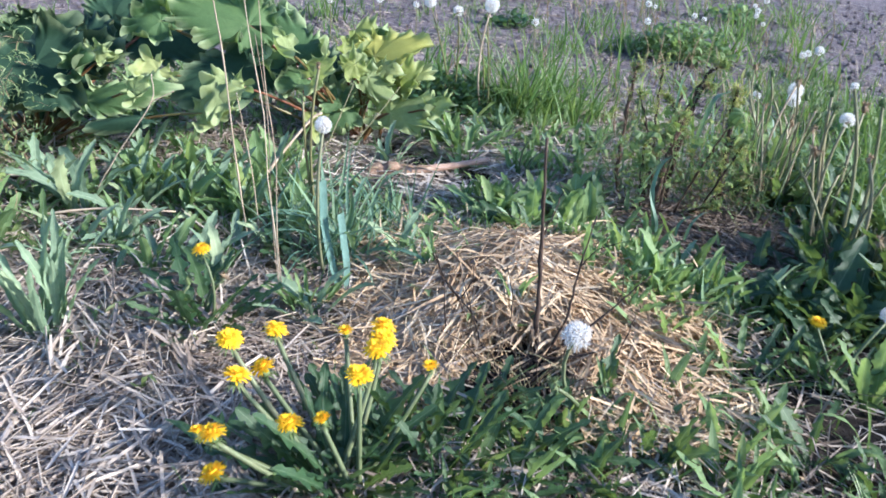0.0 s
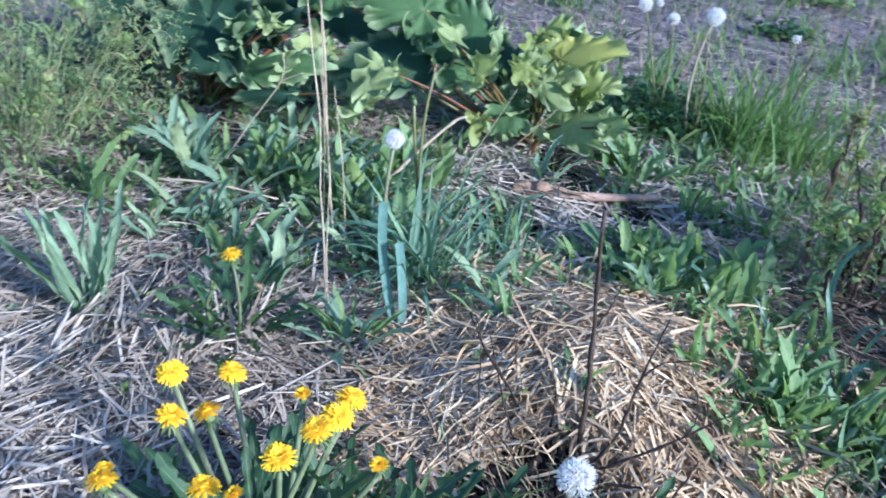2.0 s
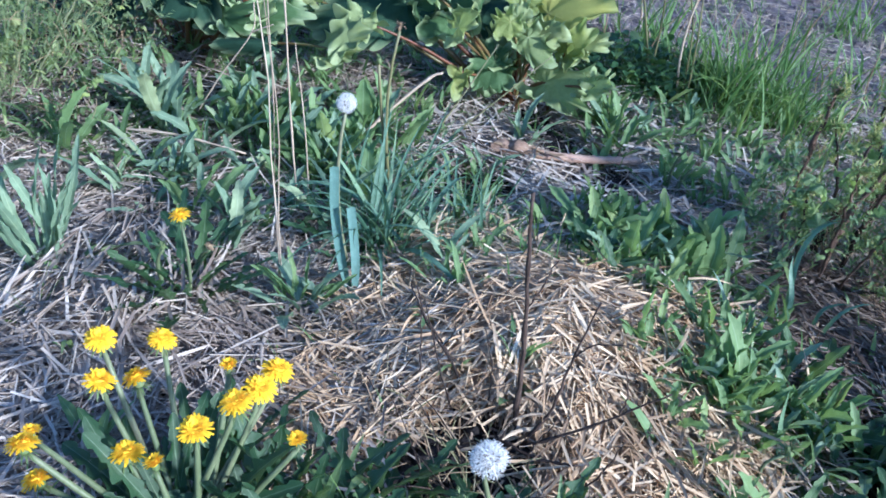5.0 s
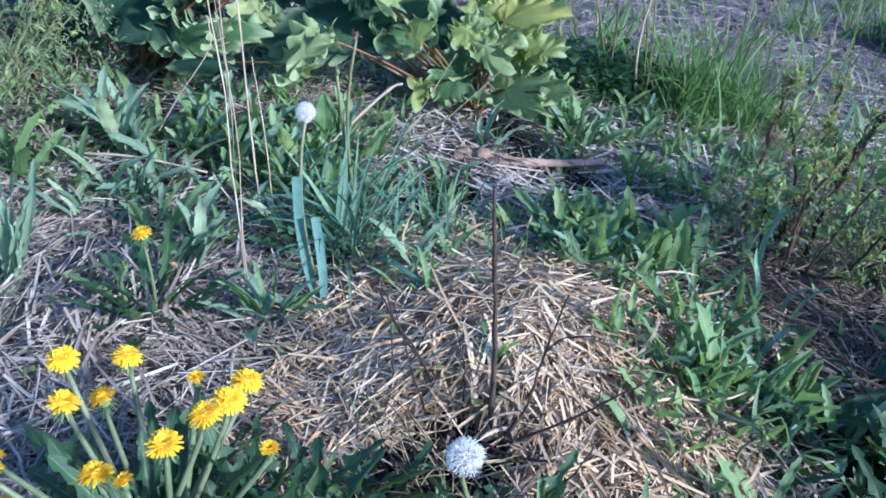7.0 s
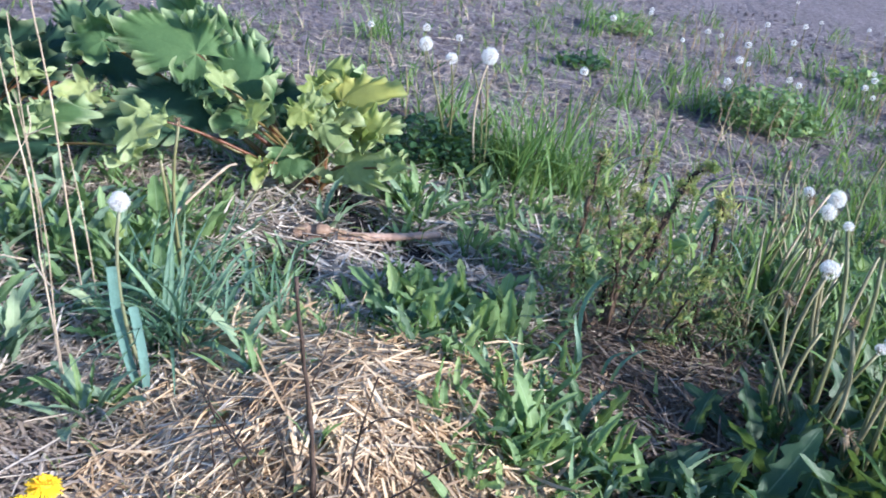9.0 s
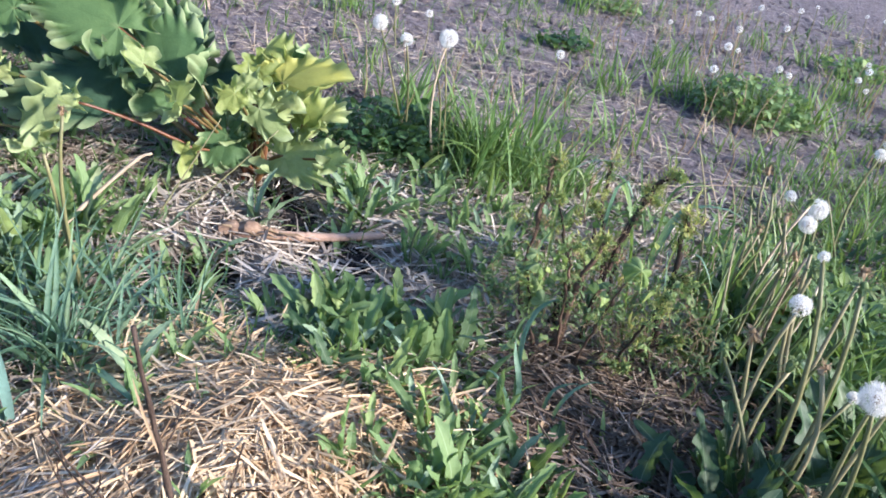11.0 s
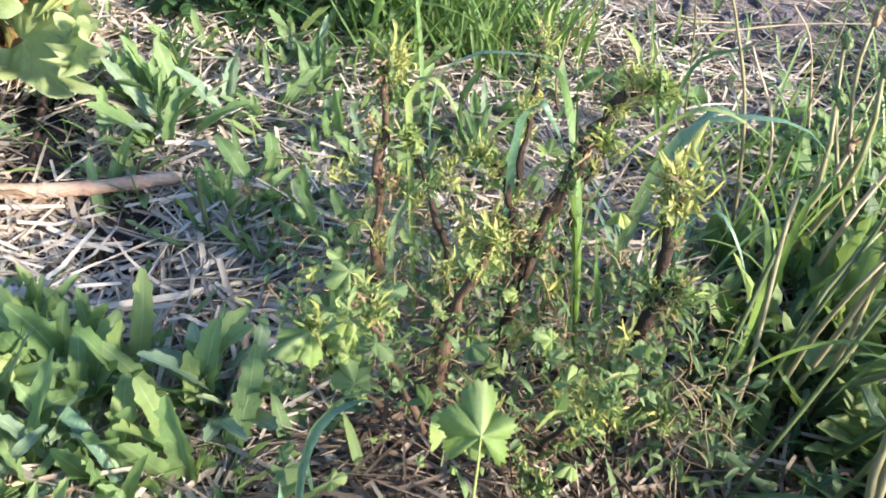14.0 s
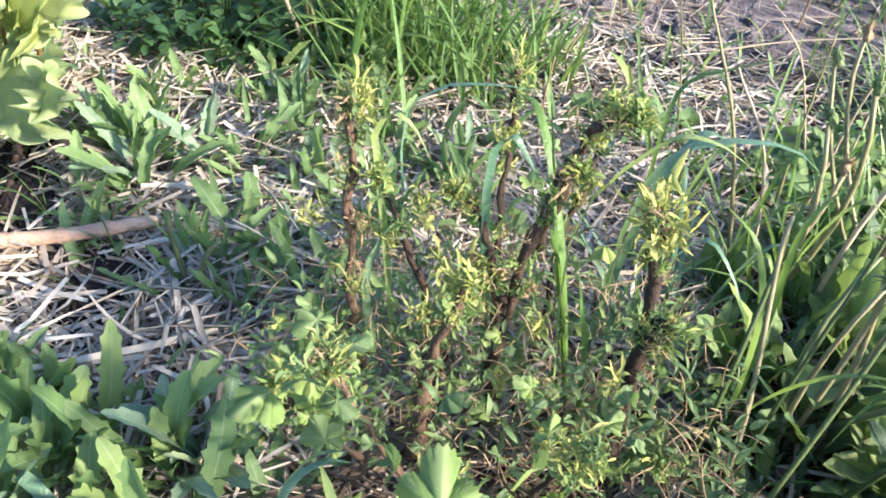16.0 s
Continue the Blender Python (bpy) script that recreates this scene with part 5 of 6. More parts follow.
dry_stalk([([(-0.196, 2.690, 0.02), (-0.140, 2.580, 0.022), (-0.085, 2.475, 0.018), (-0.075, 2.43, 0.016)], 0.0070, 0.0050), ([(-0.15, 2.60, 0.02), (-0.115, 2.565, 0.05), (-0.085, 2.545, 0.055)], 0.0040, 0.0020)], "black rotted twig lying on soil beside the old stalk", "", "bark", "dead_twig")
clock_plant(0.284, 2.378, [((0.291, 2.360, 0.151), 5), ((0.33, 2.40, 0.10), 5)], 4, 60, "thin dandelion with closed white-tipped buds", 60, 0.12)

# ---- sapling on the mound ----
def sapling():
    rnd = random.Random(77)
    root = thing("sapling", 0.212, 1.365, "bare dark brown sapling with thin side twigs on a straw mound", "sapling")
    o = root.matrix_basis.translation
    for k, (pts, r0, r1) in enumerate((([(0.213, 1.368, 0.04), (0.212, 1.358, 0.20), (0.206, 1.342, 0.35), (0.200, 1.325, 0.492)], 0.0050, 0.0026),
                                       ([(0.235, 1.345, 0.045), (0.268, 1.352, 0.13), (0.282, 1.356, 0.22), (0.305, 1.362, 0.335)], 0.0036, 0.0014),
                                       ([(0.235, 1.340, 0.045), (0.310, 1.350, 0.105), (0.370, 1.365, 0.155), (0.425, 1.380, 0.205)], 0.0034, 0.0014),
                                       ([(0.120, 1.400, 0.055), (0.075, 1.405, 0.12), (0.035, 1.400, 0.18), (0.008, 1.395, 0.245)], 0.0026, 0.0012),
                                       ([(0.085, 1.430, 0.06), (0.058, 1.42, 0.13), (0.03, 1.41, 0.18), (0.015, 1.405, 0.235)], 0.0028, 0.0012),
                                       ([(0.045, 1.390, 0.04), (0.035, 1.390, 0.12), (0.034, 1.388, 0.20)], 0.0018, 0.0010),
                                       ([(0.210, 1.352, 0.30), (0.228, 1.350, 0.35), (0.240, 1.348, 0.39)], 0.0016, 0.0009),
                                       ([(0.330, 1.300, 0.03), (0.365, 1.300, 0.09), (0.385, 1.305, 0.16)], 0.0022, 0.0010),
                                       ([(0.16, 1.385, 0.06), (0.165, 1.37, 0.14), (0.150, 1.36, 0.23)], 0.0018, 0.0009),
                                       ([(0.20, 1.340, 0.045), (0.27, 1.320, 0.055), (0.33, 1.315, 0.075)], 0.0034, 0.0020),
                                       ([(0.285, 1.356, 0.235), (0.31, 1.35, 0.27), (0.35, 1.345, 0.29)], 0.0018, 0.0008), ([(0.365, 1.364, 0.150), (0.37, 1.36, 0.19), (0.362, 1.355, 0.24)], 0.0016, 0.0008), ([(0.06, 1.42, 0.12), (0.085, 1.40, 0.17), (0.09, 1.39, 0.22)], 0.0016, 0.0008),
                                       ([(0.11, 1.36, 0.05), (0.085, 1.35, 0.14), (0.055, 1.345, 0.26)], 0.0020, 0.0008), ([(0.26, 1.30, 0.04), (0.262, 1.29, 0.10), (0.29, 1.285, 0.17)], 0.0018, 0.0008))):
        g = Geo()
        path = [p - o + Vector((rnd.uniform(-1, 1), rnd.uniform(-1, 1), 0)) * 0.0018 for p in blade_path(pts, 15)]
        g.tube(path, [(0.90 if k == 0 else 0.85) * (r0 + (r1 - r0) * i / 14) * (1.35 if i % 4 == 2 else 1.0) for i in range(15)], 6, True, 0.12, rnd)
        part("trunk" if k == 0 else "twig", g.mesh("twig", M["bark"]), root)


sapling()


# ---- old stalk lying on the straw ----
def lying_stalk():
    rnd = random.Random(5)
    root = thing("old_stalk", 0.0, 2.40, "dried tan plant stalk with a gnarled root end, lying on straw", "dry stalk", "", 0.0)
    o = Vector((0, 2.40, 0))
    for name, pts, r0, r1, n, knob, label in (
            ("root_end", [(-0.195, 2.325, 0.030), (-0.150, 2.340, 0.044), (-0.095, 2.350, 0.046), (-0.045, 2.372, 0.034)], 0.0215, 0.0130, 18, 0.30, "gnarled brown root end"),
            ("root_end", [(-0.165, 2.310, 0.028), (-0.130, 2.318, 0.040), (-0.085, 2.335, 0.036)], 0.0120, 0.0070, 10, 0.30, "gnarled brown root end"),
            ("stalk", [(-0.075, 2.358, 0.038), (0.010, 2.388, 0.036), (0.090, 2.425, 0.035), (0.180, 2.476, 0.034)], 0.0125, 0.0092, 40, 0.05, "smooth jointed stalk")):
        g = Geo()
        path = blade_path(pts, n)
        joint = (13, 22, 31) if name == "stalk" else ()
        rad = [(r0 + (r1 - r0) * i / (n - 1)) * (1.22 if i in joint else 0.96 if i - 1 in joint else 1.0) * (0.65 if i in (0, n - 1) else 1.0) * (rnd.uniform(0.75, 1.25) if knob > 0.1 else 1.0) for i in range(n)]
        g.tube([p - o for p in path], rad, 12, True, knob, rnd)
        part(name, g.mesh(name, M["stalk" if name == "stalk" else "root"]), root, None, label)
    for i in range(9):
        a, b = rnd.uniform(-0.19, -0.04), rnd.uniform(2.31, 2.36)
        g = Geo()
        g.blade([Vector((a + 0.020 * k, b + 0.006 * k, 0.060 + 0.004 * math.sin(2 * k + i) - 0.004 * k)) - o for k in range(4)], [Vector((0.2, 1, rnd.uniform(-0.6, 0.6)))] * 4, [0.002, 0.006, 0.005, 0.001], 3, 0.4)
        part("bark_strip", g.mesh("bark_strip", M["withered"]), root, None, "torn strip of dry bark")
    for pts, r in (([(0.03, 2.43, 0.05), (0.075, 2.432, 0.03), (0.11, 2.415, 0.004)], 0.0025), ([(0.12, 2.475, 0.06), (0.118, 2.45, 0.03), (0.125, 2.43, 0.005)], 0.0022)):
        g = Geo()
        g.tube([p - o for p in blade_path(pts, 8)], [r * (1 - 0.06 * i) for i in range(8)], 7, True, 0.1, rnd)
        part("twig", g.mesh("twig", M["bark"]), root)


lying_stalk()


# ---- rhubarb ----
def rhubarb_leaf(root, base, tip, width, mat, seed, face=(0.15, -0.75, 0.65), foot=None):
    """A heart-shaped blade with a crumpled, partly rolled rim, spread round the top of its stalk."""
    rnd, o = random.Random(seed), root.matrix_basis.translation
    base, tip = Vector(base), Vector(tip)
    axis = tip - base
    ln = 1.05 * axis.length
    axis.normalize()
    side = axis.cross(Vector(face)).normalized()
    up = side.cross(axis).normalized()
    half = 0.52 * width
    ph = [rnd.uniform(0, 40) for _ in range(6)]
    droop, cup, roll = rnd.uniform(0.10, 0.35), rnd.uniform(-0.15, 0.25), rnd.uniform(0.8, 1.8)
    rows, uvs, na, nr = [], [], 181, 14
    # the rim's outline, and its length from one end to each point
    rim_at, along = [], [0.0]
    for j in range(na):
        a = 2.85 * (2 * j / (na - 1) - 1)
        c, s = math.cos(a), math.sin(a)
        reach = 1 / math.sqrt((c / (ln if c > 0 else 0.25 * ln + 0.30 * half)) ** 2 + (s / half) ** 2)
        rim_at.append((a, c, s, reach * (1 + 0.14 * noise.noise((a * 1.3, ph[0], 0.0)))))
        if j:
            b = rim_at[j - 1]
            along.append(along[-1] + math.hypot(reach * c - b[3] * b[1], reach * s - b[3] * b[2]))
    frill = (0.017 if width > 0.11 else 0.011) * (0.6 if mat == "rhubarb" else 1.0)
    roll *= 0.6 if mat == "rhubarb" else 1.0
    for i in range(nr):
        r = (i / (nr - 1)) ** 0.8
        row, ur = [], []
        for j, (a, c, s, reach) in enumerate(rim_at):
            t, way = a / 2.85, along[j]
            rim = max(0.0, r - 0.60) / 0.40
            shift = 4.0 * noise.noise((way * 16.0, ph[2], 1.5 * r))
            strong = 0.5 + 2.2 * abs(noise.noise((way * 11.0, ph[3], 5.0)))
            wave = math.tau * way / 0.060 + shift + ph[2]
            crimp = math.sin(2.2 * wave + ph[3])
            turned = max(0.0, noise.noise((way * 9.0, ph[4], 3.0)) + 0.10) * roll
            pleat = abs(((t * 3.0 + 0.5) % 1.0) - 0.5) - 0.25
            z = half * (cup * r * r + 0.26 * pleat * r * (1.2 - r) + 1.1 * turned * rim ** 1.5)
            z += frill * (math.sin(wave) * strong * rim ** 1.2 + 0.30 * crimp * rim ** 2)
            z += half * 0.34 * r * noise.noise((c * r * 1.7, s * r * 1.7, ph[5])) - droop * ln * max(0.0, c) * r * r
            d = reach * r * (1 - 0.34 * turned * rim ** 2) + rim ** 2 * (0.012 * math.sin(wave + 1.2) * strong + 0.003 * crimp)
            row.append(base + axis * (d * c) + side * (d * s) + up * z - o)
            ur.append((0.5 + 0.5 * r, 0.5 + 0.5 * t + 0.45 * r))
        rows.append(row)
        uvs.append(ur)
    g = Geo()
    g.grid(rows, uvs)
    leaf = part("leaf", g.mesh("leaf", M[mat]), root, None, {"rhubarb": "dark frilled leaf blade", "rhubarb_mid": "green frilled leaf blade", "rhubarb_pale": "pale green frilled leaf blade", "rhubarb_sunlit": "frilled leaf blade coloured yellow-green as if sunlit"}[mat])
    g = Geo()
    crown = Vector(foot) if foot else o + Vector((rnd.uniform(-0.04, 0.04), rnd.uniform(-0.04, 0.04), -0.01))
    path = bow(crown, base - up * 0.004, Vector((0, 0, 0.03)), 8)
    thick = 0.0095 if width > 0.12 else 0.006
    g.tube([p - o for p in path], [thick * (1 - 0.07 * i) for i in range(8)], 8)
    part("petiole", g.mesh("petiole", M["petiole"]), leaf, None, "reddish leaf stalk")


def young_leaves(root, count, reach, low, high, seed):
    rnd, o = random.Random(seed), root.matrix_basis.translation
    for i in range(count):
        a = rnd.uniform(0, math.tau)
        r = reach * rnd.uniform(0.25, 1.0)
        b = o + Vector((r * math.cos(a), r * math.sin(a), rnd.uniform(low, high)))
        d = Vector((math.cos(a) + rnd.uniform(-0.6, 0.6), math.sin(a) - 0.35 + rnd.uniform(-0.6, 0.6), rnd.uniform(-0.4, 0.7))).normalized()
        w = rnd.uniform(0.06, 0.11)
        rhubarb_leaf(root, b, b + d * w * rnd.uniform(0.5, 0.8), w, "rhubarb_pale" if i % 3 else "rhubarb_mid", seed + i, (rnd.uniform(-0.4, 0.5), rnd.uniform(-1.2, 0.1), rnd.uniform(0.3, 1)))


near_rhubarb = thing("rhubarb", -0.27, 2.69, "rhubarb plant with frilled green and pale leaves on red stalks", "rhubarb", "rhubarb plants")
far_rhubarb = thing("rhubarb", -1.19, 2.36, "large dark green rhubarb plant with broad frilled leaves", "rhubarb", "rhubarb plants")
# each blade's colour also carries the light or shade it lies in
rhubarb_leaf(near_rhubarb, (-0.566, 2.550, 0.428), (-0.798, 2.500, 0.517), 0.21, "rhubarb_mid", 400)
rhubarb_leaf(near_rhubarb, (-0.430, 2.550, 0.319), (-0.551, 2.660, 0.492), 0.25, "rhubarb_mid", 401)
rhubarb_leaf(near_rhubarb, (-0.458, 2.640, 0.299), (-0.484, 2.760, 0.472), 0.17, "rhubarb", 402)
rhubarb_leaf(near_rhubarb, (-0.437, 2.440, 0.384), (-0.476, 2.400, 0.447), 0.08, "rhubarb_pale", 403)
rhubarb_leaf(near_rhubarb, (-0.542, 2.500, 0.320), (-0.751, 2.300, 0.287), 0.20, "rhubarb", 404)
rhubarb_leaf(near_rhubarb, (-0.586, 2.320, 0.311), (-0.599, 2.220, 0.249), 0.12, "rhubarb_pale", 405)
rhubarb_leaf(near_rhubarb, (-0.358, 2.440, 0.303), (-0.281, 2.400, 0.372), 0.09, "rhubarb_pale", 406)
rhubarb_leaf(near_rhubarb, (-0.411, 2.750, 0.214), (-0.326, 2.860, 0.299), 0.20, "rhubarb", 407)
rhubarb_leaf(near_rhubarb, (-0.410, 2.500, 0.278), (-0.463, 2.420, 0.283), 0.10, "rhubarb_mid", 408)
rhubarb_leaf(near_rhubarb, (-0.266, 2.720, 0.326), (-0.188, 2.780, 0.431), 0.09, "rhubarb_sunlit", 409)
rhubarb_leaf(near_rhubarb, (-0.196, 2.720, 0.300), (-0.025, 2.690, 0.372), 0.16, "rhubarb_sunlit", 410)
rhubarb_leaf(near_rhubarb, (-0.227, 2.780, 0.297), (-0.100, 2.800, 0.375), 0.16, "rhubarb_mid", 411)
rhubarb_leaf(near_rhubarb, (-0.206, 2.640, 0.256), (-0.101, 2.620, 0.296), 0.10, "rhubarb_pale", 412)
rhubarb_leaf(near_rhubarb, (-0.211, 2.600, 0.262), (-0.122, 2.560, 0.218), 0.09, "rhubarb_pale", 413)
rhubarb_leaf(near_rhubarb, (-0.242, 2.520, 0.320), (-0.262, 2.480, 0.277), 0.08, "rhubarb_sunlit", 414)
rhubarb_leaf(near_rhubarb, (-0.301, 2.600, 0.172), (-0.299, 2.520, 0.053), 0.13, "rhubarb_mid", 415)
rhubarb_leaf(near_rhubarb, (-0.367, 2.520, 0.146), (-0.372, 2.490, 0.089), 0.06, "rhubarb_sunlit", 416)
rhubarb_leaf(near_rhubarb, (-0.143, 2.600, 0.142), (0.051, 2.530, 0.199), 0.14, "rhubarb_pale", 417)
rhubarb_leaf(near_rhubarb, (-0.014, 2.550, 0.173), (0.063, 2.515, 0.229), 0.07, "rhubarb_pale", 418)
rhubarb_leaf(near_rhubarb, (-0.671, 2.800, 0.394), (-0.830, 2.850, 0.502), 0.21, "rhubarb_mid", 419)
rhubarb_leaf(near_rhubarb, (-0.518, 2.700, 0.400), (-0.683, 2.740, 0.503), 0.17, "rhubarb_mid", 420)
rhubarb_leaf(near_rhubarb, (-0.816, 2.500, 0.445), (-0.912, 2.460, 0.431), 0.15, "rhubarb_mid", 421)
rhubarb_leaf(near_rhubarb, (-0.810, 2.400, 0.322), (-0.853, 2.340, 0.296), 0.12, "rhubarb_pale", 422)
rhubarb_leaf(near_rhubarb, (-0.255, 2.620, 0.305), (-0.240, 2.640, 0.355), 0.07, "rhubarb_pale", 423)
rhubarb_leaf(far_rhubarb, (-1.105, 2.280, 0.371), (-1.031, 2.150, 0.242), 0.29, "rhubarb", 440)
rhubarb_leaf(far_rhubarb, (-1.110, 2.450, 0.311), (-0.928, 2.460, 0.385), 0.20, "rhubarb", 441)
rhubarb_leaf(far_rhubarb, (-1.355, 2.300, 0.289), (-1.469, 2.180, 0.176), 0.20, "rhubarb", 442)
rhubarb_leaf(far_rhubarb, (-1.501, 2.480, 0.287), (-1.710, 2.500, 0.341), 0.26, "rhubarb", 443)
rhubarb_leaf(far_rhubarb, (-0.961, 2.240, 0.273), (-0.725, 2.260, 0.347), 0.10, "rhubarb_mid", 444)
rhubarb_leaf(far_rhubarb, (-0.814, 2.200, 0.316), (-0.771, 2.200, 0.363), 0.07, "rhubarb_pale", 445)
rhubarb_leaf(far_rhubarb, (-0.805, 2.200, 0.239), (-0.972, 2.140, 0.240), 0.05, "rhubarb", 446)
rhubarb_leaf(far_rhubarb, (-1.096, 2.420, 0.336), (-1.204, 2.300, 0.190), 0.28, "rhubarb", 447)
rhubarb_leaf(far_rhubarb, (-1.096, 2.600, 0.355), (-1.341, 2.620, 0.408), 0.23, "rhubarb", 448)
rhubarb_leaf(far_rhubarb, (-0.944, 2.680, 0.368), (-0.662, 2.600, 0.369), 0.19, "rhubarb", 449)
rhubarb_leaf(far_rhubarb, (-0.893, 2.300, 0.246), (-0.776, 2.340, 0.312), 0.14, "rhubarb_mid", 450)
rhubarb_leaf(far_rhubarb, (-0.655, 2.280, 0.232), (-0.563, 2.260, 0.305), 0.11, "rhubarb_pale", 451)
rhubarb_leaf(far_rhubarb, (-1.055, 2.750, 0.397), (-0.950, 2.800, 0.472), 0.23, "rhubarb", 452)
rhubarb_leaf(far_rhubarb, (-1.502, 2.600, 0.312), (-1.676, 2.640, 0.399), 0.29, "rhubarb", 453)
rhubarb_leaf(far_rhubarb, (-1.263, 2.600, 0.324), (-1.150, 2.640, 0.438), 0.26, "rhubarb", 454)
rhubarb_leaf(near_rhubarb, (-0.112, 2.660, 0.225), (-0.060, 2.640, 0.300), 0.11, "rhubarb_sunlit", 424, (0.3, -0.8, 0.5), (-0.150, 2.675, 0.000))
rhubarb_leaf(near_rhubarb, (-0.150, 2.665, 0.215), (-0.150, 2.640, 0.300), 0.10, "rhubarb_sunlit", 425, (0.1, -0.9, 0.4), (-0.185, 2.680, 0.000))
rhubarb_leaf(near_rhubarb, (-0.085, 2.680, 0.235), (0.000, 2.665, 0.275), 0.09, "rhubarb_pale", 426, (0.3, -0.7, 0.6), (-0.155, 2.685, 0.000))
young_leaves(near_rhubarb, 7, 0.15, 0.10, 0.24, 460)
young_leaves(far_rhubarb, 8, 0.26, 0.12, 0.30, 490)


# ---- currant bushes ----
def palm_leaf(seed, mat):
    """A currant leaf of length 1 with three to five toothed lobes, growing along +y."""
    rnd, g = random.Random(seed), Geo()
    rows, uvs, n = [], [], 61
    tip = [rnd.uniform(0.8, 1.15) for _ in range(5)]
    rnd_curl = rnd.uniform(-0.3, 0.55)
    for r in (0.0, 0.35, 0.7, 1.0):
        row, ur = [], []
        for i in range(n):
            t = -1 + 2 * i / (n - 1)
            a = t * 2.45
            k = min(range(5), key=lambda q: abs(a - 1.12 * (q - 2)))
            off = abs(a - 1.12 * (k - 2)) / 0.56
            lobe = tip[k] * (1.0 - 0.27 * min(1.0, off) ** 1.7) * (1 - 0.16 * abs(k - 2))
            lobe += 0.045 * (1 if i % 2 else -1) * (r > 0.9)
            z = r * (0.07 - 0.12 * min(1.0, off)) + 0.12 * r * r * math.sin(3 * a + seed) - rnd_curl * r * r
            row.append(Vector((0.66 * r * lobe * math.sin(a), 0.30 + 0.66 * r * lobe * math.cos(a), z)))
            ur.append((0.5 + 0.5 * t * r, 0.3 + 0.7 * r))
        rows.append(row)
        uvs.append(ur)
    g.grid(rows, uvs)
    g.tube([Vector((0, -0.45, -0.12)), Vector((0, -0.05, 0.0)), Vector((0, 0.30, 0.0))], [0.022, 0.018, 0.014], 4, False)
    return g.mesh("currant_leaf", M[mat])


def tuft_mesh(seed, mat, leaves=26, slim=1.0):
    """A ragged tuft of narrow, curled young leaves of length about 1."""
    rnd, g = random.Random(seed), Geo()
    for i in range(leaves):
        m = Matrix.Translation((rnd.gauss(0, 0.13), rnd.gauss(0, 0.13), rnd.uniform(-0.45, 0.25))) @ Matrix.Rotation(rnd.uniform(0, math.tau), 4, "Z")
        ln = rnd.uniform(0.2, 0.6) if i % 4 else rnd.uniform(0.6, 1.0)
        path = [m @ p for p in arc(ln, rnd.uniform(0, 88), rnd.uniform(-80, 100), 6, rnd.uniform(-0.3, 0.3))]
        k = slim * rnd.uniform(0.25, 0.65)
        g.blade(path, [m.to_3x3() @ Vector((1, rnd.uniform(-0.5, 0.5), rnd.uniform(-0.5, 0.5)))] * 6, [0.03 * k, 0.09 * k, 0.05 * k, 0.12 * k, 0.08 * k, 0.02 * k], 3, 0.6)
    return g.mesh("young_shoot", M[mat])


PALM = [palm_leaf(i, "currant") for i in range(5)]
PALM_PALE = [palm_leaf(10 + i, "currant_pale") for i in range(4)]
TUFT = [tuft_mesh(i, "bud") for i in range(2)] + [tuft_mesh(6, "bud", 22, 1.2), tuft_mesh(7, "withered", 16, 1.0)] + [tuft_mesh(10 + i, "currant_pale", 20, 1.3) for i in range(2)] + [tuft_mesh(14 + i, "currant", 20, 1.6) for i in range(3)]


def anywhere(rnd, tilt=60):
    return pose(0, 0, 0, 0, 0, rnd.uniform(0, 360)) @ pose(0, 0, 0, rnd.uniform(-15, tilt), rnd.uniform(-25, 25), 0)


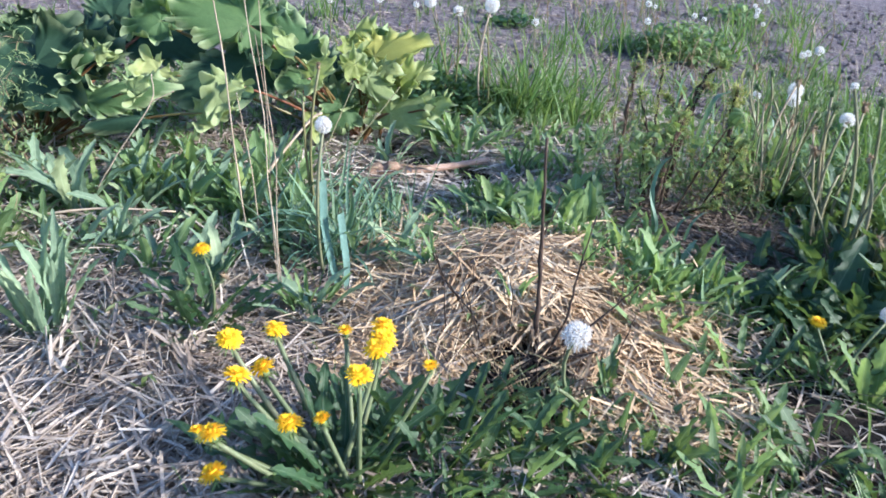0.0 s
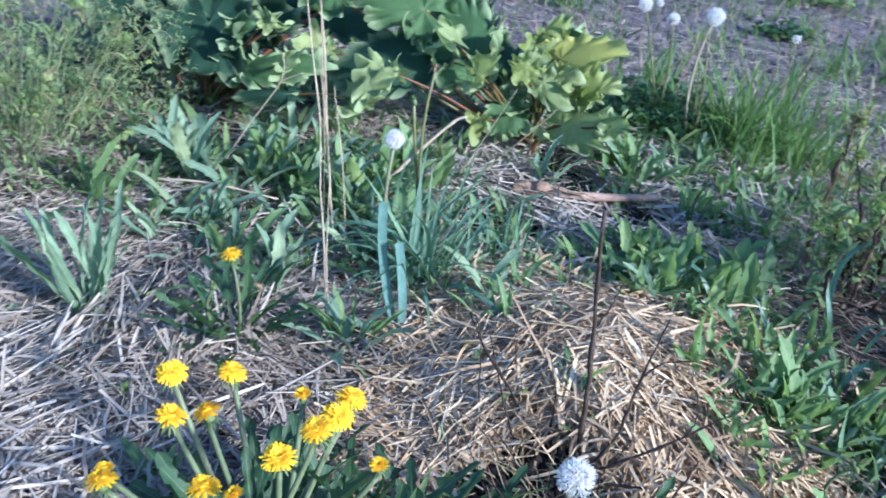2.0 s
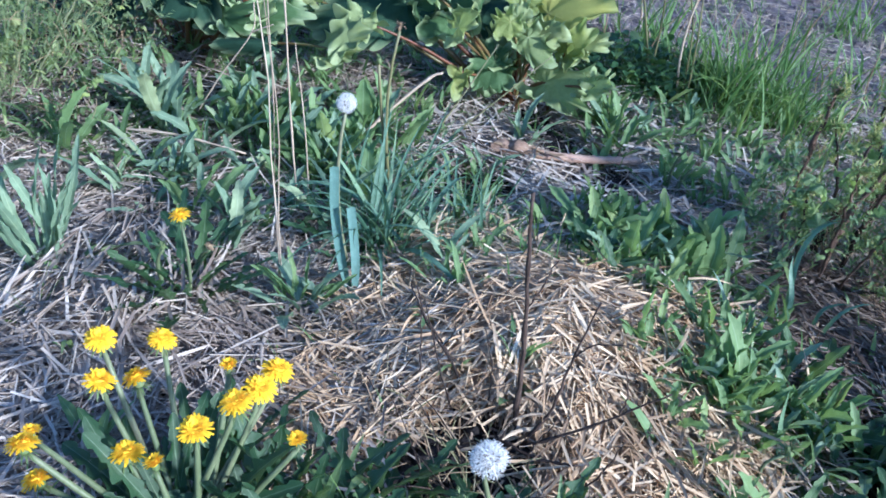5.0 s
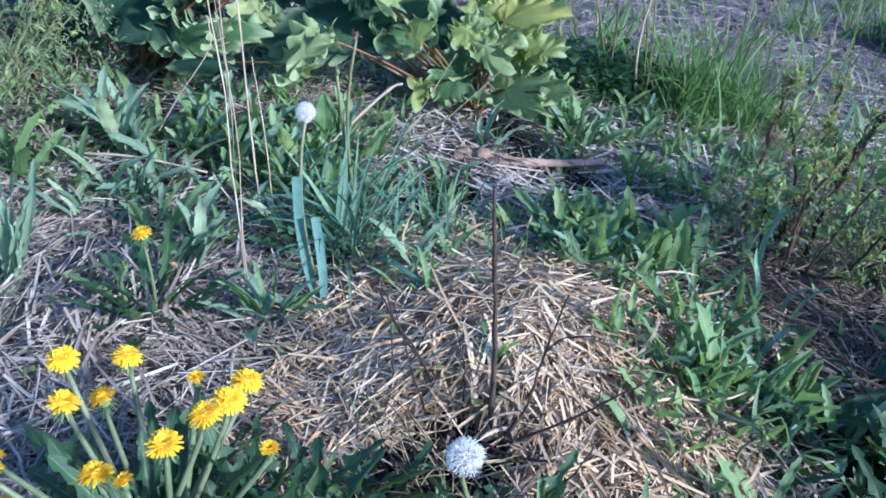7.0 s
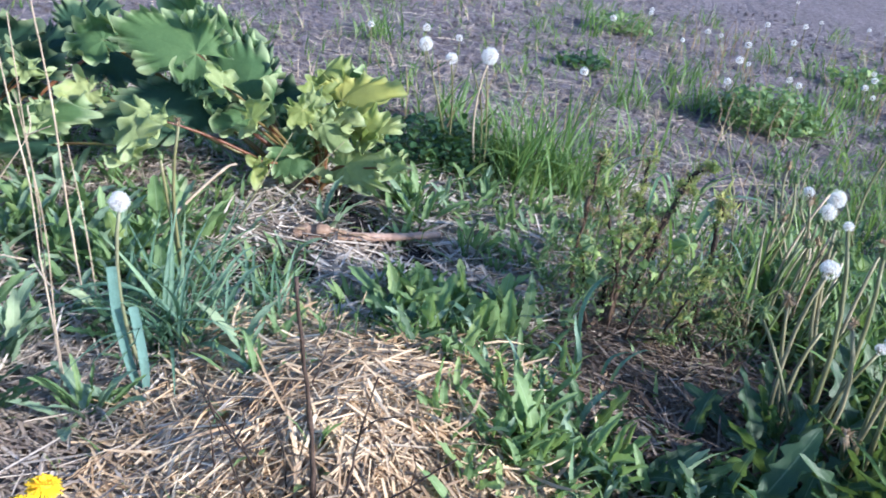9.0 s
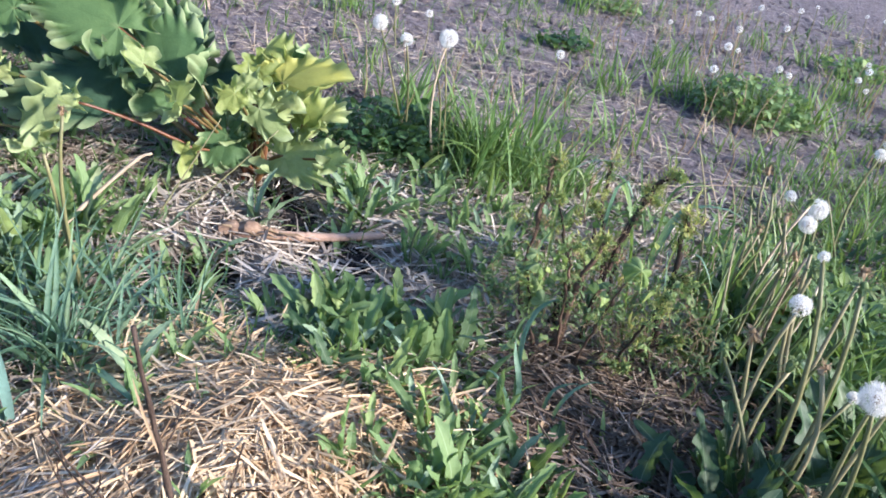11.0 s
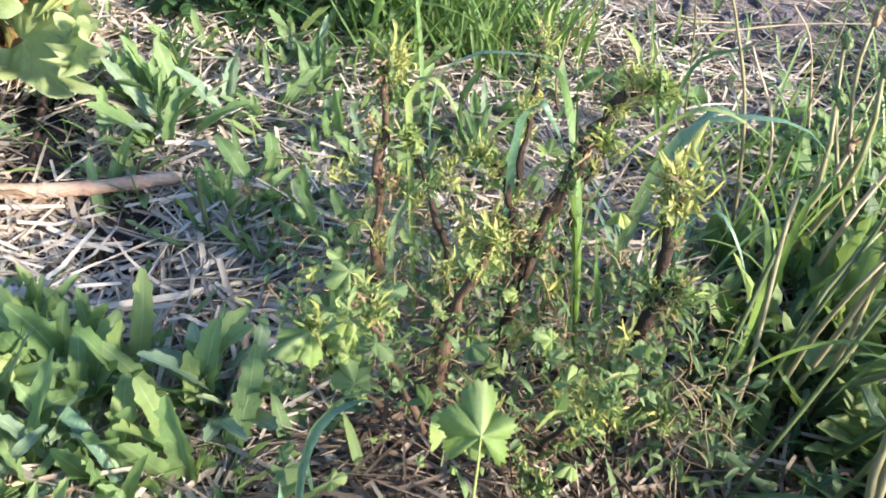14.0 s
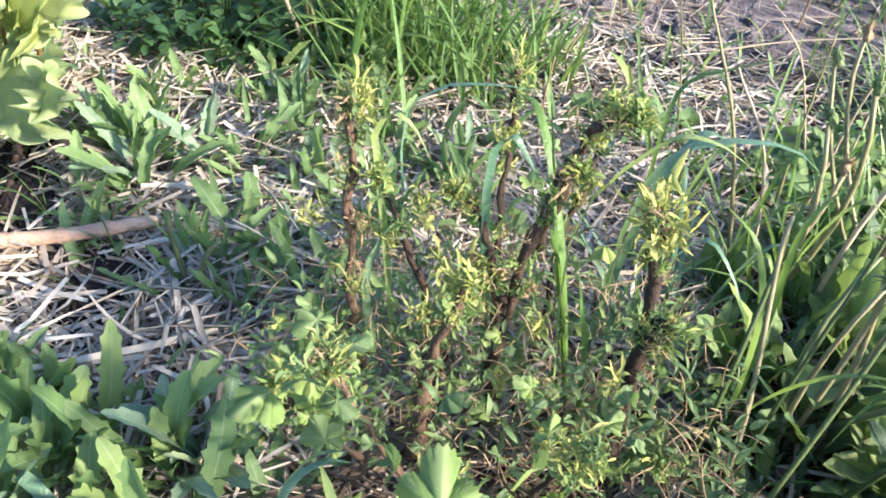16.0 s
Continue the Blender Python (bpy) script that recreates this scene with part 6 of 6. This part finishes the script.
def bush(x, y, twigs, clusters, tufts, label, seed, leaf_size, tuft_size, joined, bark="bark", fine="currant", shoots=None, broad=1.0, leaves=None):
    """twigs: (points, radius); clusters: (place, spread, count) of leaves; joined: (count, box) of small leaves too many to tell apart."""
    rnd = random.Random(seed)
    root = thing("currant_bush", x, y, label, "bush", "currant bushes")
    o = root.matrix_basis.translation
    spots = []
    for pts, r in twigs:
        path = [p + Vector((rnd.uniform(-1, 1), rnd.uniform(-1, 1), 0)) * 0.0035 for p in blade_path(pts, 21)]
        g = Geo()
        g.tube([p - o for p in path], [0.9 * r * (1 - 0.5 * i / 20) * rnd.choice((0.75, 0.9, 1.0, 1.1, 1.5)) for i in range(21)], 7, True, 0.22, rnd)
        part("twig", g.mesh("twig", M[bark]), root)
        spots += path[6:] + [path[-1]] * 5 + [path[-2]] * 3
    for i in range(tufts):
        s = tuft_size * rnd.uniform(0.5, 1.15)
        p = rnd.choice(spots) - o + Vector((rnd.gauss(0, 0.006), rnd.gauss(0, 0.006), 0))
        part("young_shoot", rnd.choice(shoots or TUFT), root, Matrix.Translation(p) @ pose(0, 0, 0, rnd.uniform(-50, 50), rnd.uniform(-50, 50), rnd.uniform(0, 360)) @ Matrix.Diagonal((s, s, s, 1)))
    for (cx, cy, cz), spread, count in clusters:
        for i in range(count):
            s = leaf_size * rnd.choice((0.4, 0.5, 0.6, 0.8, 1.0, 1.4)) * rnd.uniform(0.85, 1.15)
            p = Vector((cx, cy, cz)) - o + Vector((rnd.gauss(0, spread), rnd.gauss(0, spread), rnd.gauss(0, spread * 0.8)))
            part("leaf", rnd.choice(leaves or (PALM if rnd.random() < 0.5 else PALM_PALE)), root, Matrix.Translation(p) @ anywhere(rnd) @ Matrix.Diagonal((s, s, s, 1)))
    count, box = joined
    g = Geo()
    for i in range(count):
        p = Vector([rnd.uniform(box[k], box[k + 1]) for k in (0, 2, 4)])
        if ((p.x - x) / (0.5 * (box[1] - box[0]))) ** 2 + ((p.y - y) / (0.5 * (box[3] - box[2]))) ** 2 > 1.1:
            continue
        p.z += ground(p.x, p.y)
        m = Matrix.Translation(p - o) @ anywhere(rnd, 80)
        ln, w = rnd.uniform(0.010, 0.032), broad * rnd.uniform(0.0015, 0.0065)
        g.blade([m @ q for q in arc(ln, 10, -50, 4)], [m.to_3x3() @ Vector((1, 0, 0))] * 4, [0.3 * w, w * 0.6, w * 0.5, 0.05 * w], 3, 0.4)
    g2 = Geo()
    for i in range(min(1100, count // 2)):
        p = Vector([rnd.uniform(box[k], box[k + 1]) for k in (0, 2, 4)])
        if ((p.x - x) / (0.5 * (box[1] - box[0]))) ** 2 + ((p.y - y) / (0.5 * (box[3] - box[2]))) ** 2 > 1.0:
            continue
        p.z += ground(p.x, p.y)
        m = Matrix.Translation(p - o) @ anywhere(rnd, 90)
        g2.tube([m @ v for v in arc(rnd.uniform(0.02, 0.06), 20, -30, 4, rnd.uniform(-0.2, 0.2))], [0.0009, 0.0008, 0.0007, 0.0004], 3, False)
    tagged(part("dry_twiglet", g2.mesh("dry_twiglet", M["withered"]), root), "thin dry brown twiglets", "", "", "stuff")
    tagged(part("small_leaves", g.mesh("small_leaves", M[fine]), root), "many small green leaves", "", "", "stuff")
    return root


bush(0.72, 2.24, [
    ([(0.560, 2.290, -0.05), (0.550, 2.295, 0.11), (0.562, 2.300, 0.28), (0.572, 2.30, 0.385)], 0.0074),
    ([(0.700, 2.280, -0.06), (0.716, 2.300, 0.10), (0.738, 2.303, 0.22), (0.766, 2.303, 0.317), (0.779, 2.303, 0.336), (0.790, 2.303, 0.330)], 0.0078),
    ([(0.690, 2.400, -0.05), (0.685, 2.430, 0.12), (0.690, 2.460, 0.24), (0.696, 2.475, 0.335)], 0.0062),
    ([(0.740, 2.400, -0.06), (0.755, 2.480, 0.09), (0.780, 2.545, 0.17), (0.802, 2.598, 0.240)], 0.0060),
    ([(0.850, 2.270, -0.07), (0.866, 2.295, 0.14), (0.862, 2.300, 0.25), (0.858, 2.265, 0.330)], 0.0105),
    ([(0.715, 2.290, 0.08), (0.708, 2.300, 0.20), (0.690, 2.300, 0.275), (0.672, 2.30, 0.300)], 0.0050),
    ([(0.640, 2.200, -0.06), (0.655, 2.200, 0.08), (0.668, 2.200, 0.16), (0.705, 2.210, 0.270)], 0.0105),
    ([(0.632, 2.290, -0.05), (0.636, 2.295, 0.02), (0.648, 2.300, 0.075), (0.664, 2.300, 0.130)], 0.0125),
    ([(0.862, 2.270, -0.06), (0.862, 2.285, 0.115), (0.876, 2.290, 0.165), (0.888, 2.295, 0.172), (0.880, 2.295, 0.140)], 0.0080),
    ([(0.722, 2.300, 0.142), (0.716, 2.296, 0.185), (0.690, 2.296, 0.188), (0.676, 2.296, 0.164)], 0.0058),
    ([(0.740, 2.400, 0.16), (0.784, 2.340, 0.345), (0.805, 2.330, 0.372), (0.826, 2.330, 0.385)], 0.0060),
    ([(0.655, 2.280, -0.05), (0.640, 2.290, 0.14), (0.610, 2.300, 0.25), (0.592, 2.300, 0.310)], 0.0045),
    ([(0.690, 2.180, -0.05), (0.715, 2.080, 0.14), (0.735, 2.000, 0.27), (0.745, 1.965, 0.340)], 0.0038),
    ([(0.650, 2.180, -0.05), (0.645, 2.110, 0.14), (0.640, 2.060, 0.28), (0.638, 2.045, 0.330)], 0.0038),
    ([(0.760, 2.200, -0.06), (0.800, 2.140, 0.10), (0.825, 2.100, 0.20), (0.832, 2.080, 0.245)], 0.0042),
    ([(0.610, 2.200, -0.05), (0.585, 2.140, 0.09), (0.572, 2.100, 0.19), (0.568, 2.080, 0.245)], 0.0036),
    ([(0.80, 2.24, -0.06), (0.83, 2.22, 0.02), (0.90, 2.20, 0.08)], 0.0050), ([(0.70, 2.2, -0.06), (0.74, 2.16, 0.0), (0.79, 2.10, 0.05)], 0.0060)],
    [((0.560, 2.150, 0.175), 0.034, 34), ((0.640, 2.055, 0.300), 0.022, 10), ((0.600, 2.10, 0.14), 0.050, 26), ((0.745, 1.958, 0.335), 0.012, 3), ((0.735, 2.02, 0.24), 0.030, 8),
     ((0.700, 2.16, 0.09), 0.045, 9), ((0.825, 2.09, 0.215), 0.026, 14), ((0.80, 2.20, 0.08), 0.045, 9), ((0.690, 2.22, 0.16), 0.045, 16), ((0.66, 2.32, 0.12), 0.07, 22),
     ((0.78, 2.36, 0.12), 0.07, 22), ((0.70, 2.46, 0.16), 0.05, 16), ((0.88, 2.28, 0.10), 0.05, 14), ((0.56, 2.26, 0.10), 0.04, 12)],
    340, "low currant bush with dark knobbly twigs and yellow-green young leaves", 500, 0.022, 0.025, (2100, (0.46, 0.98, 2.16, 2.60, 0.04, 0.22)), "twig_bark", "currant")
shrub = bpy.data.objects["currant_bush"]
for i, (x, y, z, size) in enumerate(((0.867, 2.287, 0.325, 0.060), (0.858, 2.275, 0.300, 0.045), (0.875, 2.280, 0.290, 0.040), (0.585, 2.300, 0.375, 0.030), (0.816, 2.515, 0.275, 0.040), (0.560, 2.290, 0.300, 0.030), (0.575, 2.300, 0.240, 0.034), (0.600, 2.300, 0.300, 0.030), (0.640, 2.295, 0.285, 0.030),
                                     (0.700, 2.455, 0.350, 0.036), (0.690, 2.440, 0.270, 0.034), (0.690, 2.215, 0.250, 0.034), (0.660, 2.200, 0.230, 0.030), (0.815, 2.085, 0.225, 0.036), (0.835, 2.090, 0.200, 0.034), (0.560, 2.280, 0.170, 0.030),
                                     (0.694, 2.295, 0.215, 0.044), (0.658, 2.295, 0.200, 0.036), (0.760, 2.290, 0.140, 0.040), (0.790, 2.180, 0.090, 0.042), (0.815, 2.170, 0.075, 0.038), (0.530, 2.295, 0.250, 0.032), (0.512, 2.295, 0.240, 0.030),
                                     (0.641, 2.300, 0.262, 0.034), (0.812, 2.330, 0.385, 0.040), (0.582, 2.300, 0.392, 0.034), (0.728, 2.260, 0.080, 0.034), (0.845, 2.240, 0.130, 0.034))):
    part("young_shoot", TUFT[i % 2], shrub, Matrix.Translation(Vector((x, y, z)) - shrub.matrix_basis.translation) @ pose(0, 0, 0, 6 * (i % 5) - 12, 5 * (i % 4) - 8, 67 * i) @ Matrix.Diagonal((size, size, size, 1)), "yellow tuft of narrow young leaves")
for i, (x, y, z, size) in enumerate(((0.590, 2.060, 0.265, 0.046), (0.560, 2.120, 0.215, 0.044), (0.600, 2.110, 0.205, 0.040), (0.545, 2.150, 0.180, 0.042), (0.575, 2.100, 0.165, 0.040), (0.610, 2.080, 0.160, 0.038), (0.585, 2.160, 0.230, 0.036), (0.555, 2.190, 0.150, 0.036),
                                     (0.625, 2.050, 0.290, 0.034), (0.720, 2.060, 0.200, 0.034), (0.700, 2.120, 0.210, 0.032), (0.690, 2.020, 0.240, 0.030))):
    part("leaf", (PALM if i % 4 else PALM_PALE)[i % 4], shrub, Matrix.Translation(Vector((x, y, z)) - shrub.matrix_basis.translation) @ pose(0, 0, 0, 30 + 14 * (i % 3), 8 * (i % 5) - 16, 150 + 47 * i) @ Matrix.Diagonal((size, size, size, 1)), "blue-green lobed leaf")
part("leaf", PALM_PALE[0], shrub, Matrix.Translation(Vector((0.758, 1.918, 0.350)) - shrub.matrix_basis.translation) @ pose(0, 0, 0, 38, 8, 14) @ Matrix.Diagonal((0.052, 0.052, 0.052, 1)), "large bright yellow-green leaf")
for i in range(46):
    x, y, z = ((0.556, 2.292, 0.20), (0.565, 2.298, 0.30), (0.655, 2.285, 0.08), (0.735, 2.298, 0.22), (0.868, 2.282, 0.15), (0.862, 2.290, 0.25), (0.690, 2.290, 0.17), (0.780, 2.200, 0.07))[i % 8]
    curl, size = random.Random(7000 + i), 0.016 + 0.003 * (i % 6)
    part("dry_curl", TUFT[3], shrub, Matrix.Translation(Vector((x + curl.gauss(0, 0.014), y + curl.gauss(0, 0.010), z + curl.gauss(0, 0.045))) - shrub.matrix_basis.translation) @ anywhere(curl) @ Matrix.Diagonal((size, size, size, 1)), "rusty brown dried leaf curl")
# grass growing up through the bush
for pts, w, mat in (([(0.594, 2.300, 0.300), (0.594, 2.300, 0.350), (0.613, 2.300, 0.374), (0.632, 2.300, 0.362), (0.648, 2.300, 0.325)], 0.008, "pale_grass"),
                    ([(0.600, 2.350, 0.300), (0.636, 2.350, 0.372), (0.691, 2.350, 0.386), (0.742, 2.350, 0.384)], 0.009, "blue_grass"),
                    ([(0.700, 2.300, 0.300), (0.721, 2.300, 0.364), (0.735, 2.300, 0.350), (0.754, 2.300, 0.312)], 0.010, "blue_grass"),
                    ([(0.810, 2.300, 0.100), (0.802, 2.300, 0.163), (0.793, 2.300, 0.232)], 0.008, "grass"),
                    ([(0.567, 2.300, 0.150), (0.591, 2.300, 0.222), (0.620, 2.300, 0.270)], 0.010, "blue_grass"),
                    ([(0.780, 2.320, 0.240), (0.846, 2.300, 0.373), (0.890, 2.300, 0.385), (0.930, 2.300, 0.360)], 0.011, "pale_grass"),
                    ([(0.562, 2.050, 0.100), (0.591, 2.050, 0.167), (0.618, 2.050, 0.202), (0.650, 2.050, 0.215)], 0.009, "blue_grass")):
    long_blades(pts[0][0], pts[0][1], [(pts, w)], "arching grass blade growing up through the currant bush", mat)


def random_twigs(x, y, count, radius, height, seed):
    rnd, out = random.Random(seed), []
    for i in range(count):
        a, r = rnd.uniform(0, math.tau), radius * rnd.uniform(0.3, 1.0)
        tx, ty = x + r * math.cos(a), y + r * math.sin(a)
        bx, by = x + 0.3 * r * math.cos(a), y + 0.3 * r * math.sin(a)
        h = height * rnd.uniform(0.6, 1.0) * (1.1 - 0.4 * r / radius)
        out.append(([(bx, by, ground(bx, by) - 0.01), (0.5 * (bx + tx), 0.5 * (by + ty), ground(tx, ty) + 0.5 * h), (tx, ty, ground(tx, ty) + h)], rnd.uniform(0.0016, 0.0028)))
    return out


bush(-1.38, 1.80, random_twigs(-1.38, 1.80, 70, 0.40, 0.52, 8),
     [((-1.38 + 0.30 * math.cos(a), 1.80 + 0.30 * math.sin(a), 0.18 + 0.07 * (a % 3)), 0.09, 18) for a in (0.2, 1.0, 1.8, 2.6, 3.4, 4.2, 5.0, 5.8)] + [((-1.03, 1.72, 0.14), 0.03, 14), ((-1.38, 1.80, 0.45), 0.12, 50)],
     250, "rounded currant bush with pale yellow-green young leaves", 510, 0.025, 0.042, (6500, (-1.84, -0.94, 1.34, 2.26, 0.05, 0.50)), "pale_stem", "weed_grey", [tuft_mesh(20 + i, "weed_grey", 26, 0.9) for i in range(3)] + [tuft_mesh(30, "currant_pale", 24, 0.9)], 0.9, [palm_leaf(40 + i, "weed_grey") for i in range(3)] + PALM_PALE[:2])


# ---- withered tuft round the sapling ----
def withered_tuft(x, y, count, length, seed, label):
    rnd = random.Random(seed)
    root = thing("withered_tuft", x, y, label, "dry grass")
    for i in range(count):
        a, ln = rnd.uniform(0, 360), length * rnd.uniform(0.4, 1.1)
        g = Geo()
        m = pose(rnd.gauss(0, 0.05), rnd.gauss(0, 0.04), -0.005, 0, 0, a)
        path = [m @ v for v in arc(ln, rnd.uniform(40, 88), rnd.uniform(-30, 60), 7, rnd.uniform(-0.1, 0.1))]
        g.tube(path, [0.0016 * (1 - 0.1 * k) for k in range(7)], 4)
        part("stem", g.mesh("stem", M[("bark", "withered", "old_stem")[i % 3]]), root)


withered_tuft(0.19, 1.26, 105, 0.17, 91, "tangle of brown withered stems at the sapling's foot")
withered_tuft(0.05, 1.36, 26, 0.12, 92, "thin brown withered stems in straw")
withered_tuft(0.80, 2.08, 50, 0.15, 93, "brown withered stems under the currant bush")
withered_tuft(0.90, 1.98, 40, 0.15, 94, "brown withered stems in front of the currant bush")


# ---- curved green stems at the edge ----
def stem_fan(x, y, tips, label):
    root = thing("leaning_weed", x, y, label, "weed", "curved stems")
    for i, (mid, tip, r) in enumerate(tips):
        g, o = Geo(), root.matrix_basis.translation
        bend = Vector((0.018, -0.010, -0.022)) * (1 + 0.5 * (i % 3))
        path = [v - o for v in blade_path([(x, y, ground(x, y) - 0.005), Vector(mid) + bend, tip, Vector(tip) + Vector((0.004, 0.02, 0.045))], 15)]
        g.tube(path, [0.95 * r * (1 - 0.025 * k) for k in range(15)], 8)
        part("stem", g.mesh("stem", M["old_stem" if i % 4 == 3 else "olive_stem"]), root)


stem_fan(0.98, 2.27, [((1.06, 2.28, -0.03), (1.17, 2.28, 0.15), 0.0036), ((0.99, 2.33, 0.10), (1.08, 2.40, 0.22), 0.0030),
                      ((1.08, 2.26, -0.05), (1.20, 2.24, 0.10), 0.0036), ((0.97, 2.32, 0.08), (0.985, 2.37, 0.21), 0.0036)], "thick curved green-brown stems leaning outwards")
stem_fan(0.93, 2.27, [((0.935, 2.30, 0.10), (0.985, 2.37, 0.20), 0.0034), ((1.02, 2.19, 0.00), (1.10, 2.18, 0.19), 0.0040)], "pale green dandelion stems rising in a curve")
stem_fan(0.96, 2.16, [((1.06, 2.15, -0.02), (1.17, 2.14, 0.17), 0.0040), ((0.99, 2.24, 0.07), (1.09, 2.32, 0.18), 0.0036)], "thick bent green-brown dandelion stems")
for i in range(18):
    x, y = MORE.uniform(0.86, 1.22), MORE.uniform(2.44, 2.80)
    dx, dy, h = MORE.uniform(-0.10, 0.16), MORE.uniform(-0.08, 0.10), MORE.uniform(0.14, 0.27)
    z = ground(x, y)
    long_blades(x, y, [([(x + 0.2 * dx, y + 0.2 * dy, z + 0.6 * h), (x + 0.6 * dx, y + 0.6 * dy, z + h), (x + dx, y + dy, z + 0.85 * h), (x + 1.3 * dx, y + 1.3 * dy, z + 0.5 * h)], MORE.uniform(0.004, 0.009))],
                "arching green grass blade among old stems", ("grass", "pale_grass", "grass", "blue_grass")[i % 4])


# ---- low leafy clumps ----
CLUMP_LEAF = {mat: [leaf_mesh("clump_leaf", M[mat], 1.0, 0.62, 10, -40 - 15 * i, "lance", 9, 5, 0.25, 0.15, 3.0, 0.05, i) for i in range(3)] for mat in ("clover", "fresh")}


def low_clump(x, y, radius, height, count, mat, size, seed, label, group="low leafy clumps"):
    rnd = random.Random(seed)
    root = thing("leafy_clump", x, y, label, "weed", group)
    o = root.matrix_basis.translation
    g = Geo()
    single = CLUMP_LEAF[mat]
    for i in range(count):
        a, r = rnd.uniform(0, math.tau), radius * math.sqrt(rnd.random())
        px, py = x + r * math.cos(a), y + 0.7 * r * math.sin(a)
        h = height * (1 - 0.6 * (r / radius) ** 2) * rnd.uniform(0.25, 1.05)
        p = Vector((px, py, ground(px, py) + h))
        m = Matrix.Translation(p - o) @ anywhere(rnd, 70)
        ln = size * rnd.uniform(0.6, 1.2)
        if i < (26 if y < 3.3 else 8):
            part("leaf", rnd.choice(single), root, m @ Matrix.Diagonal((ln * 1.3, ln * 1.3, ln * 1.3, 1)))
            continue
        g.blade([m @ q for q in arc(ln, 5, -40, 5)], [m.to_3x3() @ Vector((1, 0, 0))] * 5, [ln * k for k in (0.08, 0.28, 0.34, 0.24, 0.04)], 3, 0.25)
        if i % 3 == 0:
            foot = Vector((x + 0.4 * r * math.cos(a), y + 0.3 * r * math.sin(a), ground(px, py) - 0.005))
            g.tube([foot - o, foot.lerp(p, 0.6) - o + Vector((0, 0, 0.01)), p - o], [0.0016, 0.0014, 0.001], 4, False)
    tagged(part("small_leaves", g.mesh("small_leaves", M[mat]), root), "many small green leaves", "", "", "stuff")
    return root


low_clump(-0.02, 3.06, 0.24, 0.17, 520, "clover", 0.036, 601, "dense dark green low weed clump behind the rhubarb")
low_clump(0.10, 3.24, 0.16, 0.14, 240, "clover", 0.034, 602, "dark green low weed clump beside grass")
low_clump(1.34, 4.46, 0.27, 0.20, 520, "fresh", 0.040, 603, "bushy green weed clump on bare soil")
low_clump(0.82, 3.02, 0.12, 0.06, 90, "fresh", 0.030, 604, "small low weed clump at the soil's edge")
low_clump(1.32, 2.62, 0.26, 0.13, 300, "fresh", 0.040, 605, "dark leafy weeds under old stems")
low_clump(1.26, 2.94, 0.24, 0.10, 260, "fresh", 0.040, 606, "low green weeds under old stems")
low_clump(2.10, 5.9, 0.2, 0.12, 160, "fresh", 0.05, 608, "small green weed clump on bare soil")
low_clump(0.62, 6.2, 0.22, 0.14, 160, "fresh", 0.05, 609, "small green weed clump on bare soil")
low_clump(0.45, 5.0, 0.16, 0.08, 100, "clover", 0.05, 610, "small green weed clump on bare soil")


# ---- far dandelion clocks on the bare soil ----
def far_clock(x, y, h, seed):
    rnd = random.Random(seed)
    root = thing("dandelion_plant", x, y, "small dandelion seed head on a thin stem on bare soil", "dandelion", "far dandelion clocks")
    z = ground(x, y)
    dx, dy = rnd.uniform(-0.03, 0.03), rnd.uniform(-0.03, 0.03)
    stem_part(root, (x, y, z - 0.004), (x + dx, y + dy, z + h), (0.4 * dx, 0.4 * dy, 0), 0.003, 0.0022, "old_stem")
    clock_on(root, (x + dx, y + dy, z + h), FAR_FLUFF, seed, rnd.uniform(0.62, 1.0))
    for i in range(4):
        place("leaf", LEAF["dandelion"], root, rnd, 90 * i + rnd.uniform(-25, 25), rnd.uniform(15, 50), rnd.uniform(0.08, 0.13))


for i, (x, y) in enumerate(((1.16, 5.81), (0.94, 5.27), (1.18, 5.58), (1.25, 4.90), (1.11, 4.49), (1.47, 4.69), (2.35, 6.88), (2.48, 6.79), (2.54, 6.02), (1.99, 5.30), (1.97, 5.14),
                            (1.81, 4.78), (1.88, 4.78), (1.74, 3.90), (0.77, 5.92), (0.47, 3.99), (2.08, 8.01), (1.89, 6.67), (1.66, 5.78), (-1.20, 4.05), (-1.13, 3.80), (2.20, 5.60), (0.79, 6.05), (2.01, 6.86), (1.26, 4.97), (1.48, 4.77), (-0.27, 4.25), (-0.12, 4.05), (1.77, 3.97), (-0.53, 4.13), (1.35, 5.45), (1.55, 6.3), (2.7, 6.5), (2.3, 6.1), (0.55, 5.4))):
    far_clock(x, y, 0.19 + 0.012 * (i % 4), 700 + i)
